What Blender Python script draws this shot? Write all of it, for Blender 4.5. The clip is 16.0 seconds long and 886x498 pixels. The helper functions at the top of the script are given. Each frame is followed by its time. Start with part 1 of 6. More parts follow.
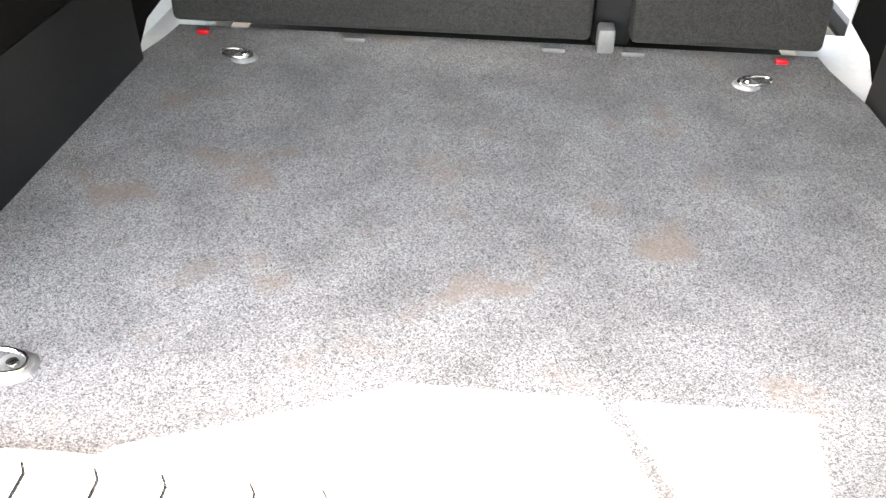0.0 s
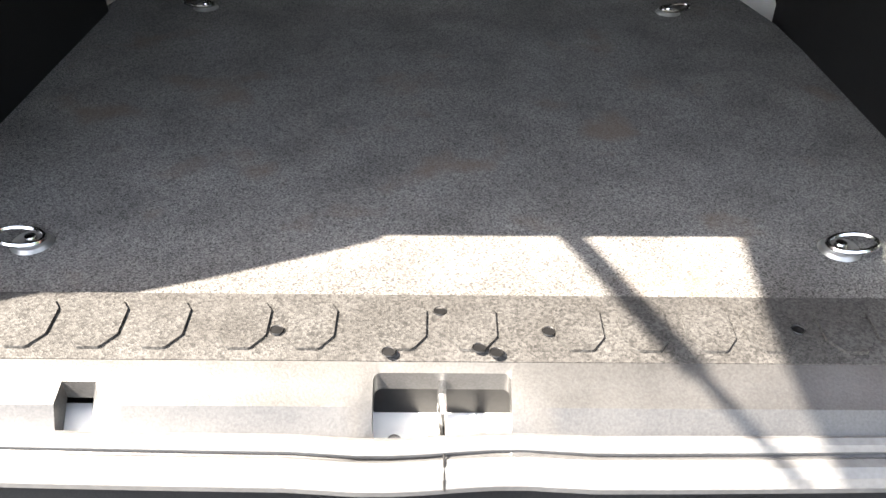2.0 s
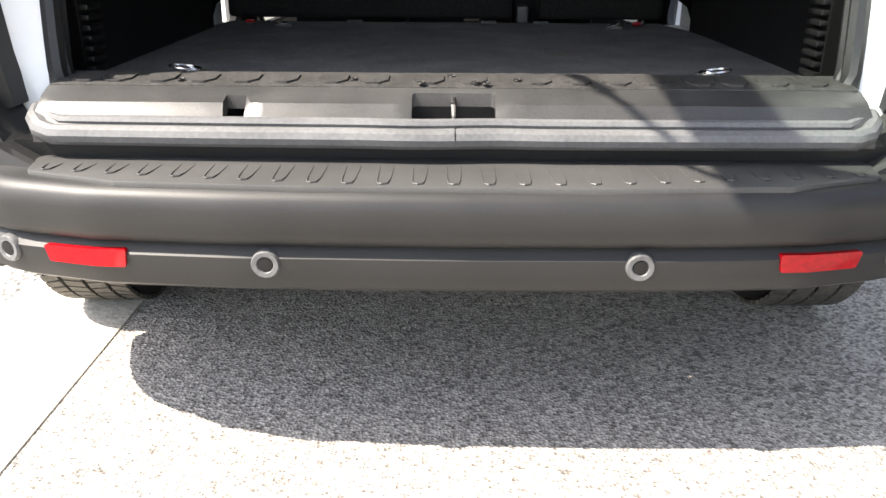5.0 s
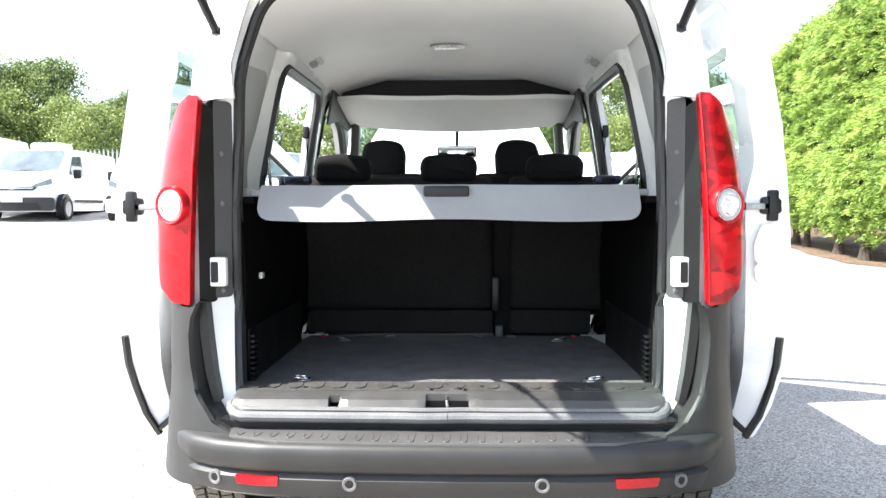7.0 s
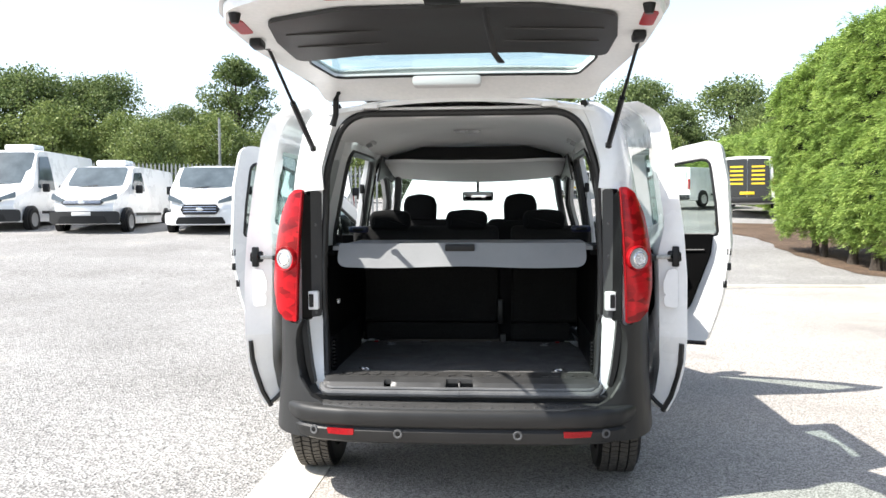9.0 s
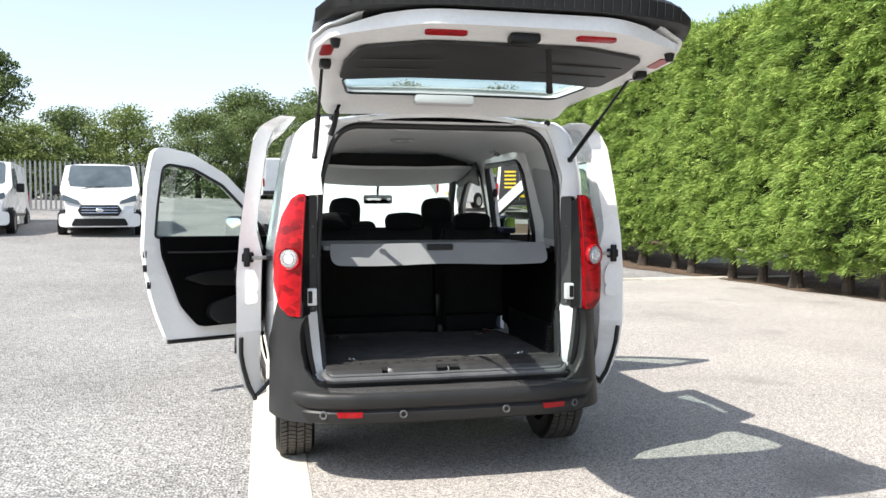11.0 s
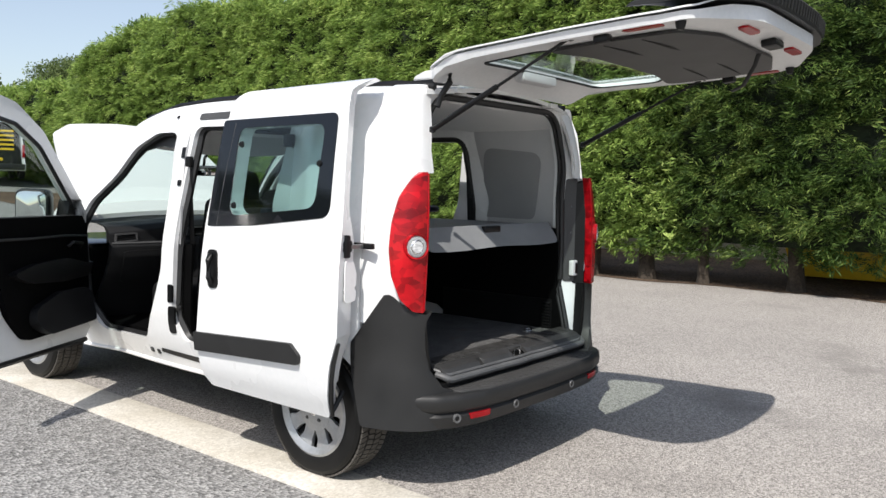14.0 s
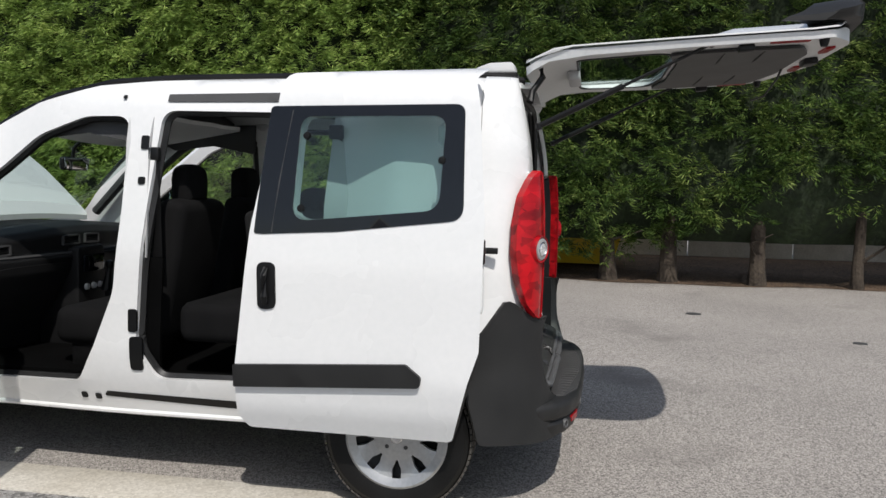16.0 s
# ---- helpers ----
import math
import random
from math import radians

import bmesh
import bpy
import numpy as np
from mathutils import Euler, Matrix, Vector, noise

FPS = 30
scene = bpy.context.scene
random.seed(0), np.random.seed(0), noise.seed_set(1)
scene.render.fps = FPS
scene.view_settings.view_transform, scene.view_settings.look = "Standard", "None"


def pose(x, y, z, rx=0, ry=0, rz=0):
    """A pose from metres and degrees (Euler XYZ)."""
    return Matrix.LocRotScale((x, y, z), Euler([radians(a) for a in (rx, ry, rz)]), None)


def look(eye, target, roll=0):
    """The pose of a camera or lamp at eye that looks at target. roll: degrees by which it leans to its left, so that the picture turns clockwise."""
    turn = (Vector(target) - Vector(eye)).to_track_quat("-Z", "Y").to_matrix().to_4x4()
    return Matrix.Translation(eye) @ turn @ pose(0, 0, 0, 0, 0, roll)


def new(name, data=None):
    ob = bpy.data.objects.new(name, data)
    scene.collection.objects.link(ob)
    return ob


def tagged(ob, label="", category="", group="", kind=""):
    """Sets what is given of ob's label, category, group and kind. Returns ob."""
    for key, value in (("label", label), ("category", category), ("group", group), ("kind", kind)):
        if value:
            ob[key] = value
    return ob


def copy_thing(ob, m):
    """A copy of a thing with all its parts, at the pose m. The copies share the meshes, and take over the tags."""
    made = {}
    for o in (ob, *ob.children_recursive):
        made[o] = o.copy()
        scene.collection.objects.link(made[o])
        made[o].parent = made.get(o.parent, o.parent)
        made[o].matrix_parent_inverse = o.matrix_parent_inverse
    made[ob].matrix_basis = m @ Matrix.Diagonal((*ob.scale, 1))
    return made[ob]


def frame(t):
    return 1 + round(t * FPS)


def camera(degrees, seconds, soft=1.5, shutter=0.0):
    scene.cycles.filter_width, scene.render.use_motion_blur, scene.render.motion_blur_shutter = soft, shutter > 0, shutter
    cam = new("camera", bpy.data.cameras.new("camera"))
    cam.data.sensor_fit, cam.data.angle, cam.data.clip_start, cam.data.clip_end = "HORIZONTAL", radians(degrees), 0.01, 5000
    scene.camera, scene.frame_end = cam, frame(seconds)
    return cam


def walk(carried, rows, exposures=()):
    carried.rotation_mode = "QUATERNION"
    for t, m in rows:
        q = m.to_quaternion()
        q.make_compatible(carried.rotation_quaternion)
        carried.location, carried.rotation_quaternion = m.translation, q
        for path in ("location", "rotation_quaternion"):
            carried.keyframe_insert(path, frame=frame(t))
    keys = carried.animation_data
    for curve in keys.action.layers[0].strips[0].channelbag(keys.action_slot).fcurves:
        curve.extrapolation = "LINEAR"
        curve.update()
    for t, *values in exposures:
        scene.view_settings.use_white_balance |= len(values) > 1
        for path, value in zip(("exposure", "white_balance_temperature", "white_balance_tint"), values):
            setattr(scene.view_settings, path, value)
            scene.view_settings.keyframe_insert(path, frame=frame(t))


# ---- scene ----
cam = camera(57.1, 16.0)
PATH = [
    (0, (0.028, -0.174, 1.146), (-0.109, 1.416, -0.06), 1.0),
    (0.3, (0.026, -0.184, 1.143), (-0.026, 1.414, -0.059), 1.1),
    (1, (0.023, -0.236, 1.113), (0.021, 1.383, -0.062), 0.4),
    (1.5, (0.003, -0.304, 1.096), (0.025, 1.307, -0.089), 0.9),
    (2, (-0.006, -0.365, 1.069), (0.01, 1.262, -0.094), 0.8),
    (2.5, (-0.004, -0.431, 1.002), (0.005, 1.218, -0.13), 0.7),
    (3, (0.01, -0.519, 0.935), (0.009, 1.134, -0.191), 0.5),
    (3.2, (0.012, -0.55, 0.894), (0.012, 1.114, -0.216), 0.5),
    (5.3, (-0.011, -1.163, 0.779), (-0.021, 0.745, 0.177), 0.4),
    (5.5, (-0.007, -1.245, 0.786), (-0.023, 0.69, 0.283), 0.3),
    (6, (0.012, -1.487, 0.839), (-0.027, 0.503, 0.644), 0.0),
    (6.5, (0.037, -1.764, 0.956), (-0.021, 0.232, 0.836), -0.1),
    (7, (0.054, -2.131, 1.088), (-0.003, -0.134, 0.986), -0.1),
    (7.5, (0.104, -2.474, 1.191), (0.022, -0.478, 1.093), -0.2),
    (8, (0.132, -2.839, 1.245), (-0.003, -0.846, 1.154), -0.2),
    (8.5, (0.153, -3.155, 1.28), (0.008, -1.162, 1.189), -0.2),
    (9, (0.202, -3.42, 1.302), (0.05, -1.428, 1.21), -0.3),
    (9.5, (0.123, -3.662, 1.313), (-0.002, -1.668, 1.224), -0.0),
    (10, (-0.061, -3.831, 1.314), (-0.028, -1.833, 1.231), 0.3),
    (10.2, (-0.182, -3.842, 1.312), (-0.071, -1.847, 1.227), 0.3),
    (12.3, (-2.176, -3.381, 1.348), (-1.208, -1.633, 1.259), 0.3),
    (12.5, (-2.326, -3.258, 1.352), (-1.272, -1.561, 1.267), 0.6),
    (13, (-2.689, -2.874, 1.375), (-1.432, -1.321, 1.289), 0.8),
    (13.5, (-3.085, -2.486, 1.371), (-1.677, -1.068, 1.278), 0.8),
    (14, (-3.338, -2.034, 1.356), (-1.777, -0.794, 1.197), 1.1),
    (14.5, (-3.601, -1.548, 1.355), (-1.907, -0.498, 1.181), 1.4),
    (15, (-3.766, -1.058, 1.334), (-1.96, -0.216, 1.166), 1.3),
    (15.5, (-3.883, -0.541, 1.362), (-1.975, 0.035, 1.191), 1.3),
    (16, (-3.995, -0.042, 1.344), (-2.032, 0.308, 1.185), 1.1),
]
EXPOSURE = [(0.0, 6.1, 7900, 13), (0.5, 5.7, 7900, 13), (1.0, 5.15, 7700, 13), (1.5, 4.3, 7600, 12), (2.0, 3.6, 7300, 12), (2.5, 3.38, 7100, 12), (3.0, 3.1, 7100, 12), (5.5, 2.15, 6800, 11), (6.0, 2.3, 6600, 10), (6.5, 2.45, 6500, 10),
            (7.0, 2.5, 6450, 9), (7.5, 2.35, 6450, 9), (8.0, 2.0, 6450, 9), (8.5, 1.65, 6450, 9), (9.0, 1.35, 6450, 9), (10.0, 1.15, 6450, 9), (12.5, 0.8, 6500, 9), (13.0, 0.7, 6500, 9), (14.0, 0.3, 6400, 10), (15.0, 0.05, 6400, 10), (16.0, -0.3, 6400, 10)]
walk(cam, [(t, look(eye, target, roll)) for t, eye, target, roll in PATH], EXPOSURE)

# ---- world and sun ----
SUN = Vector((1.45, 0.53, -1.95)).normalized()          # the way the sunlight travels
world = bpy.data.worlds.new("sky")
scene.world = world
world.use_nodes = True
sky = world.node_tree.nodes.new("ShaderNodeTexSky")
sky.sky_type, sky.sun_disc = "NISHITA", False
sky.sun_elevation = math.asin(-SUN.z)
sky.sun_rotation = math.atan2(-SUN.x, -SUN.y)
sky.air_density, sky.dust_density, sky.ozone_density = 1.0, 1.2, 1.0
pale = world.node_tree.nodes.new("ShaderNodeHueSaturation")
pale.inputs["Saturation"].default_value = 0.7
world.node_tree.links.new(sky.outputs[0], pale.inputs["Color"])
world.node_tree.links.new(pale.outputs[0], world.node_tree.nodes["Background"].inputs[0])
world.node_tree.nodes["Background"].inputs[1].default_value = 0.13
lamp = bpy.data.lights.new("sun", "SUN")
lamp.energy, lamp.angle, lamp.color = 4.2, radians(0.53), (1.0, 0.95, 0.88)
sun = new("sun", lamp)
sun.matrix_world = Matrix.Translation((-6, -4, 12)) @ SUN.to_track_quat("-Z", "Y").to_matrix().to_4x4()

# ---- materials ----
def nodes_of(name):
    m = bpy.data.materials.new(name)
    m.use_nodes = True
    n, l = m.node_tree.nodes, m.node_tree.links
    return m, n, l, n["Principled BSDF"]


def material(name, low, high, rough=0.5, metal=0.0, fine=120.0, coarse=4.0, bump=0.15, coat=0.0, depth=0.002, spec=0.5, mixfine=0.5, roughvar=0.08):
    """Two colours mixed by coarse and fine noise, with fine relief."""
    m, n, l, p = nodes_of(name)
    tc = n.new("ShaderNodeTexCoord")
    a, b = n.new("ShaderNodeTexNoise"), n.new("ShaderNodeTexNoise")
    a.inputs["Scale"].default_value, b.inputs["Scale"].default_value = coarse, fine
    a.inputs["Detail"].default_value, b.inputs["Detail"].default_value = 4, 3
    for t in (a, b):
        l.new(tc.outputs["Object"], t.inputs["Vector"])
    mix = n.new("ShaderNodeMix")
    mix.inputs[0].default_value = mixfine
    l.new(a.outputs[0], mix.inputs[2]), l.new(b.outputs[0], mix.inputs[3])
    ramp = n.new("ShaderNodeValToRGB")
    ramp.color_ramp.elements[0].position, ramp.color_ramp.elements[1].position = 0.36, 0.64
    ramp.color_ramp.elements[0].color, ramp.color_ramp.elements[1].color = (*low, 1), (*high, 1)
    l.new(mix.outputs[0], ramp.inputs[0]), l.new(ramp.outputs[0], p.inputs["Base Color"])
    rr = n.new("ShaderNodeMapRange")
    rr.inputs[3].default_value, rr.inputs[4].default_value = max(0.02, rough - roughvar), min(1, rough + roughvar)
    l.new(a.outputs[0], rr.inputs[0]), l.new(rr.outputs[0], p.inputs["Roughness"])
    p.inputs["Metallic"].default_value, p.inputs["Coat Weight"].default_value = metal, coat
    p.inputs["Coat Roughness"].default_value, p.inputs["Specular IOR Level"].default_value = 0.05, spec
    if bump:
        bp = n.new("ShaderNodeBump")
        bp.inputs["Strength"].default_value, bp.inputs["Distance"].default_value = bump, depth
        l.new(b.outputs[0], bp.inputs["Height"]), l.new(bp.outputs[0], p.inputs["Normal"])
    return m


def glass_material(name, tint, rough=0.0, gloss=1.0):
    m = bpy.data.materials.new(name)
    m.use_nodes = True
    n, l = m.node_tree.nodes, m.node_tree.links
    n.remove(n["Principled BSDF"])
    tr, gl, lw, mx = n.new("ShaderNodeBsdfTransparent"), n.new("ShaderNodeBsdfGlossy"), n.new("ShaderNodeLayerWeight"), n.new("ShaderNodeMixShader")
    po, fr = n.new("ShaderNodeMath"), n.new("ShaderNodeMath")
    po.operation, fr.operation = "POWER", "MULTIPLY_ADD"
    po.inputs[1].default_value, fr.inputs[1].default_value, fr.inputs[2].default_value = 4.5, 0.35, 0.03
    l.new(lw.outputs["Facing"], po.inputs[0]), l.new(po.outputs[0], fr.inputs[0])
    tr.inputs[0].default_value, gl.inputs["Roughness"].default_value = (*tint, 1), rough
    gl.inputs[0].default_value = (gloss, gloss, gloss, 1)
    l.new(fr.outputs[0], mx.inputs[0]), l.new(tr.outputs[0], mx.inputs[1]), l.new(gl.outputs[0], mx.inputs[2])
    l.new(mx.outputs[0], n["Material Output"].inputs[0])
    return m


def speckled(name, base, spots, spot2, scale, rough, bump, big, depth=0.004, stain=None, stain_at=0.62, stain_scale=2.0):
    """Stone chips or fibres: cells of varied tone, large mottling, and stains."""
    m, n, l, p = nodes_of(name)
    tc = n.new("ShaderNodeTexCoord")
    v, a = n.new("ShaderNodeTexVoronoi"), n.new("ShaderNodeTexNoise")
    v.inputs["Scale"].default_value, a.inputs["Scale"].default_value, a.inputs["Detail"].default_value = scale, big, 6
    f = n.new("ShaderNodeTexNoise")
    f.inputs["Scale"].default_value, f.inputs["Detail"].default_value = scale * 0.35, 5
    for t in (v, a, f):
        l.new(tc.outputs["Object"], t.inputs["Vector"])
    sep = n.new("ShaderNodeSeparateColor")
    l.new(v.outputs["Color"], sep.inputs[0])
    avg = n.new("ShaderNodeMix")
    avg.inputs[0].default_value = 0.4
    l.new(sep.outputs[0], avg.inputs[2]), l.new(f.outputs[0], avg.inputs[3])
    ramp = n.new("ShaderNodeValToRGB")
    ramp.color_ramp.elements[0].position, ramp.color_ramp.elements[1].position = 0.2, 0.8
    ramp.color_ramp.elements[0].color, ramp.color_ramp.elements[1].color = (*base, 1), (*spots, 1)
    l.new(avg.outputs[0], ramp.inputs[0])
    mr = n.new("ShaderNodeMapRange")
    mr.inputs[1].default_value, mr.inputs[2].default_value = 0.35, 0.7
    l.new(a.outputs[0], mr.inputs[0])
    mx = n.new("ShaderNodeMix")
    mx.data_type, mx.blend_type = "RGBA", "MULTIPLY"
    mx.inputs[0].default_value = 1.0
    tone = n.new("ShaderNodeValToRGB")
    tone.color_ramp.elements[0].color, tone.color_ramp.elements[1].color = (*spot2, 1), (1, 1, 1, 1)
    l.new(mr.outputs[0], tone.inputs[0])
    l.new(ramp.outputs[0], mx.inputs[6]), l.new(tone.outputs[0], mx.inputs[7])
    out = mx.outputs[2]
    if stain:
        s = n.new("ShaderNodeTexNoise")
        s.inputs["Scale"].default_value, s.inputs["Detail"].default_value = stain_scale, 3
        l.new(tc.outputs["Object"], s.inputs["Vector"])
        sr = n.new("ShaderNodeMapRange")
        sr.inputs[1].default_value, sr.inputs[2].default_value, sr.inputs[4].default_value = stain_at, stain_at + 0.12, 0.6
        l.new(s.outputs[0], sr.inputs[0])
        m2 = n.new("ShaderNodeMix")
        m2.data_type = "RGBA"
        m2.inputs[7].default_value = (*stain, 1)
        l.new(sr.outputs[0], m2.inputs[0]), l.new(out, m2.inputs[6])
        out = m2.outputs[2]
    l.new(out, p.inputs["Base Color"])
    p.inputs["Roughness"].default_value, p.inputs["Specular IOR Level"].default_value = rough, 0.3
    bp = n.new("ShaderNodeBump")
    bp.inputs["Strength"].default_value, bp.inputs["Distance"].default_value = bump, depth
    l.new(v.outputs["Distance"], bp.inputs["Height"]), l.new(bp.outputs[0], p.inputs["Normal"])
    return m


M = {
    "paint": material("white_paint", (0.78, 0.785, 0.78), (0.82, 0.82, 0.815), 0.28, 0, 40, 2, 0.0, 0.6),
    "inner_paint": material("white_inner_paint", (0.70, 0.71, 0.71), (0.78, 0.78, 0.775), 0.38, 0, 60, 3, 0.03),
    "bumper": material("grey_textured_plastic", (0.012, 0.012, 0.012), (0.02, 0.0198, 0.0197), 0.5, 0, 500, 6, 0.3, depth=0.0006, spec=0.4),
    "step": material("scuffed_step_plastic", (0.034, 0.0336, 0.0333), (0.056, 0.0552, 0.0545), 0.5, 0, 420, 5, 0.3, depth=0.0006),
    "black": material("black_plastic", (0.004, 0.004, 0.0043), (0.008, 0.008, 0.0083), 0.4, 0, 300, 6, 0.15, depth=0.0005, spec=0.3),
    "dash": material("grained_dash_plastic", (0.007, 0.007, 0.0075), (0.013, 0.013, 0.0137), 0.5, 0, 380, 5, 0.35, depth=0.0007, spec=0.35),
    "trim": material("black_trim_panel", (0.0016, 0.0016, 0.0017), (0.0032, 0.0032, 0.0033), 0.8, 0, 420, 5, 0.35, depth=0.0006, spec=0.05),
    "rubber": material("black_rubber", (0.006, 0.006, 0.006), (0.016, 0.016, 0.0165), 0.5, 0, 200, 8, 0.1, depth=0.0005),
    "grey_seal": material("grey_rubber_seal", (0.075, 0.076, 0.078), (0.12, 0.121, 0.123), 0.5, 0, 160, 12, 0.15, depth=0.0006),
    "sill": material("grey_sill_plastic", (0.023, 0.0228, 0.0227), (0.047, 0.0465, 0.0463), 0.4, 0, 420, 9, 0.35, depth=0.0006),
    "sill_worn": speckled("worn_sill_plastic", (0.017, 0.0167, 0.0163), (0.066, 0.0645, 0.063), (0.7, 0.69, 0.68), 520, 0.6, 0.4, 16, 0.0008),
    "tyre": material("tyre_rubber", (0.0035, 0.0035, 0.0035), (0.008, 0.0079, 0.0077), 0.5, 0, 120, 8, 0.2, depth=0.001, spec=0.25),
    "tread": material("dusty_tread", (0.035, 0.032, 0.028), (0.085, 0.077, 0.067), 0.75, 0, 120, 8, 0.3, depth=0.001),
    "zinc": material("zinc_plated_steel", (0.2, 0.2, 0.195), (0.34, 0.34, 0.33), 0.38, 0.7, 80, 14, 0.05),
    "rim": material("silver_wheel_cover", (0.36, 0.365, 0.37), (0.46, 0.465, 0.47), 0.34, 0.6, 60, 5, 0.02),
    "chrome": material("bright_metal", (0.55, 0.55, 0.55), (0.75, 0.75, 0.75), 0.22, 1.0, 60, 9, 0.03),
    "carpet": speckled("boot_carpet", (0.032, 0.0314, 0.031), (0.222, 0.217, 0.213), (0.66, 0.66, 0.66), 820, 0.95, 0.7, 9, 0.0015, (0.105, 0.078, 0.058), 0.60, 8.5),
    "fabric": speckled("seat_back_fabric", (0.002, 0.002, 0.002), (0.017, 0.0166, 0.0163), (0.7, 0.7, 0.7), 500, 0.95, 0.5, 5, 0.001),
    "seat": material("black_seat_cloth", (0.004, 0.004, 0.0043), (0.009, 0.009, 0.0095), 0.9, 0, 700, 6, 0.3, depth=0.001, spec=0.15),
    "seat_blue": material("dark_blue_plastic", (0.008, 0.010, 0.035), (0.012, 0.015, 0.05), 0.4, 0, 300, 4, 0.1, depth=0.0005),
    "shelf": material("grey_parcel_shelf", (0.16, 0.165, 0.17), (0.21, 0.215, 0.22), 0.7, 0, 500, 4, 0.2, depth=0.0005),
    "lining": material("grey_headlining", (0.80, 0.80, 0.79), (0.86, 0.86, 0.85), 0.9, 0, 600, 4, 0.25, depth=0.0006),
    "grey_trim": material("light_grey_trim", (0.53, 0.533, 0.535), (0.60, 0.603, 0.605), 0.6, 0, 400, 4, 0.15, depth=0.0005),
    "dark_grey": material("dark_grey_panel", (0.04, 0.04, 0.041), (0.06, 0.06, 0.061), 0.6, 0, 300, 4, 0.2, depth=0.0005),
    "mid_grey": material("mid_grey_trim", (0.31, 0.313, 0.316), (0.36, 0.363, 0.366), 0.65, 0, 400, 4, 0.15, depth=0.0005),
    "piano": material("gloss_black_panel", (0.004, 0.005, 0.007), (0.006, 0.007, 0.01), 0.08, 0, 40, 3, 0.0, 0.3, roughvar=0.02, spec=0.3),
    "gate_panel": material("tailgate_lining", (0.016, 0.0155, 0.0155), (0.026, 0.0254, 0.025), 0.5, 0, 300, 4, 0.2, depth=0.0006),
    "tarmac": speckled("tarmac", (0.15, 0.138, 0.127), (0.61, 0.565, 0.52), (0.84, 0.84, 0.84), 165, 0.9, 0.8, 0.6, 0.004, (0.2, 0.185, 0.17), 0.6, 0.8),
    "gravel": speckled("gravel", (0.15, 0.146, 0.14), (0.45, 0.437, 0.42), (0.74, 0.735, 0.73), 62, 0.9, 1.0, 0.5, 0.012, (0.36, 0.3, 0.24), 0.66, 0.5),
    "concrete": speckled("concrete_edging", (0.53, 0.495, 0.435), (0.72, 0.685, 0.615), (0.8, 0.78, 0.74), 90, 0.85, 0.4, 2.5, 0.003),
    "soil": speckled("dry_needles", (0.07, 0.045, 0.03), (0.22, 0.15, 0.1), (0.6, 0.6, 0.6), 40, 0.95, 1.0, 1.2, 0.02),
    "bark": material("bark", (0.03, 0.022, 0.016), (0.075, 0.058, 0.042), 0.95, 0, 30, 4, 0.8, depth=0.02),
    "glass": glass_material("clear_glass", (0.82, 0.88, 0.86)),
    "tint": glass_material("tinted_glass", (0.70, 0.79, 0.78)),
    "mirror": material("mirror_glass", (0.8, 0.8, 0.8), (0.82, 0.82, 0.82), 0.03, 1.0, 10, 2, 0.0, roughvar=0.0),
    "far_glass": material("dark_vehicle_glass", (0.05, 0.065, 0.075), (0.1, 0.125, 0.14), 0.06, 0, 3, 1, 0.0, roughvar=0.02),
    "van_black": material("black_vehicle_paint", (0.01, 0.01, 0.011), (0.014, 0.014, 0.015), 0.25, 0, 40, 3, 0.0, 0.5),
    "yellow": material("yellow_paint", (0.75, 0.5, 0.02), (0.82, 0.56, 0.03), 0.4, 0, 40, 3, 0.02),
    "container": material("off_white_container", (0.55, 0.56, 0.54), (0.7, 0.71, 0.69), 0.6, 0, 20, 1.0, 0.1),
    "navy": material("dark_letter_paint", (0.05, 0.07, 0.09), (0.07, 0.09, 0.12), 0.6, 0, 20, 2, 0.0),
    "blue": material("pale_blue_paint", (0.3, 0.55, 0.7), (0.34, 0.6, 0.75), 0.6, 0, 20, 2, 0.0),
    "plate": material("plate_white", (0.6, 0.6, 0.58), (0.66, 0.66, 0.64), 0.5, 0, 20, 2, 0.0),
    "fence": material("steel_palisade", (0.2, 0.21, 0.21), (0.3, 0.31, 0.31), 0.55, 0.6, 30, 3, 0.1),
}


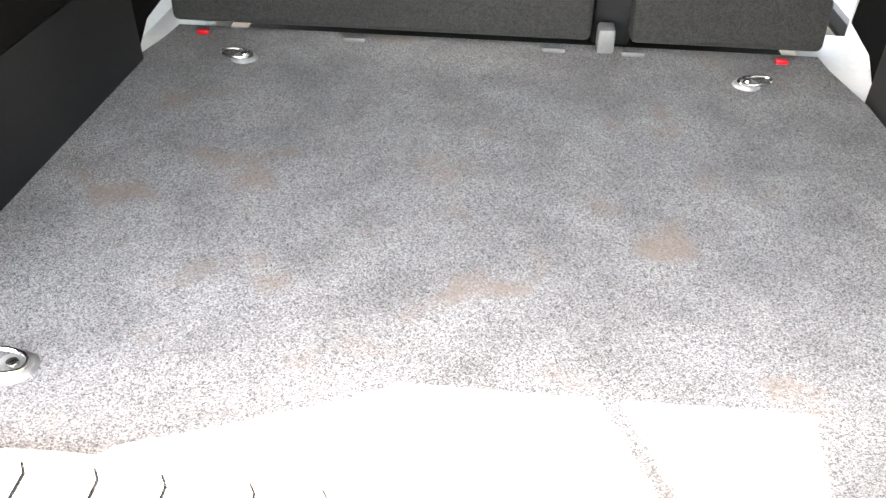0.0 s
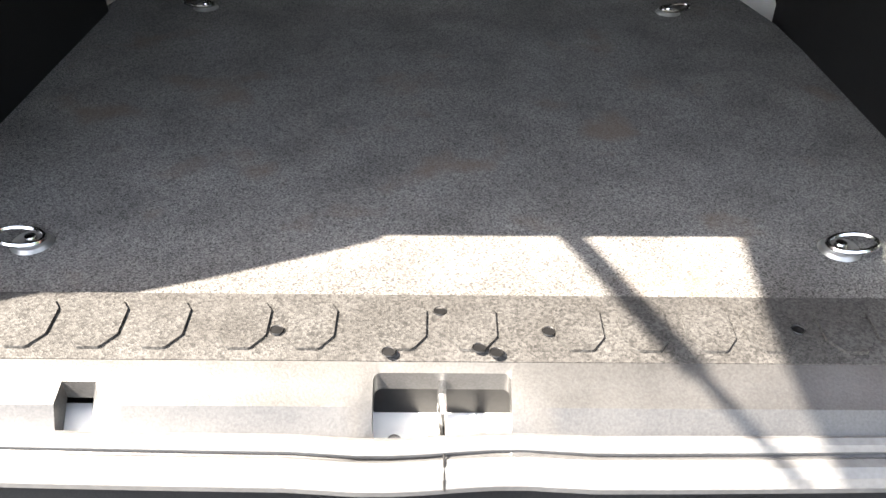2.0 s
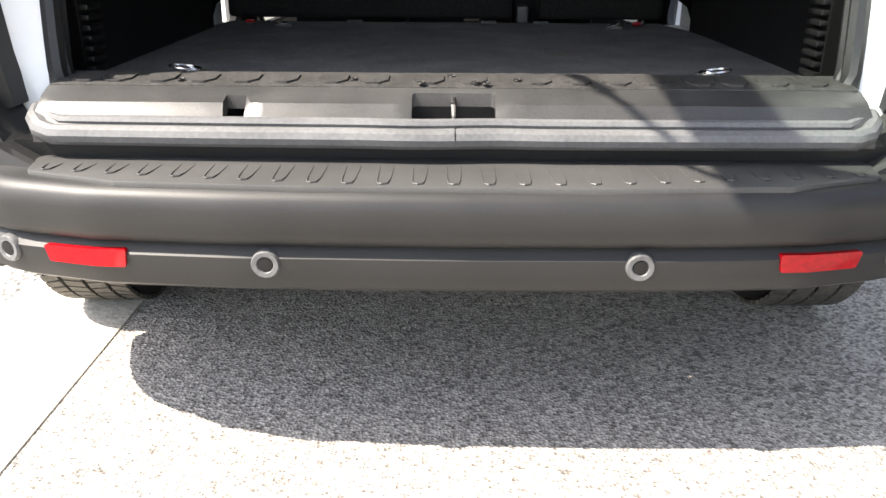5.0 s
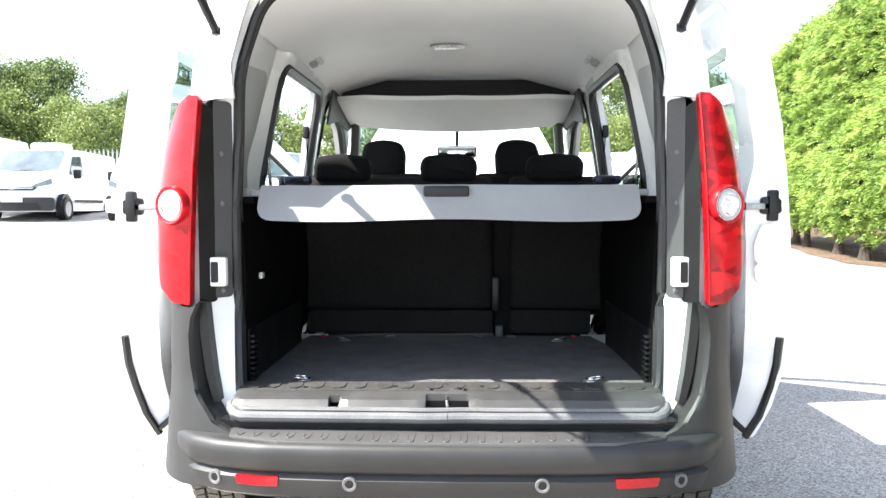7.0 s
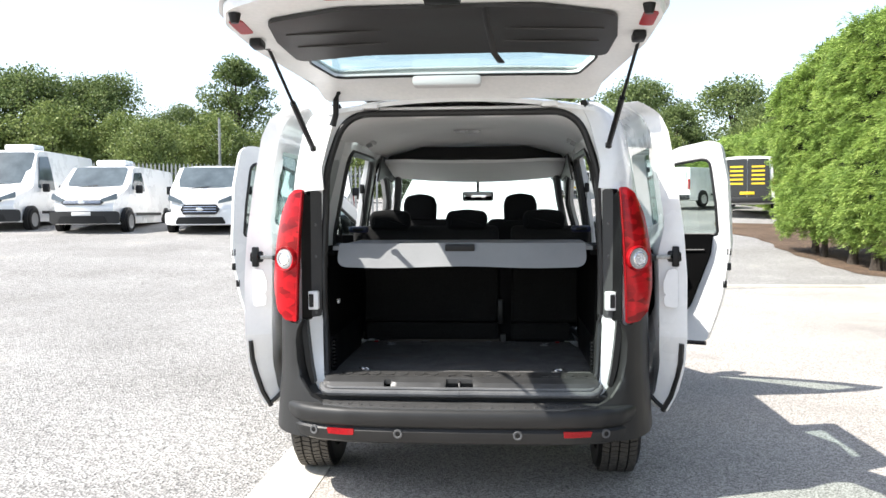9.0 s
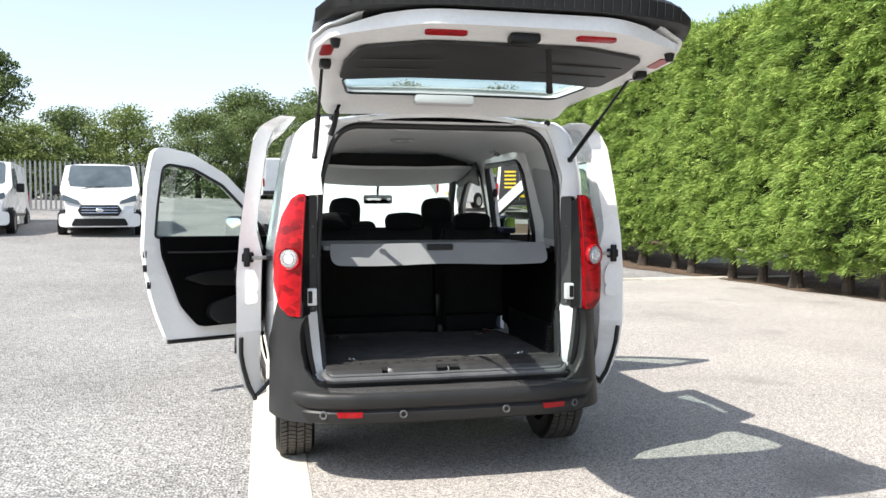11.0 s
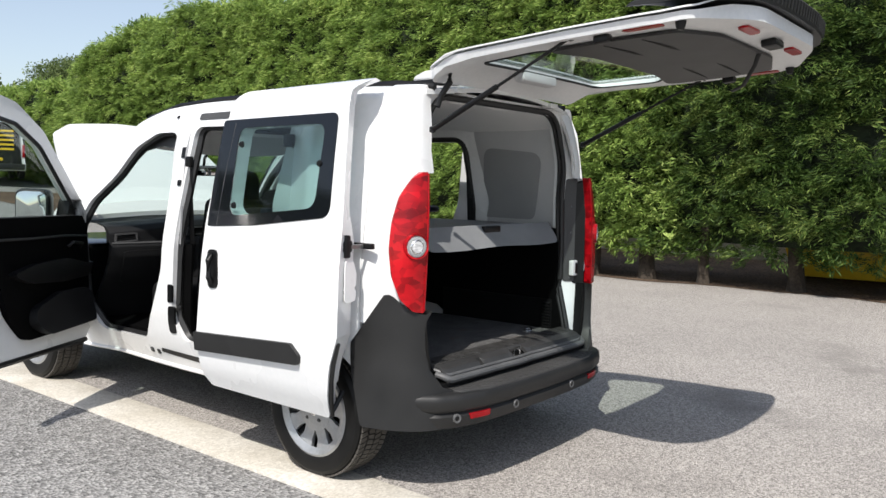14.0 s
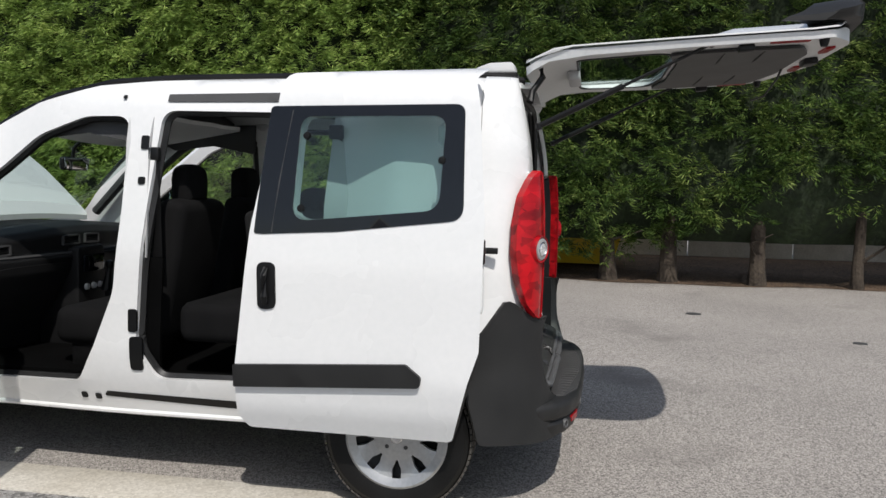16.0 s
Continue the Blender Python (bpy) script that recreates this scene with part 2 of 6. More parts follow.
def lens_material(name, low, high, cell=70.0, wide=14.0):
    """Glossy moulded lens: small facets of varied tone with broad lighter zones inside."""
    m, n, l, p = nodes_of(name)
    tc, v, a = n.new("ShaderNodeTexCoord"), n.new("ShaderNodeTexVoronoi"), n.new("ShaderNodeTexNoise")
    v.inputs["Scale"].default_value, a.inputs["Scale"].default_value, a.inputs["Detail"].default_value = cell, wide, 2
    stretch = n.new("ShaderNodeMapping")
    stretch.inputs["Scale"].default_value = (1.0, 1.0, 1.6)
    l.new(tc.outputs["Object"], stretch.inputs["Vector"])
    l.new(stretch.outputs[0], v.inputs["Vector"]), l.new(stretch.outputs[0], a.inputs["Vector"])
    sep, mix, ramp = n.new("ShaderNodeSeparateColor"), n.new("ShaderNodeMix"), n.new("ShaderNodeValToRGB")
    l.new(v.outputs["Color"], sep.inputs[0])
    mix.inputs[0].default_value = 0.6
    l.new(sep.outputs[0], mix.inputs[2]), l.new(a.outputs[0], mix.inputs[3])
    ramp.color_ramp.elements[0].position, ramp.color_ramp.elements[1].position = 0.28, 0.72
    ramp.color_ramp.elements[0].color, ramp.color_ramp.elements[1].color = (*low, 1), (*high, 1)
    l.new(mix.outputs[0], ramp.inputs[0]), l.new(ramp.outputs[0], p.inputs["Base Color"])
    p.inputs["Roughness"].default_value, p.inputs["Specular IOR Level"].default_value = 0.35, 0.15
    p.inputs["Coat Weight"].default_value, p.inputs["Coat Roughness"].default_value = 0.35, 0.03
    return m


M["red"] = lens_material("red_lens", (0.15, 0.001, 0.003), (0.52, 0.005, 0.011), 24.0, 9.0)
M["reflector"] = lens_material("red_reflector", (0.24, 0.001, 0.004), (0.36, 0.002, 0.007), 160.0)
M["clear"] = lens_material("clear_lens", (0.35, 0.35, 0.35), (0.85, 0.85, 0.85), 90.0)


def leaf_material(name, low, high, sun_tip):
    m, n, l, p = nodes_of(name)
    g, tc, a = n.new("ShaderNodeNewGeometry"), n.new("ShaderNodeTexCoord"), n.new("ShaderNodeTexNoise")
    a.inputs["Scale"].default_value, a.inputs["Detail"].default_value = 1.6, 6
    l.new(tc.outputs["Object"], a.inputs["Vector"])
    mix = n.new("ShaderNodeMix")
    mix.inputs[0].default_value = 0.62
    l.new(g.outputs["Random Per Island"], mix.inputs[2]), l.new(a.outputs[0], mix.inputs[3])
    ramp = n.new("ShaderNodeValToRGB")
    ramp.color_ramp.elements[0].position, ramp.color_ramp.elements[1].position = 0.2, 0.8
    ramp.color_ramp.elements[0].color, ramp.color_ramp.elements[1].color = (*low, 1), (*sun_tip, 1)
    e = ramp.color_ramp.elements.new(0.55)
    e.color = (*high, 1)
    l.new(mix.outputs[0], ramp.inputs[0]), l.new(ramp.outputs[0], p.inputs["Base Color"])
    p.inputs["Roughness"].default_value, p.inputs["Specular IOR Level"].default_value = 0.55, 0.25
    td, ad = n.new("ShaderNodeBsdfTranslucent"), n.new("ShaderNodeMixShader")
    l.new(ramp.outputs[0], td.inputs[0])
    ad.inputs[0].default_value = 0.3
    l.new(p.outputs[0], ad.inputs[1]), l.new(td.outputs[0], ad.inputs[2]), l.new(ad.outputs[0], n["Material Output"].inputs[0])
    return m


M["hedge"] = leaf_material("hedge_leaf", (0.06, 0.115, 0.024), (0.25, 0.365, 0.08), (0.54, 0.63, 0.19))
# hedge leaf again in darker colours that stand in for shaded gaps
M["hedge_shaded"] = leaf_material("shaded_hedge_leaf", (0.013, 0.034, 0.008), (0.078, 0.135, 0.027), (0.30, 0.37, 0.10))
# near-black, standing in for the shade deep inside the hedge
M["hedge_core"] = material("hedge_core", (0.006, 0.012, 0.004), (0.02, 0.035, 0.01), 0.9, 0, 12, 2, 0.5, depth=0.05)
M["leaf"] = leaf_material("tree_leaf", (0.04, 0.065, 0.022), (0.14, 0.19, 0.065), (0.29, 0.34, 0.135))
M["leaf_pale"] = leaf_material("pale_tree_leaf", (0.07, 0.105, 0.03), (0.19, 0.245, 0.075), (0.33, 0.36, 0.13))

# ---- mesh helpers ----
from mathutils.geometry import delaunay_2d_cdt


def part(name, bm, mat, parent=None, label="", smooth=35):
    """Link a bmesh as one mesh object under a thing or part."""
    me = bpy.data.meshes.new(name)
    bm.to_mesh(me)
    bm.free()
    me.materials.append(M[mat] if isinstance(mat, str) else mat)
    if smooth:
        me.polygons.foreach_set("use_smooth", [True] * len(me.polygons))
        me.set_sharp_from_angle(angle=radians(smooth))
    ob = new(name, me)
    ob.parent = parent
    if label:
        tagged(ob, label)
    return ob


def thing(name, label, category, group="", kind=""):
    return tagged(new(name), label, category, group, kind)


def rpoly(pts, seg=6):
    """A closed outline with rounded corners from rows (u, v, radius)."""
    out, n = [], len(pts)
    for i in range(n):
        p, r = Vector(pts[i][:2]), (pts[i][2] if len(pts[i]) > 2 else 0)
        if r <= 0:
            out.append(p)
            continue
        a, b = Vector(pts[i - 1][:2]), Vector(pts[(i + 1) % n][:2])
        da, db = (a - p), (b - p)
        la, lb = da.length, db.length
        half = max(0.05, da.angle(db) / 2)
        t = min(r / math.tan(half), la * 0.48, lb * 0.48)
        pa, pb = p + da / la * t, p + db / lb * t
        for k in range(seg + 1):
            s = k / seg
            out.append(pa * (1 - s) ** 2 + p * 2 * s * (1 - s) + pb * s * s)
    return [(v[0], v[1]) for v in out]


def inside(poly, x, y):
    p = np.array(poly)
    q = np.roll(p, -1, 0)
    x, y = np.asarray(x)[:, None], np.asarray(y)[:, None]
    cross = ((p[:, 1] > y) != (q[:, 1] > y)) & (x < (q[:, 0] - p[:, 0]) * (y - p[:, 1]) / (q[:, 1] - p[:, 1] + 1e-12) + p[:, 0])
    return cross.sum(1) % 2 == 1


def dense(poly, step):
    out = []
    for i, a in enumerate(poly):
        b = poly[(i + 1) % len(poly)]
        k = max(1, int(math.dist(a, b) / step))
        out += [(a[0] + (b[0] - a[0]) * j / k, a[1] + (b[1] - a[1]) * j / k) for j in range(k)]
    return out


def sheet(outer, fn, thick=0.0, holes=(), step=0.07):
    """A panel from an outline with holes, laid on the surface fn(u, v, depth) and given its thickness."""
    loops = [dense(outer, step)] + [dense(h, step) for h in holes]
    verts, edges = [], []
    for lp in loops:
        k = len(verts)
        verts += lp
        edges += [(k + i, k + (i + 1) % len(lp)) for i in range(len(lp))]
    p = np.array(outer)
    (u0, v0), (u1, v1) = p.min(0), p.max(0)
    gu, gv = np.meshgrid(np.arange(u0 + step * 0.5, u1, step), np.arange(v0 + step * 0.5, v1, step))
    gu, gv = gu.ravel(), gv.ravel()
    keep = inside(outer, gu, gv)
    for h in holes:
        keep &= ~inside(h, gu, gv)
    edge = np.array(verts)
    if keep.any():
        gu, gv = gu[keep], gv[keep]
        near = ((gu[:, None] - edge[:, 0]) ** 2 + (gv[:, None] - edge[:, 1]) ** 2).min(1)
        verts = verts + [(a, b) for a, b, d in zip(gu, gv, near) if d > (step * 0.45) ** 2]
    vo, _, fo, *_ = delaunay_2d_cdt([Vector(v) for v in verts], edges, [], 0, 1e-6)
    vo = [tuple(v) for v in vo]
    c = np.array([[sum(vo[i][0] for i in f) / 3, sum(vo[i][1] for i in f) / 3] for f in fo])
    ok = inside(outer, c[:, 0], c[:, 1])
    for h in holes:
        ok &= ~inside(h, c[:, 0], c[:, 1])
    fo = [f for f, k in zip(fo, ok) if k]
    used = sorted({i for f in fo for i in f})
    idx = {i: k for k, i in enumerate(used)}
    bm = bmesh.new()
    top = [bm.verts.new(fn(*vo[i], 0.0)) for i in used]
    faces = [[idx[i] for i in f] for f in fo]
    for f in faces:
        bm.faces.new([top[i] for i in f])
    if thick:
        low = [bm.verts.new(fn(*vo[i], thick)) for i in used]
        count = {}
        for f in faces:
            bm.faces.new([low[i] for i in reversed(f)])
            for a, b in zip(f, f[1:] + f[:1]):
                count[(a, b)] = 1
        for a, b in count:
            if (b, a) not in count:
                bm.faces.new([top[b], top[a], low[a], low[b]])
        bmesh.ops.recalc_face_normals(bm, faces=bm.faces[:])
    return bm


def box(x0, x1, y0, y1, z0, z1, bevel=0.0, bm=None, seg=2):
    own = bmesh.new()
    bmesh.ops.create_cube(own, size=1.0, matrix=Matrix.Translation(((x0 + x1) / 2, (y0 + y1) / 2, (z0 + z1) / 2)) @ Matrix.Diagonal((abs(x1 - x0), abs(y1 - y0), abs(z1 - z0), 1)))
    if bevel:
        bmesh.ops.bevel(own, geom=own.edges[:], offset=bevel, segments=seg, affect="EDGES", profile=0.5)
    return own if bm is None else merge(bm, own)


def merge(bm, own, m=None):
    if m is not None:
        own.transform(m)
    me = bpy.data.meshes.new("join")
    own.to_mesh(me)
    own.free()
    bm.from_mesh(me)
    bpy.data.meshes.remove(me)
    return bm


def tube(points, r, sides=8, closed=False, bm=None, flat=1.0):
    """A round bar along points; r may be a list."""
    bm = bm or bmesh.new()
    pts = [Vector(p) for p in points]
    n, rings = len(pts), []
    up = Vector((0.123, 0.05, 1)).normalized()
    for i, p in enumerate(pts):
        a = pts[i - 1] if (i or closed) else p
        b = pts[(i + 1) % n] if (i < n - 1 or closed) else p
        d = (b - a).normalized()
        s = d.cross(up)
        s = s.normalized() if s.length > 1e-3 else d.cross(Vector((1, 0, 0))).normalized()
        w = s.cross(d)
        rad = r[i] if isinstance(r, (list, tuple)) else r
        rings.append([bm.verts.new(p + rad * (math.cos(t) * s + flat * math.sin(t) * w)) for t in (2 * math.pi * k / sides for k in range(sides))])
    for i in range(n if closed else n - 1):
        a, b = rings[i], rings[(i + 1) % n]
        for k in range(sides):
            bm.faces.new([a[k], a[(k + 1) % sides], b[(k + 1) % sides], b[k]])
    if not closed:
        bm.faces.new(rings[0][::-1]), bm.faces.new(rings[-1])
    bmesh.ops.recalc_face_normals(bm, faces=bm.faces[:])
    return bm


def lathe(profile, m=None, seg=40, bm=None, cap=False):
    """Profile rows (radius, height) turned round z."""
    own = bmesh.new()
    rings = []
    for r, h in profile:
        rings.append([own.verts.new((r * math.cos(t), r * math.sin(t), h)) for t in (2 * math.pi * k / seg for k in range(seg))] if r > 1e-5 else [own.verts.new((0, 0, h))])
    for a, b in zip(rings, rings[1:]):
        for k in range(seg):
            q = [a[k % len(a)], a[(k + 1) % len(a)], b[(k + 1) % len(b)], b[k % len(b)]]
            q = list(dict.fromkeys(q))
            if len(q) > 2:
                own.faces.new(q)
    bmesh.ops.recalc_face_normals(own, faces=own.faces[:])
    if m is not None:
        own.transform(m)
    return own if bm is None else merge(bm, own)


def block(outline, axis, a, b, bevel=0.0, seg=2):
    """An outline in the plane across an axis, drawn out from a to b."""
    bm = bmesh.new()
    at = {"x": lambda u, v, d: (d, u, v), "y": lambda u, v, d: (u, d, v), "z": lambda u, v, d: (u, v, d)}[axis]
    lo, hi = [bm.verts.new(at(u, v, a)) for u, v in outline], [bm.verts.new(at(u, v, b)) for u, v in outline]
    bm.faces.new(lo), bm.faces.new(hi)
    n = len(outline)
    for i in range(n):
        bm.faces.new([lo[i], lo[(i + 1) % n], hi[(i + 1) % n], hi[i]])
    bmesh.ops.recalc_face_normals(bm, faces=bm.faces[:])
    if bevel:
        es = [e for e in bm.edges if len(e.link_faces) == 2 and e.calc_face_angle(0) > 0.6]
        bmesh.ops.bevel(bm, geom=es, offset=bevel, segments=seg, affect="EDGES", profile=0.5)
    return bm


# ---- ground ----
def ground_z(x, y):
    """The yard is level round the van and rises gently beyond it."""
    h = 0.07 * (y - 11.3) - 0.024 * x
    return min(1.95, 0.5 * (h + math.sqrt(h * h + 0.004))) if y > 8 else 0.0


def ground_sheet():
    bm = bmesh.new()
    xs = [-600, -200, -80, -40, -20, -12, -8, -6, -4, -2, 0, 2, 4, 8, 12, 16, 20, 30, 40, 60, 80, 120, 200, 600]
    ys = [-600, -120, -40, -12, -4, 0, 4, 8, 10, 12, 14, 17, 20, 23, 26, 30, 34, 38, 42, 46, 52, 60, 80, 120, 600]
    vs = [[bm.verts.new((x, y, ground_z(x, y))) for x in xs] for y in ys]
    for j in range(len(ys) - 1):
        for i in range(len(xs) - 1):
            bm.faces.new([vs[j][i], vs[j][i + 1], vs[j + 1][i + 1], vs[j + 1][i]])
    return bm


tagged(part("ground", ground_sheet(), "gravel", smooth=0), "loose pale grey gravel yard", "ground", kind="structure")
tagged(part("tarmac", box(-0.69, 8.4, -14, 10.45, -0.05, 0.006), "tarmac", smooth=0), "worn grey tarmac of the parking bay", "tarmac", kind="structure")
for x, y, r in ((5.0, -1.18, 0.08), (3.66, -2.44, 0.06)):
    cover = thing("drain_cover", "small round iron cover set in the tarmac", "drain cover", "covers in the tarmac")
    part("plate", lathe([(0, 0.004), (r * 0.8, 0.004), (r * 0.84, 0.002), (r, 0.005), (r * 1.03, 0.0)], Matrix.Translation((x, y, 0.007)), 24), "dark_grey", cover)


def soil_sheet():
    """A ragged strip of dry needles along the hedge. Behind it their dark colour stands in for shade."""
    bm, rows = bmesh.new(), []
    for k in range(161):
        y = -14 + 0.25 * k
        edge = 7.78 + 0.10 * math.sin(y * 1.3) + 0.06 * math.sin(y * 3.7) - (0.55 + 0.15 * math.sin(y * 0.9)) * min(1, max(0, (y - 9.5) / 2.5))
        rows.append([bm.verts.new((x, y, ground_z(x, y) + 0.012)) for x in (edge, edge + 0.3, 9.0, 10.5, 12.8)])
    for a, b in zip(rows, rows[1:]):
        for j in range(4):
            bm.faces.new([a[j], a[j + 1], b[j + 1], b[j]])
    return bm


tagged(part("soil", soil_sheet(), "soil", smooth=0), "dry brown needles under the hedge, run on behind it to stand for shade", "soil", kind="structure")


def edging(name, along, fixed0, fixed1, a, b, length):
    root = thing(name, "flush pale concrete edging beside the tarmac", "edging", kind="structure")
    k, x = 0, a
    while x < b - 0.02:
        e = min(b, x + length)
        bm = box(fixed0, fixed1, x + 0.003, e - 0.003, -0.06, 0.010, 0.002) if along == "y" else box(x + 0.003, e - 0.003, fixed0, fixed1, -0.06, 0.045, 0.004)
        part("edging_block", bm, "concrete", root)
        x = e
    return root


edging("edging", "y", -0.975, -0.685, -8, 10.6, 6.2)
edging("edging", "x", 10.45, 10.6, -0.685, 9.6, 3.4)

# ---- the van's surfaces ----
SIDE_Z = [0.2, 0.30, 0.36, 0.45, 0.58, 1.0, 1.2, 1.44, 1.6, 1.69, 1.74, 1.77, 1.80]
SIDE_X = [0.77, 0.82, 0.845, 0.885, 0.91, 0.905, 0.88, 0.84, 0.81, 0.79, 0.76, 0.72, 0.645]


def side_x(y, z):
    x = float(np.interp(z, SIDE_Z, SIDE_X)) - float(np.interp(y, [0.72, 0.98, 2.6, 2.86, 3.1], [0.0, 0.115, 0.105, 0.05, 0.0]))
    if y < 0.95:
        x -= 0.04 * ((0.95 - y) / 0.55) ** 2
    if y < 0.5:
        x -= 0.115 * ((0.5 - y) / 0.33) ** 2
    if y > 1.9:
        x -= 0.065 * min(1.0, (y - 1.9) / 1.1) ** 1.5
    if y > 2.7:
        x -= 0.10 * ((y - 2.7) / 1.5) ** 2
    if y > 2.3 and z > 1.1:
        x -= 0.08 * (y - 2.3) * (z - 1.1) * 2
    return x


def side_fn(s, out=0.0):
    return lambda u, v, d: (s * (side_x(u, v) + out - d), u, v)


def flat_fn(s, out=0.0):
    """The sliding door's skin, straight along the van and a little more upright than the side."""
    return lambda u, v, d: (s * (float(np.interp(v, SIDE_Z, SIDE_X)) + float(np.interp(v, [1.0, 1.3, 1.7], [0.0, 0.012, 0.026])) + out - d), u, v)


ROOF_Y = [0.17, 0.22, 0.30, 0.6, 1.4, 1.85, 2.13, 2.42, 2.60, 2.75, 3.05, 3.2]
ROOF_Z = [1.70, 1.755, 1.775, 1.785, 1.79, 1.78, 1.755, 1.675, 1.59, 1.49, 1.24, 1.10]


def roof_z(y):
    return float(np.interp(y, ROOF_Y, ROOF_Z))


van = thing("van", "white passenger van with black bumper, all doors, tailgate and bonnet open", "van")

FRONT_OPEN = rpoly([(1.945, 1.615, 0.07), (1.95, 1.2, 0.3), (1.98, 0.85, 0.3), (2.08, 0.6, 0.2), (2.17, 0.44, 0.07), (2.68, 0.43, 0.1), (2.83, 0.62, 0.25),
                    (2.89, 1.05, 0.12), (2.80, 1.21, 0.2), (2.40, 1.53, 0.3), (2.16, 1.615, 0.25)])
SLIDE_OPEN = rpoly([(0.98, 1.63, 0.09), (0.96, 1.2, 0.3), (0.99, 0.8, 0.2), (1.05, 0.49, 0.07), (1.79, 0.475, 0.09), (1.875, 0.62, 0.2), (1.85, 1.05, 0.4), (1.79, 1.64, 0.07)])


def arch(yc, zc, r, a0, a1, k=12):
    return [(yc + r * math.cos(radians(a0 + (a1 - a0) * i / k)), zc + r * math.sin(radians(a0 + (a1 - a0) * i / k))) for i in range(k + 1)]


SIDE_OUT = ([(0.39, 0.54), (0.39, 1.779), (0.6, 1.785), (1.4, 1.79), (1.85, 1.78), (2.13, 1.755), (2.42, 1.675), (2.6, 1.59),
             (2.75, 1.49), (3.05, 1.24), (3.18, 1.10), (3.6, 1.04), (4.0, 0.93), (4.2, 0.78), (4.22, 0.42), (4.1, 0.32), (3.86, 0.30)]
            + arch(3.46, 0.31, 0.375, 0, 180) + [(3.08, 0.30), (1.1, 0.30)] + arch(0.70, 0.31, 0.375, 0, 140))
for s in (-1, 1):
    part("side_panel", sheet(SIDE_OUT, side_fn(s), 0.055, (FRONT_OPEN, SLIDE_OPEN), 0.06), "paint", van)
    for hole in (FRONT_OPEN, SLIDE_OPEN):
        part("door_seal", tube([(s * (side_x(u, v) - 0.045), u, v) for u, v in dense(hole, 0.06)], 0.021, 6, True), "rubber", van)

# rear corner posts behind and above the lamps
POST_Y, POST_D = [0.387, 0.33, 0.285, 0.25, 0.222, 0.205, 0.196, 0.19], [0.0555, 0.068, 0.086, 0.106, 0.13, 0.155, 0.188, 0.25]
PS = np.r_[0, np.cumsum([math.dist(a, b) for a, b in zip(zip(POST_Y, POST_D), list(zip(POST_Y, POST_D))[1:])])]
for s in (-1, 1):
    def post(u, v, d):
        y, off = float(np.interp(u, PS, POST_Y)), float(np.interp(u, PS, POST_D))
        back = 0.09 * (max(0, v - 1.35) / 0.45) ** 2
        k = u / PS[-1]
        edge = float(np.interp(v, SIDE_Z, SIDE_X))
        reach = min(1.0, (edge - float(np.interp(v, [1.3, 1.5, 1.7, 1.79], [0.60, 0.62, 0.575, 0.53]))) / 0.25) if v > 1.3 else 1.0
        x = edge - off * reach
        if v < 1.396:
            x = max(x, 0.716)
        return (s * (x - d * (1 - k)), y + back * k + d * k, v)
    part("corner_post", sheet([(0, 0.76), (PS[-1] - 0.05, 0.76), (PS[-1] - 0.05, 1.394), (PS[-1] - 0.05, 1.400), (PS[-1], 1.402), (PS[-1], 1.785), (0, 1.785)], post, 0.02, step=0.03), "paint", van, smooth=60)

# roof with a low crown
def roof_fn(u, v, d):
    w = side_x(v, roof_z(v))
    k = u / 0.64
    return (k * w, v, roof_z(v) + 0.055 * (1 - k * k) - d)


part("roof", sheet([(-0.64, 0.25), (-0.5, 0.225), (0.5, 0.225), (0.64, 0.25), (0.64, 2.40), (-0.64, 2.40)], roof_fn, 0.02, step=0.1), "paint", van)
part("headlining", sheet([(-0.60, 0.27), (0.60, 0.27), (0.60, 2.30), (-0.60, 2.30)],
                         lambda u, v, d: (u * 1.06, v, roof_z(v) - 0.045 - 0.06 * abs(u / 0.6) ** 6 + 0.05 * (1 - (u / 0.6) ** 2) - d), 0.01, step=0.08), "lining", van, "pale grey fabric headlining")
part("overhead_shelf", sheet([(-0.60, 2.02), (-0.45, 1.95), (0.0, 1.9), (0.45, 1.95), (0.60, 2.02), (0.60, 2.48), (-0.60, 2.48)],
                             lambda u, v, d: (u, v, 1.655 - 0.18 * (v - 2.0) - 0.035 * (1 - (u / 0.6) ** 2) - d), 0.02, step=0.08), "lining", van, "pale grey overhead storage shelf")
# black slab filling the opening above the shelf in place of its shade
part("recess_shade", block(rpoly([(-0.60, 1.637, 0.01), (0.60, 1.637, 0.01), (0.575, 1.675, 0.03), (0.35, 1.735, 0.2), (-0.35, 1.735, 0.2), (-0.575, 1.675, 0.03)]), "y", 2.04, 2.08, 0.005), "dash", van)
cap = part("roof_fitting", block(rpoly([(-0.085, 0.0, 0.01), (0.095, 0.0, 0.01), (0.09, 0.022, 0.02), (0.03, 0.044, 0.05), (-0.075, 0.048, 0.03)]), "x", -0.05, 0.05, 0.008), "grey_trim", van, "pale grey plastic fitting on the roof")
cap.location = (-0.387, 0.373, 1.828)
part("fitting_base", block(rpoly([(-0.095, -0.02, 0.005), (0.105, -0.02, 0.005), (0.10, 0.003, 0.005), (-0.09, 0.003, 0.005)]), "x", -0.055, 0.055, 0.004), "black", cap)
# windscreen
part("windscreen", sheet(rpoly([(-0.60, 0.03, 0.06), (0.60, 0.03, 0.06), (0.66, 0.88, 0.06), (-0.66, 0.88, 0.06)]),
                         lambda u, v, d: (u, 2.42 + 0.80 * v / 0.9 + 0.05 * (1 - (u / 0.65) ** 2), 1.69 - 0.60 * v / 0.9 + 0.05 * (1 - (u / 0.65) ** 2) * (1 - v) - d), 0.005, step=0.12), "glass", van, "clear windscreen")
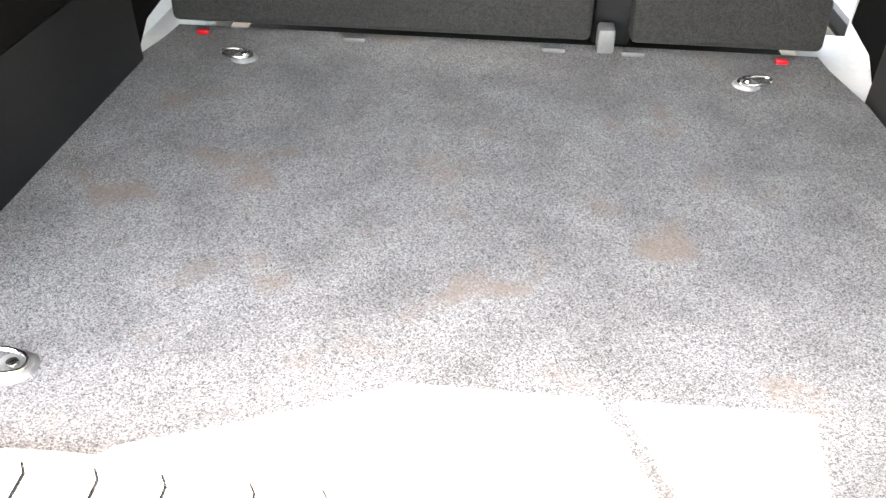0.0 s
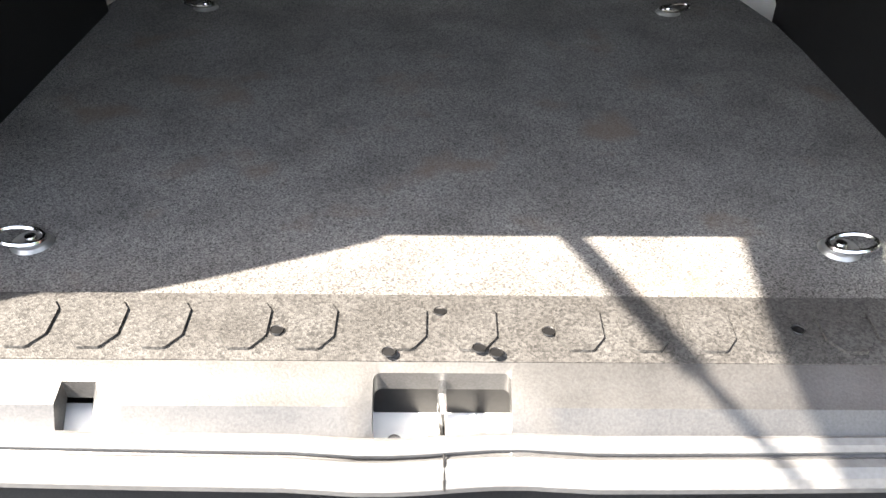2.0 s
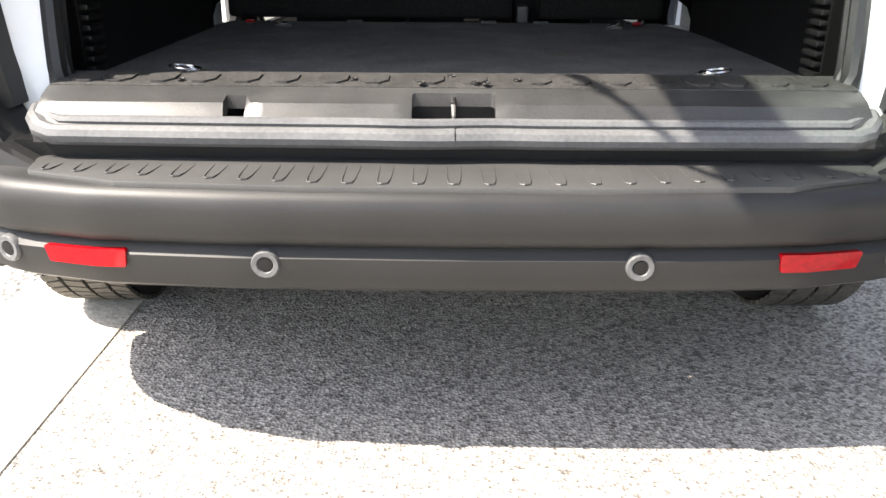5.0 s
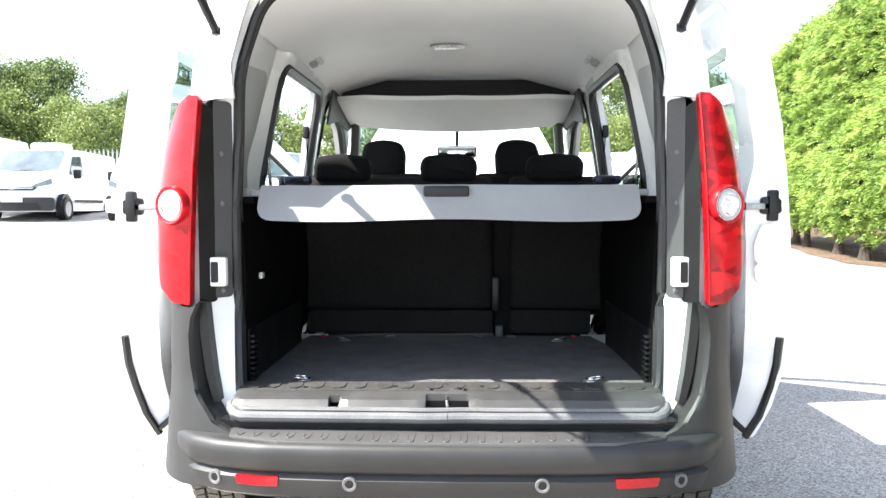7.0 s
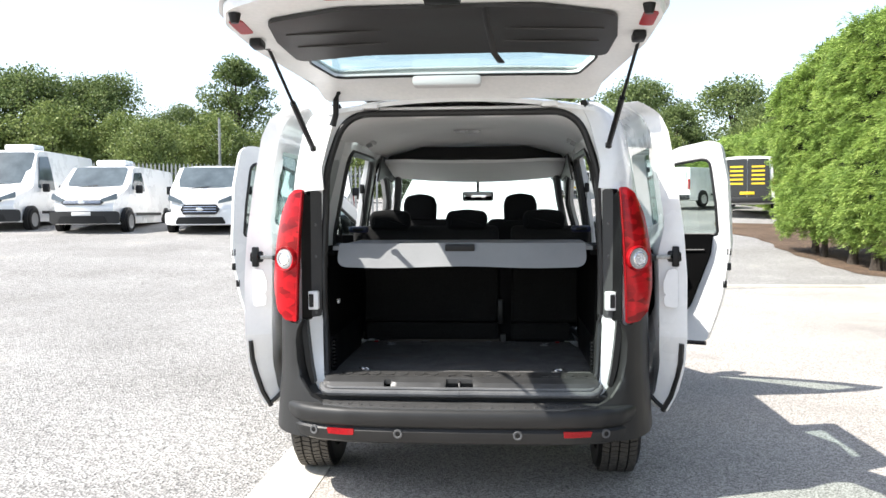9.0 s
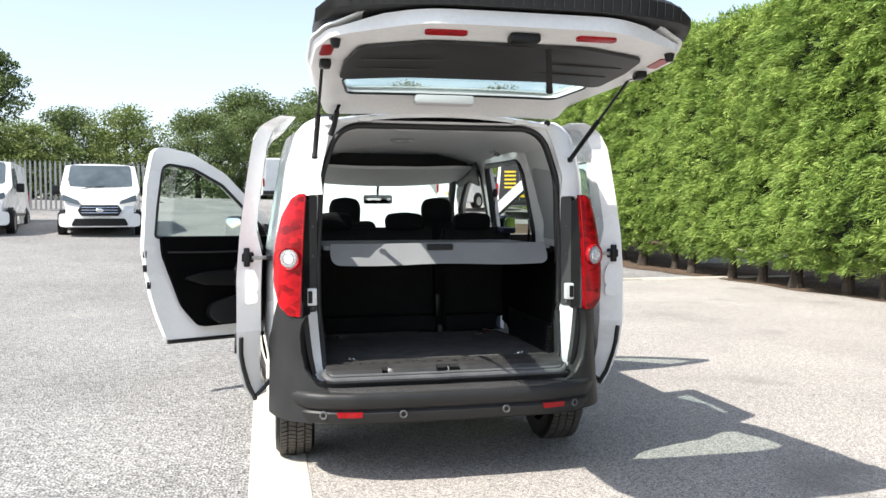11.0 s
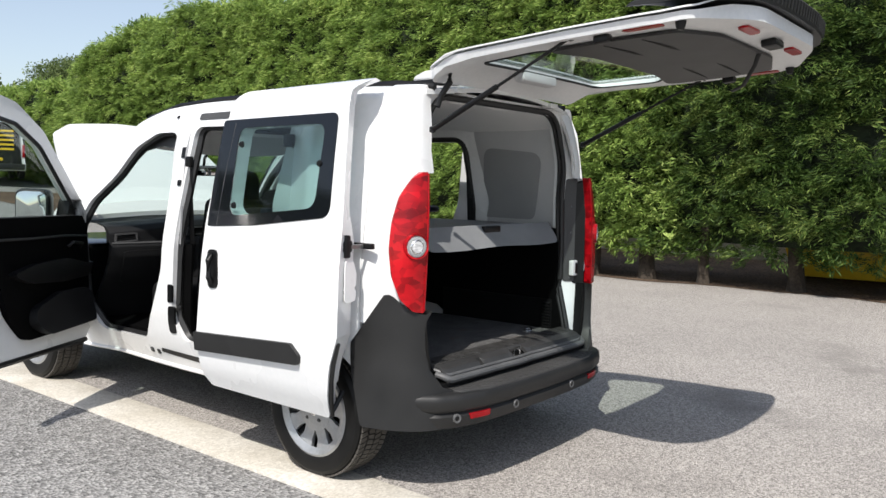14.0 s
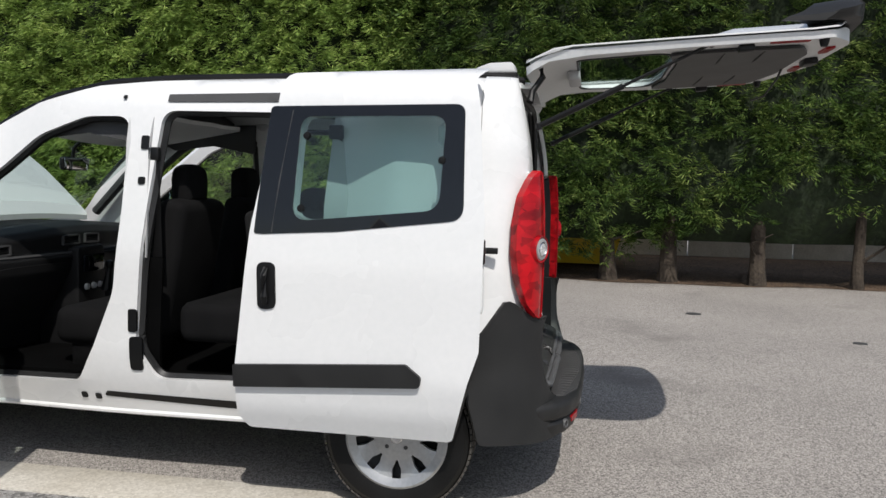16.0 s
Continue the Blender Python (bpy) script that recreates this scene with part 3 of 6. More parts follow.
part("roof_header", box(-0.62, 0.62, 2.36, 2.46, 1.60, 1.69, 0.02), "lining", van)
# rear frame round the boot opening
REAR_OPEN = rpoly([(-0.605, 0.49, 0.10), (0.605, 0.49, 0.10), (0.635, 0.85, 0.3), (0.636, 1.1, 0.5), (0.618, 1.50, 0.5), (0.53, 1.755, 0.17), (-0.53, 1.755, 0.17), (-0.618, 1.50, 0.5), (-0.636, 1.1, 0.5), (-0.635, 0.85, 0.3)], 8)


def rear_y(x, z):
    """The frame's flanks slope forwards from the lamps to the seal."""
    sink = float(np.interp(z, [0.5, 0.6, 0.8, 1.3, 1.6, 1.75], [0.0, 0.025, 0.085, 0.085, 0.05, 0.015]))
    return 0.19 + sink * min(1.0, max(0.0, (0.705 - abs(x)) / 0.07)) + (0.08 * ((z - 1.3) / 0.5) ** 2 if z > 1.3 else 0)


REAR_OUT = rpoly([(-0.68, 0.40, 0.02), (0.68, 0.40, 0.02), (0.70, 1.0, 0.3), (0.66, 1.5, 0.3), (0.57, 1.775, 0.1), (-0.57, 1.775, 0.1), (-0.66, 1.5, 0.3), (-0.70, 1.0, 0.3)])
part("rear_frame", sheet(REAR_OUT, lambda u, v, d: (u, rear_y(u, v) + d, v), 0.06, (REAR_OPEN,), 0.05), "paint", van)
part("boot_seal", tube([(u * 0.992, rear_y(u, v) + 0.002, 0.5 + (v - 0.5) * 0.995) for u, v in dense(REAR_OPEN, 0.04)], 0.015, 8, True), "rubber", van)
part("seal_lip", tube([(u * 0.988, rear_y(u, v) + 0.024, 0.51 + (v - 0.5) * 0.985) for u, v in dense(REAR_OPEN, 0.04)], 0.012, 8, True), "rubber", van)
# ---- rear bumper ----
PLAN = [(0.0, -0.033), (0.3, -0.028), (0.49, -0.014), (0.615, 0.018), (0.70, 0.065), (0.758, 0.130), (0.797, 0.21), (0.825, 0.31), (0.845, 0.42)]
PLAN_S = np.r_[0, np.cumsum([math.dist(a, b) for a, b in zip(PLAN, PLAN[1:])])]


SE = float(PLAN_S[-1])


def plan(s, inset=0.0):
    """A point of the bumper's outline at arc length s from the middle, moved inwards."""
    q, g = abs(s), 1 if s >= 0 else -1
    at = lambda k: np.array([np.interp(k, PLAN_S, [p[0] for p in PLAN]), np.interp(k, PLAN_S, [p[1] for p in PLAN])])
    p, t = at(min(q, PLAN_S[-1])), at(min(q + 0.06, PLAN_S[-1])) - at(max(q - 0.06, 0))
    if q < 0.06:
        t = np.array([1.0, 0.0])
    t = t / np.linalg.norm(t)
    p = p + inset * np.array([-t[1], t[0]])
    return g * float(p[0]), float(p[1])


def swept(profile, s0, s1, n=60):
    """A profile of rows (inset, height) swept along the bumper's outline."""
    bm, rows = bmesh.new(), []
    for i in range(n + 1):
        s = s0 + (s1 - s0) * i / n
        rows.append([bm.verts.new((*plan(s, d + 0.03 * max(0, abs(s) - 0.66) + 0.32 * max(0, abs(s) - SE + 0.20)), z)) for d, z in profile])
    for a, b in zip(rows, rows[1:]):
        for k in range(len(profile) - 1):
            bm.faces.new([a[k], a[k + 1], b[k + 1], b[k]])
    bmesh.ops.recalc_face_normals(bm, faces=bm.faces[:])
    return bm


bumper = part("rear_bumper", swept([(0.16, 0.455), (0.15, 0.466), (0.012, 0.465), (0.0, 0.462), (-0.009, 0.452), (-0.012, 0.436), (-0.008, 0.402), (0.0, 0.390), (0.012, 0.382),
                                    (0.006, 0.375), (0.0, 0.368), (0.002, 0.345), (0.01, 0.322), (0.03, 0.310), (0.09, 0.306), (0.16, 0.315)], -SE + 0.10, SE - 0.10, 90), "bumper", van, "dark grey textured plastic rear bumper")
# ribbed step on top
step_plate = part("step_plate", block(rpoly([(-0.61, 0.118, 0.02), (-0.59, 0.035, 0.02), (-0.45, -0.015, 0.02), (-0.2, -0.030, 0.05), (0.2, -0.030, 0.05), (0.45, -0.015, 0.02), (0.59, 0.035, 0.02), (0.61, 0.118, 0.02)]), "z", 0.455, 0.4715, 0.003), "step", bumper, "scuffed ribbed grey step pad")
for k in range(25):
    x = -0.564 + k * 0.047
    y0 = -0.022 + 0.16 * max(0, abs(x) - 0.12) ** 1.3
    bm = tube([(x - 0.009, 0.07, 0.4716), (x - 0.008, y0 + 0.02, 0.4722), (x - 0.006, y0 + 0.003, 0.4725), (x - 0.001, y0, 0.4725), (x + 0.006, y0 + 0.003, 0.4725), (x + 0.009, y0 + 0.02, 0.4722), (x + 0.011, 0.07, 0.4716)], [0.0003, 0.0008, 0.0013, 0.0018, 0.0013, 0.0008, 0.0003], 6)
    part("rib", bm, "step", bumper)
for x in (-0.627, -0.2535, 0.2535, 0.627):
    s = float(np.interp(abs(x), [p[0] for p in PLAN], PLAN_S)) * (1 if x > 0 else -1)
    a, b = Vector((*plan(s, -0.001), 0.360)), Vector((*plan(s, 0.03), 0.360))
    m = Matrix.Translation(a) @ (a - b).to_track_quat("Z", "Y").to_matrix().to_4x4()
    sensor = part("parking_sensor", lathe([(0.0, 0.0), (0.010, 0.0), (0.012, 0.003), (0.018, 0.0035), (0.020, 0.0), (0.020, -0.01)], m, 20), "grey_seal", bumper, "round grey parking sensor")
    part("sensor_face", lathe([(0.0, 0.003), (0.010, 0.002), (0.011, -0.004)], m, 16), "black", sensor)
for s in (-1, 1):
    c = [(0.474, 0.364), (0.474, 0.342), (0.58, 0.342), (0.595, 0.369), (0.47, 0.371)]
    mid = float(np.interp(0.52, [p[0] for p in PLAN], PLAN_S))
    bm = sheet(rpoly([(0.438, 0.350, 0.004), (0.552, 0.350, 0.004), (0.560, 0.374, 0.004), (0.435, 0.376, 0.004)]), lambda u, v, d: (*plan(s * (u + 0.01), -0.003 + d), v), 0.02, step=0.03)
    part("reflector", bm, "reflector", bumper, "red plastic reflector")
# tow eye cover outline and scratch
tow = [(0.455, 0.405), (0.505, 0.405), (0.505, 0.452), (0.455, 0.452)]
part("tow_eye_cover", sheet(rpoly([(a, b, 0.006) for a, b in tow]), lambda u, v, d: (*plan(u, -0.0015 + 0.4 * abs(v - 0.43) * 0.05 + d), v), 0.004, step=0.02), "bumper", bumper)

# corner covers that rise from the bumper to the lamps
CORNER = [(0.56, 0.085), (0.64, 0.098), (0.70, 0.112), (0.75, 0.138), (0.793, 0.185), (0.822, 0.245), (0.848, 0.330), (0.868, 0.425)]
CS = np.r_[0, np.cumsum([math.dist(a, b) for a, b in zip(CORNER, CORNER[1:])])]
RIM_Z, RIM_X = [0.44, 0.47, 0.49, 0.57, 0.65, 0.73, 0.78, 0.82], [0.575, 0.60, 0.65, 0.708, 0.725, 0.73, 0.722, 0.70]


def corner_u(x):
    return float(np.interp(x, [p[0] for p in CORNER], CS))


def corner_at(u, v, d, s):
    x, y = float(np.interp(u, CS, [p[0] for p in CORNER])), float(np.interp(u, CS, [p[1] for p in CORNER]))
    flare = max(0.0, 0.60 - v) / 0.14
    k = min(1, u / 0.3)
    x, y = x + 0.012 * flare * k, y - 0.028 * flare * (1 - k)
    if y > 0.2:
        x = max(x, side_x(max(y, 0.34), v) + 0.008 - 0.5 * max(0, 0.34 - y))
    return (s * (x - d * 0.6), y + d * 0.6, v)


for s in (-1, 1):
    inner = [(corner_u(x), z) for x, z in zip(RIM_X, RIM_Z)]
    out = rpoly([(u, z) for u, z in inner] + [(corner_u(0.712), 0.812), (corner_u(0.724), 0.806), (corner_u(0.75), 0.810), (corner_u(0.778), 0.828), (corner_u(0.800), 0.852), (corner_u(0.814), 0.878), (corner_u(0.823), 0.888), (corner_u(0.830), 0.884), (CS[-1] - 0.004, 0.672, 0.01), (CS[-1] - 0.004, 0.55, 0.1), (CS[-1] - 0.07, 0.315, 0.03), (0.10, 0.315)])
    cover = part("bumper_corner", sheet(out, lambda u, v, d: corner_at(u, v, d, s), 0.015, step=0.028), "bumper", van, "dark grey plastic bumper corner", smooth=50)
    bm, rows = bmesh.new(), []
    for k in range(19):
        z = 0.46 + 0.36 * k / 18
        x = float(np.interp(z, RIM_Z, RIM_X))
        a = Vector(corner_at(corner_u(x), z, 0.0, s))
        xin = float(np.interp(z, [0.46, 0.5, 0.56, 0.82], [0.58, 0.640, 0.676, 0.702]))
        e = Vector((s * xin, rear_y(xin, z) - 0.004, z))
        rows.append([bm.verts.new(a.lerp(e, t) - Vector((0, 0.012 * math.sin(t * math.pi), 0))) for t in (0, 0.15, 0.4, 0.7, 1.0)])
    for a, b in zip(rows, rows[1:]):
        for j in range(4):
            bm.faces.new([a[j], a[j + 1], b[j + 1], b[j]])
    part("inner_flank", bm, "bumper", cover)
    part("corner_insert", sheet(rpoly([(0.650, 0.535, 0.004), (0.666, 0.62, 0.1), (0.678, 0.72, 0.1), (0.688, 0.822, 0.004), (0.712, 0.822, 0.006), (0.704, 0.72, 0.1), (0.690, 0.62, 0.1), (0.668, 0.53, 0.006)]), lambda u, v, d: (s * u, 0.150 + 0.03 * (v - 0.5) + d, v), 0.05, step=0.05), "black", van, "black rubber insert")
    part("pillar_strip", sheet(rpoly([(0.641, 0.825, 0.008), (0.676, 0.825, 0.008), (0.676, 1.398, 0.01), (0.634, 1.398, 0.015)]), lambda u, v, d: (s * u, rear_y(u, v) - 0.010 + d, v), 0.014, step=0.05), "dark_grey", van, "dark grey plastic strip beside the lamp")
    part("lamp_backing", sheet(rpoly([(0.0, 0.815, 0.01), (0.048, 0.815, 0.01), (0.048, 1.395, 0.01), (0.0, 1.37, 0.02)]), lambda u, v, d: (s * (0.674 + u * 0.75), 0.218 - 0.95 * u + d, v), 0.02, step=0.05), "black", van, "black lamp mounting")
    for z in (1.245, 1.10, 0.845):
        part("screw", lathe([(0, 0.005), (0.005, 0.004), (0.008, 0)], Matrix.Translation((s * 0.660, rear_y(0.660, z) - 0.010, z)) @ pose(0, 0, 0, 90, 0, 0), 12), "grey_seal", van)
    yb = rear_y(0.668, 0.9)
    st = part("lock_striker", block(rpoly([(s * 0.642, 0.86, 0.008), (s * 0.694, 0.86, 0.008), (s * 0.694, 0.945, 0.008), (s * 0.642, 0.945, 0.008)]), "y", yb - 0.034, yb - 0.006, 0.005), "inner_paint", van, "white striker housing with a dark slot")
    part("striker_slot", block(rpoly([(s * 0.664, 0.872, 0.005), (s * 0.685, 0.872, 0.005), (s * 0.685, 0.932, 0.005), (s * 0.664, 0.932, 0.005)]), "y", yb - 0.037, yb - 0.03), "black", st)

# ---- tail lamps ----
LAMP = [(0.708, 0.140), (0.756, 0.145), (0.795, 0.172), (0.822, 0.218), (0.840, 0.268), (0.854, 0.318), (0.863, 0.365)]
LS = np.r_[0, np.cumsum([math.dist(a, b) for a, b in zip(LAMP, LAMP[1:])])]


def lamp_point(u, v, d, s):
    x, y = float(np.interp(u, LS, [p[0] for p in LAMP])), float(np.interp(u, LS, [p[1] for p in LAMP]))
    t = (v - 1.1) / 0.3
    lean = 0.028 * t + 0.02 * t * t
    bulge = 0.012 * math.cos(min(1.5, abs(t) * 1.2))
    f = min(1, u / 0.1)
    x, y = x + 0.01 * f - lean * f + bulge * 0.6 - 0.014 * max(0, t) * (1 - f) - 0.016 * min(0, t) * (1 - f), y - bulge * 0.6 + 0.012 * max(0, t) ** 2
    x = max(x, float(np.interp(v, SIDE_Z, SIDE_X)) - float(np.interp(-y, [-q for q in POST_Y], POST_D)) + 0.012)
    k = min(1.0, u / 0.1)
    return (s * (x - d * 0.7 * k), y + d * (1 - 0.3 * k), v)


for s in (-1, 1):
    lamp_body = part("tail_lamp", sheet(rpoly([(0.0, 0.812, 0.008), (0.055, 0.822, 0.04), (0.112, 0.872, 0.08), (0.153, 0.97, 0.12), (0.171, 1.08, 0.2), (0.168, 1.19, 0.2), (0.145, 1.30, 0.12), (0.095, 1.382, 0.07), (0.04, 1.404, 0.03), (0.0, 1.405, 0.008)]),
                                         lambda u, v, d: lamp_point(u, v, d, s), 0.04, step=0.022), "red", van, "glossy red tail lamp with round clear lens")
    a, b = Vector(lamp_point(0.056, 1.095, 0, s)), Vector((s * -0.42, 0.9, 0.02))
    m = Matrix.Translation(a - b * 0.003) @ (-b).to_track_quat("Z", "Y").to_matrix().to_4x4()
    part("lamp_ring", lathe([(0.045, -0.02), (0.046, 0.004), (0.052, 0.007), (0.056, -0.002), (0.056, -0.03)], m, 32), "red", lamp_body)
    part("clear_lens", lathe([(0.0, 0.010), (0.02, 0.009), (0.035, 0.006), (0.046, 0.0), (0.046, -0.02)], m, 32), "clear", lamp_body, "round clear reversing lens")
    part("lens_ring", lathe([(0.024, 0.0085), (0.026, 0.0115), (0.030, 0.0085), (0.030, 0.004)], m, 32), "chrome", lamp_body)
    part("ribbed_ring", lathe([(0.0325, 0.006), (0.034, 0.0085), (0.041, 0.007), (0.042, 0.001)], m, 32), "mid_grey", lamp_body, "grey ribbed ring in the lens")
    part("red_rim", lathe([(0.045, 0.0), (0.046, 0.005), (0.050, 0.004), (0.052, -0.004)], m, 32), "red", lamp_body, "raised red rim")
    part("lamp_rim", tube([Vector(lamp_point(0.001, z, -0.001, s)) for z in np.linspace(0.82, 1.398, 24)], 0.0045, 6), "reflector", lamp_body)

# ---- tailgate, swung up ----
TG_O, TG_A = Vector((-0.002, 0.235, 1.862)), radians(3.3)
TU, TN = Vector((0, -math.cos(TG_A), math.sin(TG_A))), Vector((0, math.sin(TG_A), math.cos(TG_A)))


def gate(x, u, w):
    """x across, u from the hinge to the free edge, w up from the inner face."""
    return TG_O + Vector((x * 1.012, 0, 0)) + TU * u * 1.10 + TN * w


def gate_sag(x, u):
    """The inner face is lower in the middle and at the hinge end it drops to the roof."""
    k = abs(x) / 0.7
    return -0.012 * k ** 3 - 0.06 * (max(0, 0.14 - u) / 0.14) ** 1.6 + 0.08 * max(0, u - 0.98)


def gate_deep(u, x=0.0):
    k = min(1.0, max(0.0, (abs(x) - 0.48) / 0.14))
    return float(np.interp(u, [0, 0.1, 0.56, 0.75], [0.9, 0.3, 0.3, 1.0])) * (1 - k) + 0.55 * k


GATE_OUT = rpoly([(-0.60, 0.0, 0.05), (-0.65, 0.25, 0.3), (-0.70, 0.65, 0.3), (-0.70, 0.95, 0.2), (-0.655, 1.065, 0.08), (-0.35, 1.20, 0.4), (0.35, 1.20, 0.4), (0.655, 1.065, 0.08), (0.70, 0.95, 0.2), (0.70, 0.65, 0.3), (0.65, 0.25, 0.3), (0.60, 0.0, 0.05)])
GLASS_HOLE = rpoly([(-0.50, 0.19, 0.06), (0.50, 0.19, 0.06), (0.56, 0.52, 0.1), (0.3, 0.56, 0.3), (-0.3, 0.56, 0.3), (-0.56, 0.52, 0.1)])
tailgate = part("tailgate", sheet(GATE_OUT, lambda u, v, d: gate(u * (1 - 0.6 * (d / 0.05) * 0.02), v, gate_sag(u, v) + (0.05 - d) * gate_deep(v, u)), 0.05, (GLASS_HOLE,), 0.05), "inner_paint", van, "white tailgate swung open above the boot")
part("outer_skin", sheet(GATE_OUT, lambda u, v, d: gate(u * 1.015, v * 1.01, 0.008 + 0.05 * gate_deep(v, u) + gate_sag(u, v) + 0.05 * gate_deep(v, u) * (1 - (u / 0.74) ** 2) - d), 0.006, (GLASS_HOLE,), 0.06), "paint", tailgate)
part("rear_window", sheet(rpoly([(-0.54, 0.16, 0.06), (0.54, 0.16, 0.06), (0.60, 0.60, 0.1), (-0.60, 0.60, 0.1)]), lambda u, v, d: gate(u, v, 0.004 + 0.05 * gate_deep(v) + gate_sag(u, v) - d), 0.005, step=0.1), "glass", tailgate, "tailgate window pane")
part("glass_edge", tube([gate(u, v, gate_sag(u, v)) for u, v in dense(GLASS_HOLE, 0.05)], 0.006, 6, True), "black", tailgate)
lining = part("lining_panel", sheet(rpoly([(-0.57, 0.52, 0.05), (-0.3, 0.575, 0.2), (0.3, 0.575, 0.2), (0.57, 0.52, 0.05), (0.575, 0.78, 0.1), (0.545, 0.985, 0.05), (0.3, 1.055, 0.3), (-0.3, 1.055, 0.3), (-0.545, 0.985, 0.05), (-0.575, 0.78, 0.1)]),
                          lambda u, v, d: gate(u, v, gate_sag(u, v) - 0.004 - d), 0.012, step=0.05), "gate_panel", tailgate, "dark brown-grey plastic lining panel")
for s in (-1, 1):
    for v in (0.72, 0.86):
        part("groove_rib", tube([gate(s * 0.52, v, gate_sag(0.52, v) - 0.017), gate(s * 0.3, v + 0.01, gate_sag(0.3, v) - 0.019), gate(s * 0.2, v + 0.01, gate_sag(0.2, v) - 0.016)], [0.002, 0.006, 0.001], 6), "gate_panel", lining)
# free edge: white return flange and thick black strip
LIP = [(-0.68, 1.09), (-0.60, 1.145), (-0.45, 1.185), (-0.25, 1.21), (0, 1.215), (0.25, 1.21), (0.45, 1.185), (0.60, 1.145), (0.68, 1.09)]


def lip_u(x):
    return float(np.interp(x, [p[0] for p in LIP], [p[1] for p in LIP]))


bm, rows = bmesh.new(), []
for i in range(41):
    x = -0.70 + 1.40 * i / 40
    u = lip_u(x) - (0.05 if abs(x) > 0.68 else 0)
    h = 1.0 - 0.55 * max(0, (abs(x) - 0.5) / 0.2) ** 2
    rows.append([bm.verts.new(gate(x, a, b)) for a, b in ((u - 0.16, 0.06), (u - 0.02, 0.06 + gate_sag(x, u)), (u + 0.015, 0.075), (u + 0.028, 0.085 * h + 0.05), (u + 0.01, 0.135 * h + 0.02), (u - 0.03, 0.150 * h + 0.01), (u - 0.14, 0.14 * h + 0.01))])
for a, b in zip(rows, rows[1:]):
    for k in range(6):
        bm.faces.new([a[k], a[k + 1], b[k + 1], b[k]])
bm.faces.new(rows[0]), bm.faces.new(rows[-1][::-1])
bmesh.ops.recalc_face_normals(bm, faces=bm.faces[:])
strip = part("lower_trim", bm, "bumper", tailgate, "thick black textured plastic strip")
for i in range(34):
    x = -0.6 + 1.2 * i / 33
    u = lip_u(x)
    h = 1.0 - 0.55 * max(0, (abs(x) - 0.5) / 0.2) ** 2
    part("trim_rib", tube([gate(x, u + 0.022, 0.082), gate(x, u + 0.029, 0.083 * h + 0.05), gate(x, u + 0.012, 0.133 * h + 0.02)], 0.0022, 5), "bumper", strip)


def on_gate(x, u, w=0.0):
    return gate(x, u, gate_sag(x, u) + w)


for x0, x1 in ((-0.335, -0.185), (0.215, 0.365)):
    part("red_marker", sheet(rpoly([(x0, 1.115, 0.02), (x1, 1.115, 0.02), (x1, 1.15, 0.02), (x0, 1.15, 0.02)]), lambda u, v, d: on_gate(u, v, -0.009 + d), 0.010, step=0.04), "reflector", tailgate, "red door-edge marker")
for s in (-1, 1):
    part("red_marker", sheet(rpoly([(s * 0.63, 0.855, 0.015), (s * 0.675, 0.85, 0.015), (s * 0.67, 0.985, 0.015), (s * 0.625, 0.985, 0.015)]), lambda u, v, d: on_gate(u, v, -0.004 + d), 0.006, step=0.04), "reflector", tailgate, "red door-edge marker")
    part("rubber_stop", box(-0.022, 0.022, -0.03, 0.03, -0.02, 0.01, 0.008), "black", tailgate).matrix_world = Matrix.Translation(on_gate(s * 0.645, 0.775, -0.01)) @ pose(0, 0, 0, -6, 0, 0)
    part("buffer", lathe([(0, -0.03), (0.012, -0.03), (0.016, -0.02), (0.02, 0.0)], Matrix.Translation(on_gate(s * 0.63, 1.035, 0.0)), 14), "black", tailgate)
    part("hinge", box(-0.035, 0.035, -0.03, 0.03, -0.012, 0.012, 0.004), "paint", van).location = (s * 0.40, 0.235, 1.775)
latch = part("latch", box(-0.055, 0.055, -0.03, 0.03, -0.03, 0.0, 0.008), "black", tailgate, "black latch block")
latch.matrix_world = Matrix.Translation(on_gate(0.02, 1.13, 0.0)) @ pose(0, 0, 0, -6, 0, 0)
for x in (-0.02, 0.06):
    part("bolt", lathe([(0, -0.034), (0.007, -0.033), (0.009, -0.028)], Matrix.Translation(on_gate(x, 1.14, 0.0)), 10), "chrome", latch)
gl = part("gate_lamp", block(rpoly([(-0.185, -0.022, 0.02), (0.105, -0.022, 0.02), (0.105, 0.025, 0.02), (-0.185, 0.025, 0.02)]), "y", -0.035, 0.02, 0.008), "grey_trim", tailgate, "grey plastic lamp housing")
gl.matrix_world = Matrix.Translation(on_gate(0.0, 0.165, -0.022)) @ pose(0, 0, 0, -6, 0, 0)
part("pull_strap", tube([on_gate(0.14, 1.05, -0.012), on_gate(0.15, 1.03, -0.06), on_gate(0.17, 0.98, -0.13), on_gate(0.19, 0.93, -0.145)], [0.012, 0.011, 0.012, 0.014], 6, flat=0.3), "black", tailgate, "black pull strap")
part("wiring_hose", tube([on_gate(-0.52, 0.05, 0.02), on_gate(-0.535, 0.06, -0.04), on_gate(-0.545, 0.02, -0.075), (-0.57, 0.215, 1.69)], [0.018, 0.014, 0.013, 0.016], 10), "black", van, "black rubber wiring hose")
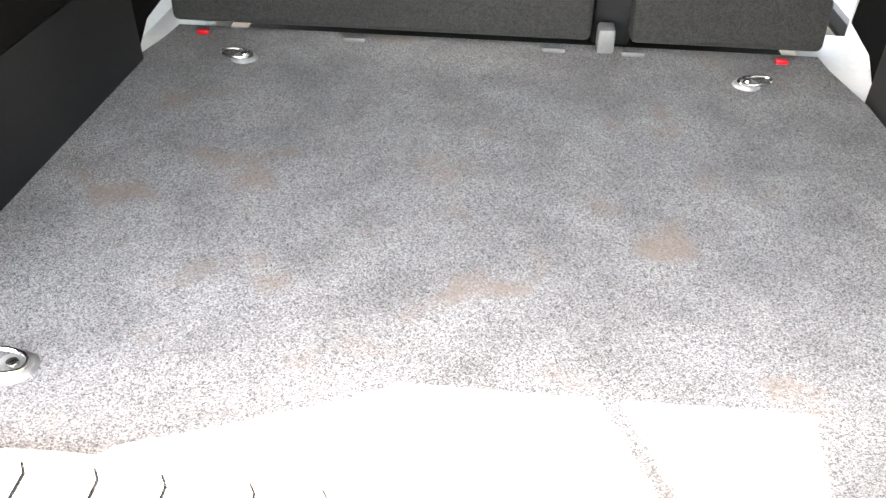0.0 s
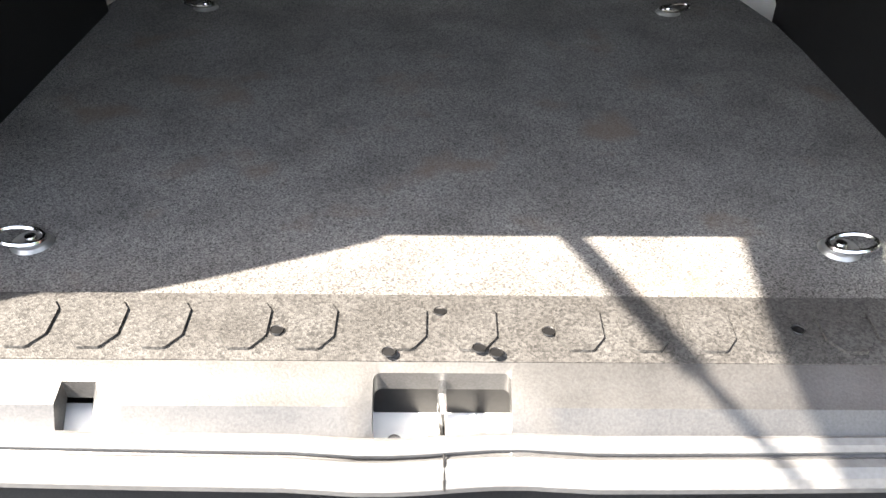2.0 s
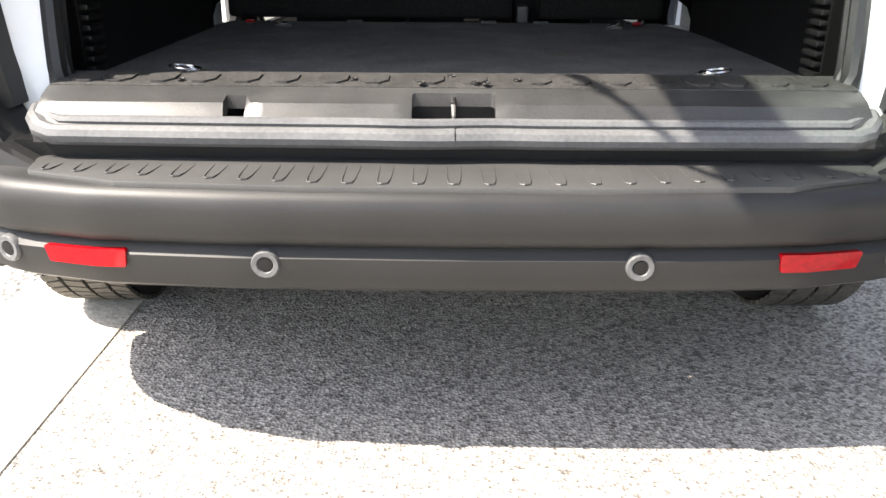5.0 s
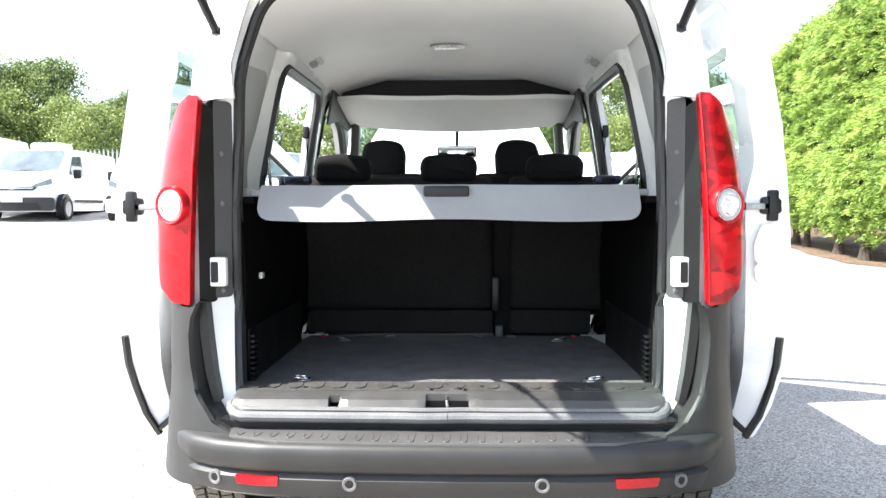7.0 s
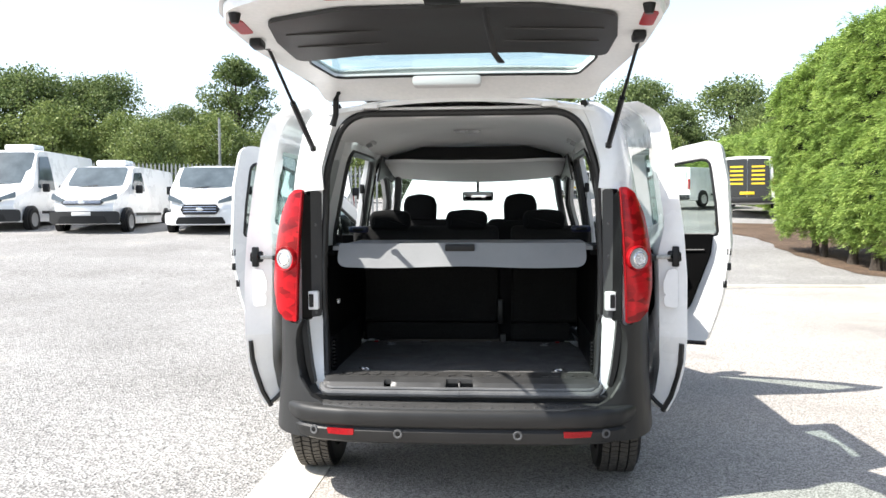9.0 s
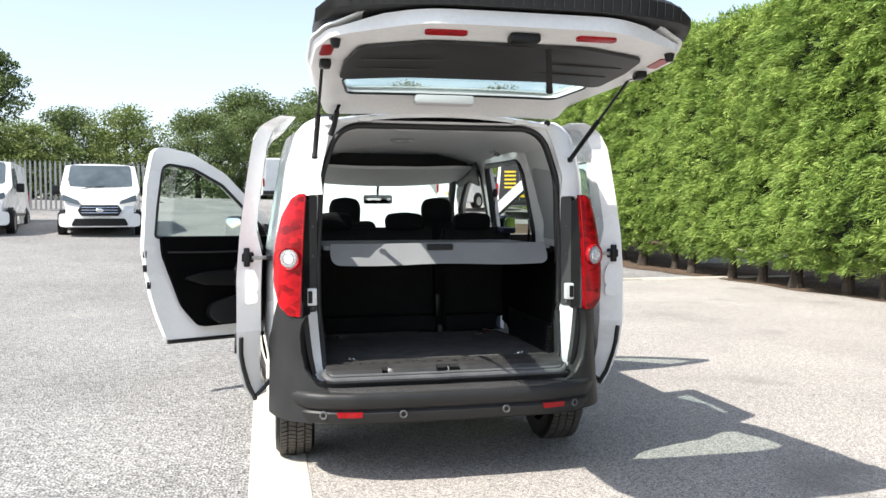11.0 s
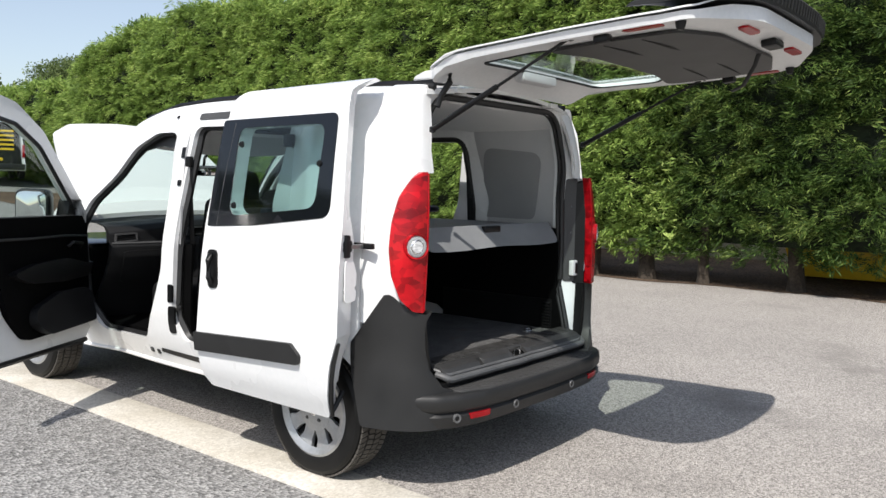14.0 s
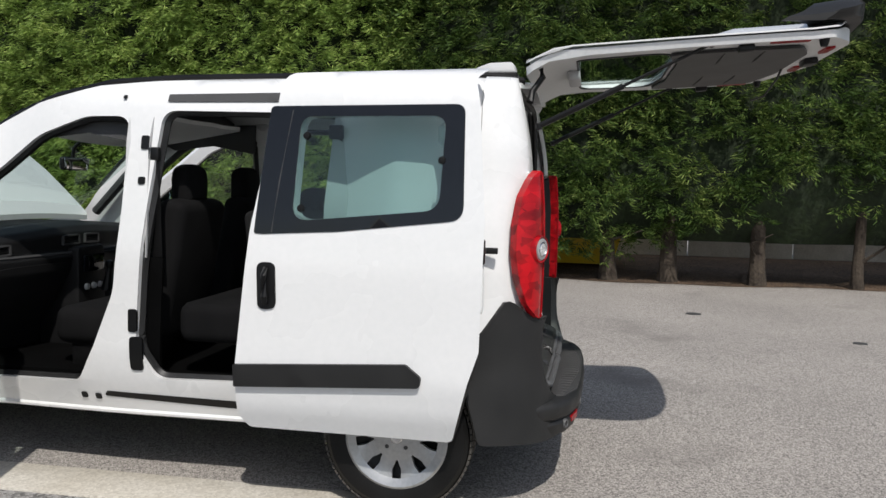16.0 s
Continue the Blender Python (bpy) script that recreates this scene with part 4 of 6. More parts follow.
for s in (-1, 1):
    a, b = Vector((s * 0.650, 0.170, 1.585)), Vector((s * 0.665 + 0.008, -0.487, 1.905))
    strut = part("gas_strut", tube([a, a + (b - a) * 0.5], 0.012, 10), "black", van, "black gas strut")
    part("strut_rod", tube([a + (b - a) * 0.5, b], 0.0065, 8), "black", strut)
    part("ball_joint", lathe([(0, -0.016), (0.014, -0.01), (0.014, 0.01), (0, 0.016)], Matrix.Translation(b), 10), "black", strut)
    part("ball_joint", lathe([(0, -0.016), (0.014, -0.01), (0.014, 0.01), (0, 0.016)], Matrix.Translation(a), 10), "black", strut)

# ---- wheels ----
def wheel(name, x, y, s):
    root = new(name)
    root.parent = van
    root.location = (x, y, 0.311)
    turn = pose(0, 0, 0, 0, 90 * s, 0)
    tyre = part("tyre", lathe([(0.205, -0.09), (0.24, -0.1), (0.28, -0.098), (0.297, -0.084), (0.301, -0.06), (0.301, 0.06), (0.297, 0.084), (0.28, 0.098), (0.24, 0.1), (0.205, 0.09), (0.195, 0.06), (0.195, -0.06), (0.205, -0.09)], turn, 64), "tyre", root, "worn black tyre")
    bm = bmesh.new()
    for k in range(72):
        a = 2 * math.pi * k / 72
        for w0, w1, sh in ((-0.082, -0.05, 0.03), (-0.043, -0.008, -0.02), (0.0, 0.036, 0.02), (0.045, 0.08, -0.03)):
            q = []
            for (aa, ww) in ((a - 0.034, w0), (a + 0.034, w0), (a + 0.034 + sh, w1), (a - 0.034 + sh, w1)):
                q.append((aa, ww))
            lo = [bm.verts.new((0.302 * math.cos(aa), 0.302 * math.sin(aa), ww)) for aa, ww in q]
            r = 0.3125 if max(abs(w0), abs(w1)) < 0.06 else 0.311
            hi = [bm.verts.new((r * math.cos(aa * 1.0), r * math.sin(aa), ww)) for aa, ww in q]
            bm.faces.new(hi)
            for i in range(4):
                bm.faces.new([lo[i], lo[(i + 1) % 4], hi[(i + 1) % 4], hi[i]])
    bmesh.ops.recalc_face_normals(bm, faces=bm.faces[:])
    bm.transform(turn)
    tagged(part("tread", bm, "tread", root, smooth=20), kind="stuff")
    part("rim_back", lathe([(0, 0.03), (0.15, 0.03), (0.185, 0.05), (0.203, 0.085), (0.203, 0.04)], turn, 48), "black", root)
    cover = part("wheel_cover", lathe([(0.172, 0.086), (0.190, 0.094), (0.204, 0.099), (0.214, 0.093), (0.207, 0.08), (0.180, 0.07), (0.172, 0.086)], turn, 60), "rim", root, "silver multi-spoke wheel cover")
    part("hub_dish", lathe([(0, 0.094), (0.035, 0.093), (0.05, 0.09), (0.075, 0.084), (0.098, 0.079), (0.098, 0.06)], turn, 40), "rim", cover)
    for k in range(9):
        a = 2 * math.pi * k / 9
        o = rpoly([(0.08, -0.0275), (0.105, -0.031, 0.02), (0.135, -0.029, 0.03), (0.184, -0.047), (0.184, 0.047), (0.135, 0.029, 0.03), (0.105, 0.031, 0.02), (0.08, 0.0275)])
        sp = sheet(o, lambda u, v, d: (u, v, 0.088 - 0.10 * max(0, abs(v) - 0.016) + 0.02 * (u - 0.1) - 0.012 * math.sin((u - 0.05) * 23) - d), 0.018, step=0.02)
        sp.transform(turn @ Matrix.Rotation(a, 4, "Z"))
        part("spoke", sp, "rim", cover)
    for k in range(4):
        a = math.pi * (k + 0.5) / 2
        part("wheel_bolt", lathe([(0, 0.094), (0.008, 0.093), (0.010, 0.086)], turn @ Matrix.Translation((0.055 * math.cos(a), 0.055 * math.sin(a), 0)), 10), "dark_grey", cover)
    part("centre_badge", lathe([(0, 0.098), (0.022, 0.097), (0.027, 0.092)], turn, 24), "chrome", root)
    return root


for s in (-1, 1):
    wheel("rear_wheel", s * 0.742, 0.70, s)
    wheel("front_wheel", s * 0.715, 3.46, s)
    for yy in (0.70, 3.46):
        part("wheel_well", sheet([(-0.61, 0.0), (-0.61, 1.0), (-0.84, 1.0), (-0.84, 0.0)], lambda u, v, d: (s * -u, yy + (0.385 - d) * math.cos(math.pi * v), 0.33 + (0.385 - d) * math.sin(math.pi * v)), -0.01, step=0.06), "black", van)
        part("well_wall", box(-0.005, 0.005, yy - 0.39, yy + 0.39, 0.26, 0.72), "black", van).location = (s * 0.61, 0, 0)
part("rear_axle", tube([(-0.68, 0.70, 0.29), (0.68, 0.70, 0.29)], 0.05, 12), "black", van)
part("underbody", box(-0.60, 0.60, 0.28, 4.1, 0.26, 0.42, 0.03), "black", van, "dark underbody")
part("floor_pan", box(-0.66, 0.66, 1.09, 3.06, 0.30, 0.44, 0.02), "black", van)
part("front_body", block(rpoly([(-0.80, 3.2, 0.05), (0.80, 3.2, 0.05), (0.78, 3.95, 0.15), (0.6, 4.2, 0.2), (-0.6, 4.2, 0.2), (-0.78, 3.95, 0.15)]), "z", 0.38, 0.92, 0.03), "van_black", van, "dark engine bay")
part("front_bumper", block(rpoly([(-0.82, 3.85, 0.05), (0.82, 3.85, 0.05), (0.74, 4.12, 0.15), (0.45, 4.28, 0.2), (-0.45, 4.28, 0.2), (-0.74, 4.12, 0.15)]), "z", 0.28, 0.78, 0.04), "bumper", van)

# ---- bonnet, raised ----
def bonnet_fn(u, v, d):
    k = 1 - (u / 0.72) ** 2
    return (u, 3.06 + 0.66 * v + 0.04 * v * v, 1.10 + 0.68 * v - 0.07 * v * v + 0.035 * k - d)


part("bonnet", sheet(rpoly([(-0.67, 0.0, 0.05), (0.67, 0.0, 0.05), (0.66, 0.45, 0.2), (0.56, 0.88, 0.1), (0.40, 1.0, 0.1), (0.0, 1.03, 0.3), (-0.40, 1.0, 0.1), (-0.56, 0.88, 0.1), (-0.66, 0.45, 0.2)]), bonnet_fn, 0.03, step=0.08), "paint", van, "white bonnet propped open")

# ---- sliding doors, run back along the sides ----
DOOR_S = rpoly([(1.17, 1.60, 0.05), (1.15, 1.775, 0.05), (0.345, 1.797, 0.008), (0.392, 1.745, 0.04), (0.37, 1.65, 0.2), (0.335, 1.2, 0.5), (0.345, 0.72, 0.03), (0.385, 0.60, 0.05), (0.45, 0.35, 0.03), (1.275, 0.355, 0.03), (1.315, 0.41, 0.05), (1.31, 0.62, 0.2), (1.255, 1.15, 0.2)])
WIN_S = rpoly([(1.065, 1.595, 0.05), (0.495, 1.60, 0.05), (0.51, 1.245, 0.07), (1.085, 1.19, 0.06)])


def skin_x(y, z):
    return float(np.interp(z, SIDE_Z, SIDE_X)) + float(np.interp(z, [1.0, 1.3, 1.7], [0.0, 0.012, 0.026]))


for s in (-1, 1):
    OUT = 0.122
    slider = part("sliding_door", sheet(DOOR_S, lambda u, v, d: flat_fn(s, OUT)(u + (0.35 * d if u < 0.5 else 0), v + (0.25 * d if v < 0.5 else 0), d * float(np.interp(v, [0.35, 0.7, 1.10, 1.24], [0.75, 1.0, 1.0, 0.62]))), 0.118, (WIN_S,), 0.04), "paint", van, "white sliding door pushed fully back")
    part("window_surround", sheet(rpoly([(1.237, 1.14, 0.01), (1.19, 1.635, 0.02), (0.425, 1.645, 0.04), (0.415, 1.21, 0.06), (0.9, 1.155, 0.3), (1.20, 1.138, 0.02)]), flat_fn(s, OUT + 0.003), 0.006, (WIN_S,), 0.05), "piano", slider, "gloss black window surround")
    part("window", sheet(WIN_S, flat_fn(s, OUT - 0.002), 0.004, step=0.1), "tint", slider, "green-tinted sliding door window")
    part("surround_line", tube([(s * (skin_x(u, v) + OUT + 0.002), u, v) for u, v in ((1.165, 1.145), (1.14, 1.35), (1.10, 1.62))], 0.003, 5), "dark_grey", slider)
    for u, v in ((1.04, 1.52), (1.05, 1.24), (0.505, 1.432)):
        k = skin_x(u, v) + OUT
        part("window_catch", lathe([(0, 0.012), (0.012, 0.01), (0.016, 0.0)], Matrix.Translation((s * k, u, v)) @ pose(0, 0, 0, 0, 90 * s, 0), 14), "black", slider)
    grip = part("handle_recess", sheet(rpoly([(1.14, 0.85, 0.03), (1.215, 0.845, 0.03), (1.22, 1.03, 0.03), (1.145, 1.03, 0.03)]), flat_fn(s, OUT + 0.006), 0.012, step=0.04), "black", slider, "black door handle")
    part("handle_bar", tube([(s * (skin_x(1.2, 0.94) + OUT + 0.012), 1.18, 0.87), (s * (skin_x(1.2, 0.94) + OUT + 0.026), 1.18, 0.90), (s * (skin_x(1.2, 0.94) + OUT + 0.026), 1.182, 0.98), (s * (skin_x(1.2, 0.94) + OUT + 0.012), 1.183, 1.01)], 0.013, 8), "black", grip)
    part("side_moulding", sheet(rpoly([(1.312, 0.535, 0.005), (1.312, 0.625, 0.005), (0.62, 0.662, 0.02), (0.56, 0.615, 0.02), (0.565, 0.575, 0.02)]), flat_fn(s, OUT + 0.018), 0.022, step=0.05), "bumper", slider, "dark grey rubbing strip")
    part("arch_lip", tube([(s * (skin_x(u, v) + OUT - 0.022), u + 0.008, v) for u, v in ((0.352, 0.69), (0.378, 0.60), (0.40, 0.53), (0.425, 0.43), (0.452, 0.355))], 0.012, 6), "rubber", slider, "black rubber edge strip")
    tip = Vector((s * (skin_x(0.45, 0.36) + OUT - 0.012), 0.458, 0.362))
    part("arch_lip", tube([tip, tip + Vector((s * -0.04, 0.004, 0.035)), tip + Vector((s * -0.085, 0.012, 0.085))], 0.011, 6), "rubber", slider)
    part("inner_panel", sheet(rpoly([(1.25, 0.45, 0.05), (1.22, 1.12, 0.05), (0.48, 1.12, 0.05), (0.5, 0.85, 0.05), (0.8, 0.70, 0.1), (1.05, 0.45, 0.05)]), flat_fn(s, OUT - 0.119), 0.006, step=0.08), "trim", slider)
    part("lock_block", merge(box(-0.034, 0.034, -0.018, 0.02, -0.026, 0.026, 0.009), box(-0.015, 0.015, -0.026, 0.015, -0.047, 0.047, 0.006)), "black", slider).location = (s * (skin_x(0.4, 1.07) + OUT - 0.045), 0.362, 1.092)
    part("hinge_bracket", sheet(rpoly([(-0.035, 0.855, 0.02), (0.026, 0.865, 0.012), (0.03, 0.905, 0.01), (0.018, 0.918, 0.008), (0.03, 0.93, 0.01), (0.032, 0.975, 0.015), (0.01, 1.03, 0.02), (-0.035, 1.04, 0.02)]), lambda u, v, d: (s * (skin_x(0.4, v) + OUT - 0.075 - u), 0.343 + d, v), 0.006, step=0.03), "paint", slider, "white pressed steel hinge bracket")
    part("rail_arm", box(-0.045, 0.045, -0.006, 0.006, -0.009, 0.009, 0.002), "zinc", slider).location = (s * (skin_x(0.4, 1.07) + 0.02), 0.35, 1.09)
    for y, z in ((0.345, 0.93), (0.348, 0.90), (0.346, 0.965), (0.346, 0.87)):
        part("bolt", lathe([(0, 0.001), (0.008, 0.001), (0.009, -0.003)], Matrix.Translation((s * (skin_x(0.4, z) + OUT - 0.05 - 0.012 * ((z * 100) % 2)), y + 0.010, z)) @ pose(0, 0, 0, 90, 0, 0), 10), "black", slider)
    part("door_rail", box(-0.012, 0.012, 0.30, 0.95, -0.012, 0.012, 0.003), "black", van).location = (s * (side_x(0.6, 1.09) - 0.008), 0, 1.09)
    part("roof_rail_slot", sheet(rpoly([(1.22, 1.68, 0.005), (1.22, 1.72, 0.005), (1.775, 1.712, 0.005), (1.775, 1.678, 0.005)]), side_fn(s, 0.002), 0.006, step=0.05), "dark_grey", van, "upper door rail slot")
    part("sill_slot", sheet(rpoly([(1.15, 0.345, 0.005), (1.15, 0.385, 0.005), (2.04, 0.40, 0.01), (2.06, 0.375, 0.01), (1.65, 0.36, 0.02)]), side_fn(s, 0.003), 0.008, step=0.05), "black", van, "lower door rail slot")
    part("sill_step", tube([(s * (side_x(y, 0.305) - 0.004), y, 0.302) for y in np.linspace(1.05, 2.95, 12)], 0.014, 8), "paint", van)
    part("roof_moulding", tube([(s * (side_x(y, roof_z(y)) - 0.045), y, roof_z(y) + 0.016) for y in (0.24, 0.4, 0.8, 1.3, 1.8, 2.1, 2.35, 2.55, 2.75, 3.0)], 0.017, 6), "black", van)
    for u, v, w, h in ((1.862, 1.50, 0.018, 0.03), (1.865, 1.335, 0.016, 0.016), (1.885, 0.73, 0.02, 0.05), (1.87, 0.585, 0.03, 0.075), (2.16, 0.372, 0.014, 0.014), (2.09, 0.37, 0.014, 0.014), (1.98, 1.70, 0.008, 0.008)):
        part("door_catch", sheet(rpoly([(u - w, v - h, w * 0.6), (u + w, v - h, w * 0.6), (u + w, v + h, w * 0.6), (u - w, v + h, w * 0.6)]), side_fn(s, 0.006), 0.012, step=0.03), "black", van)

# ---- front doors, swung open ----
FD_OUT = rpoly([(0.0, 0.46, 0.04), (0.03, 1.13, 0.02), (0.10, 1.22, 0.05), (0.47, 1.60, 0.25), (0.70, 1.735, 0.15), (0.945, 1.782, 0.085), (0.985, 1.5, 0.3), (0.995, 1.05, 0.4), (0.95, 0.72, 0.3), (0.87, 0.40, 0.05), (0.12, 0.37, 0.06)])
FD_WIN = rpoly([(0.14, 1.12, 0.02), (0.19, 1.205, 0.04), (0.49, 1.515, 0.2), (0.69, 1.625, 0.1), (0.885, 1.655, 0.06), (0.915, 1.35, 0.3), (0.925, 1.135, 0.03)])
for s in (-1, 1):
    hx, hy, swing = 0.765, 2.91, 55.0
    dirv = Vector((s * math.sin(radians(swing)), -math.cos(radians(swing)), 0))
    outv = Vector((s * math.cos(radians(swing)), math.sin(radians(swing)), 0))

    def door_at(u, v, d, out=0.0):
        tum = float(np.interp(v, [0.35, 0.58, 1.05, 1.78], [-0.045, 0.0, 0.0, -0.06]))
        p = Vector((s * hx, hy, v)) + dirv * u * 1.20 + outv * (tum + out - d)
        return p

    fdoor = part("front_door", sheet(FD_OUT, lambda u, v, d: door_at(u, v, d), 0.05, (FD_WIN,), 0.05), "paint", van, "white front door swung wide open")
    part("window", sheet(FD_WIN, lambda u, v, d: door_at(u, v, d, -0.02), 0.004, step=0.12), "glass", fdoor, "front door window")
    part("window_seal", tube([door_at(u, v, 0.045) for u, v in dense(FD_WIN, 0.06)], 0.012, 6, True), "rubber", fdoor)
    trim = part("door_trim", sheet(rpoly([(0.06, 0.47, 0.06), (0.07, 1.06, 0.03), (0.13, 1.125, 0.02), (0.90, 1.14, 0.02), (0.885, 1.0, 0.1), (0.77, 0.64, 0.2), (0.66, 0.475, 0.08)]), lambda u, v, d: door_at(u, v, 0.085 - d), 0.04, step=0.06), "trim", fdoor, "black plastic door trim")
    part("armrest", sheet(rpoly([(0.10, 0.83, 0.05), (0.30, 0.885, 0.2), (0.60, 0.88, 0.2), (0.80, 0.845, 0.02), (0.62, 0.78, 0.2), (0.35, 0.755, 0.3), (0.12, 0.76, 0.04)]), lambda u, v, d: door_at(u, v, 0.135 - 0.5 * (v - 0.82) ** 2 * 8 - d), 0.05, step=0.05), "black", trim, "padded black armrest")
    part("door_pocket", sheet(rpoly([(0.10, 0.49, 0.05), (0.10, 0.69, 0.06), (0.38, 0.70, 0.2), (0.60, 0.64, 0.15), (0.62, 0.55, 0.08), (0.54, 0.49, 0.05)]), lambda u, v, d: door_at(u, v, 0.150 - 0.15 * (v - 0.49) - d), 0.06, step=0.05), "dash", trim, "moulded door pocket")
    part("trim_ridge", tube([door_at(0.085, 1.00, 0.09), door_at(0.3, 1.015, 0.096), door_at(0.6, 1.02, 0.096), door_at(0.86, 1.03, 0.09)], 0.008, 6), "dash", trim)
    part("pull_handle", tube([door_at(0.16, 0.93, 0.09), door_at(0.17, 0.96, 0.115), door_at(0.26, 0.975, 0.115), door_at(0.27, 0.95, 0.09)], 0.01, 8), "black", trim)
    part("mirror_base", sheet(rpoly([(0.05, 1.11, 0.01), (0.09, 1.22, 0.02), (0.20, 1.225, 0.02), (0.22, 1.12, 0.02)]), lambda u, v, d: door_at(u, v, 0.05 - d), 0.07, step=0.04), "black", fdoor)
    c = door_at(0.29, 1.175, 0.0, 0.12)
    mm = Matrix.Translation(c) @ pose(0, 0, 0, 0, 0, (-1 if s < 0 else 1) * (swing - 12))
    mir = part("door_mirror", block(rpoly([(-0.095, -0.105, 0.04), (0.095, -0.105, 0.04), (0.10, 0.105, 0.05), (-0.09, 0.11, 0.05)]), "y", -0.02, 0.09, 0.02), "black", fdoor, "black door mirror")
    mir.matrix_world = mm
    gm = part("mirror_glass", block(rpoly([(-0.082, -0.092, 0.035), (0.082, -0.092, 0.035), (0.086, 0.092, 0.045), (-0.078, 0.096, 0.045)]), "y", -0.026, -0.018, 0.002), "mirror", mir)
    part("door_edge_seal", tube([door_at(u, v, 0.05) for u, v in ((0.12, 0.365), (0.5, 0.378), (0.87, 0.392))], 0.016, 6), "black", fdoor)
    for u, v in ((0.962, 0.80), (0.985, 0.92), (0.985, 1.02)):
        part("door_latch", box(-0.014, 0.014, -0.02, 0.02, -0.025, 0.025, 0.005), "black", fdoor).location = door_at(u - 0.006, v, 0.03)
    part("check_strap", box(-0.01, 0.01, -0.06, 0.06, -0.012, 0.012), "black", van).location = (s * 0.74, 2.89, 0.82)

# ---- boot floor, sill and side linings ----
def quarter_x(y, z):
    """Inner face of the upper side lining."""
    return float(np.interp(y, [0.29, 0.5, 0.9, 1.03], [0.652, 0.70, 0.765, 0.79])) - 0.28 * max(0.0, z - 1.25) * float(np.interp(y, [0.29, 0.9], [0.35, 1.0]))


floor_c = part("boot_floor", block(rpoly([(-0.61, 0.252), (0.61, 0.252), (0.61, 0.45), (0.605, 0.94), (0.60, 1.06), (0.575, 1.19), (0.57, 1.25), (-0.60, 1.25), (-0.605, 1.19), (-0.63, 1.06), (-0.62, 0.94), (-0.61, 0.45)]), "z", 0.50, 0.553), "carpet", van, "worn dark grey speckled boot carpet")
part("cab_floor", box(-0.66, 0.66, 1.24, 3.1, 0.40, 0.46), "trim", van, "black cabin floor covering")
sill = part("boot_sill", sheet(rpoly([(-0.605, 0.098), (0.605, 0.098), (0.605, 0.252), (-0.605, 0.252)]), lambda u, v, d: (u, v, float(np.interp(v, [0.098, 0.112, 0.127, 0.162, 0.170, 0.252], [0.515, 0.522, 0.548, 0.560, 0.567, 0.572])) - d), 0.02,
                               (rpoly([(-0.061, 0.112, 0.008), (0.061, 0.112, 0.008), (0.061, 0.159, 0.008), (-0.061, 0.159, 0.008)]), rpoly([(-0.334, 0.114), (-0.304, 0.114), (-0.304, 0.149), (-0.334, 0.149)])), 0.02), "sill", van, "scuffed grey plastic loading sill")
part("striker_recess", box(-0.08, 0.08, 0.10, 0.175, 0.497, 0.502), "inner_paint", sill)
part("recess_plate", sheet(rpoly([(-0.058, 0.121, 0.004), (-0.02, 0.118, 0.01), (-0.014, 0.134, 0.006), (0.014, 0.134, 0.006), (0.022, 0.118, 0.01), (0.058, 0.121, 0.004), (0.05, 0.112), (-0.05, 0.112)]), lambda u, v, d: (u, v, 0.5065 - d), 0.003, step=0.03), "black", sill, "black latch plate in the recess")
part("recess_wall", box(-0.08, 0.08, 0.165, 0.172, 0.50, 0.555), "black", sill)
part("notch_recess", box(-0.345, -0.295, 0.105, 0.16, 0.512, 0.517), "inner_paint", sill)
part("striker_loop", tube([(0, 0.158, 0.50), (0, 0.156, 0.549), (0, 0.135, 0.554), (0, 0.123, 0.549), (0, 0.121, 0.50)], 0.0042, 8), "chrome", sill, "steel striker loop")
for x in (-0.042, 0.042):
    part("striker_bolt", lathe([(0, 0.008), (0.006, 0.007), (0.008, 0)], Matrix.Translation((x, 0.122, 0.507)), 12), "chrome", sill)
part("worn_strip", sheet([(-0.60, 0.167), (0.60, 0.167), (0.60, 0.2515), (-0.60, 0.2515)], lambda u, v, d: (u, v, float(np.interp(v, [0.162, 0.170, 0.252], [0.5615, 0.5685, 0.5735])) - d), 0.002, step=0.03), "sill_worn", sill, "scuffed speckled strip of the sill")
for xc in (-0.555, -0.51, -0.445, -0.383, -0.318, -0.259, -0.183, -0.121, -0.037, 0.028, 0.126, 0.187, 0.247, 0.302, 0.374, 0.424, 0.485, 0.545):
    w = 0.022
    o = [(xc - w, 0.226, 0.004), (xc - w + 0.008, 0.238, 0.004), (xc + w - 0.008, 0.238, 0.004), (xc + w, 0.226, 0.004), (xc + w, 0.193, 0.006), (xc + w - 0.012, 0.177, 0.004), (xc - w + 0.012, 0.177, 0.004), (xc - w, 0.193, 0.006)]
    part("sill_pad", sheet(rpoly(o, 3), lambda u, v, d: (u, v, 0.5687 + 0.06 * (v - 0.17) + 0.0026 - d), 0.004, step=0.03), "sill_worn", sill, smooth=20)
for x, y in ((-0.411, 0.186), (-0.152, 0.200), (-0.002, 0.229), (0.098, 0.201), (0.330, 0.206), (-0.048, 0.172), (0.033, 0.178), (0.048, 0.172)):
    part("screw_hole", lathe([(0, 0.0008), (0.0055, 0.0008), (0.0062, 0.0016), (0.0068, 0.0004)], Matrix.Translation((x, y, 0.5715)), 14), "black", sill)
def seal_path(y0, z0, sag, w):
    mid = [(x, y0 - sag * (1 - (x / w) ** 2) + (0.004 * math.sin(x * 26) if abs(x) < 0.12 else 0), z0) for x in np.linspace(-w, w, 40)]
    end = [(w + 0.020, y0 + 0.008, z0 + 0.006), (w + 0.034, y0 + 0.028, z0 + 0.016), (w + 0.040, y0 + 0.055, z0 + 0.022)]
    return [(-x, y, z) for x, y, z in end[::-1]] + mid + end


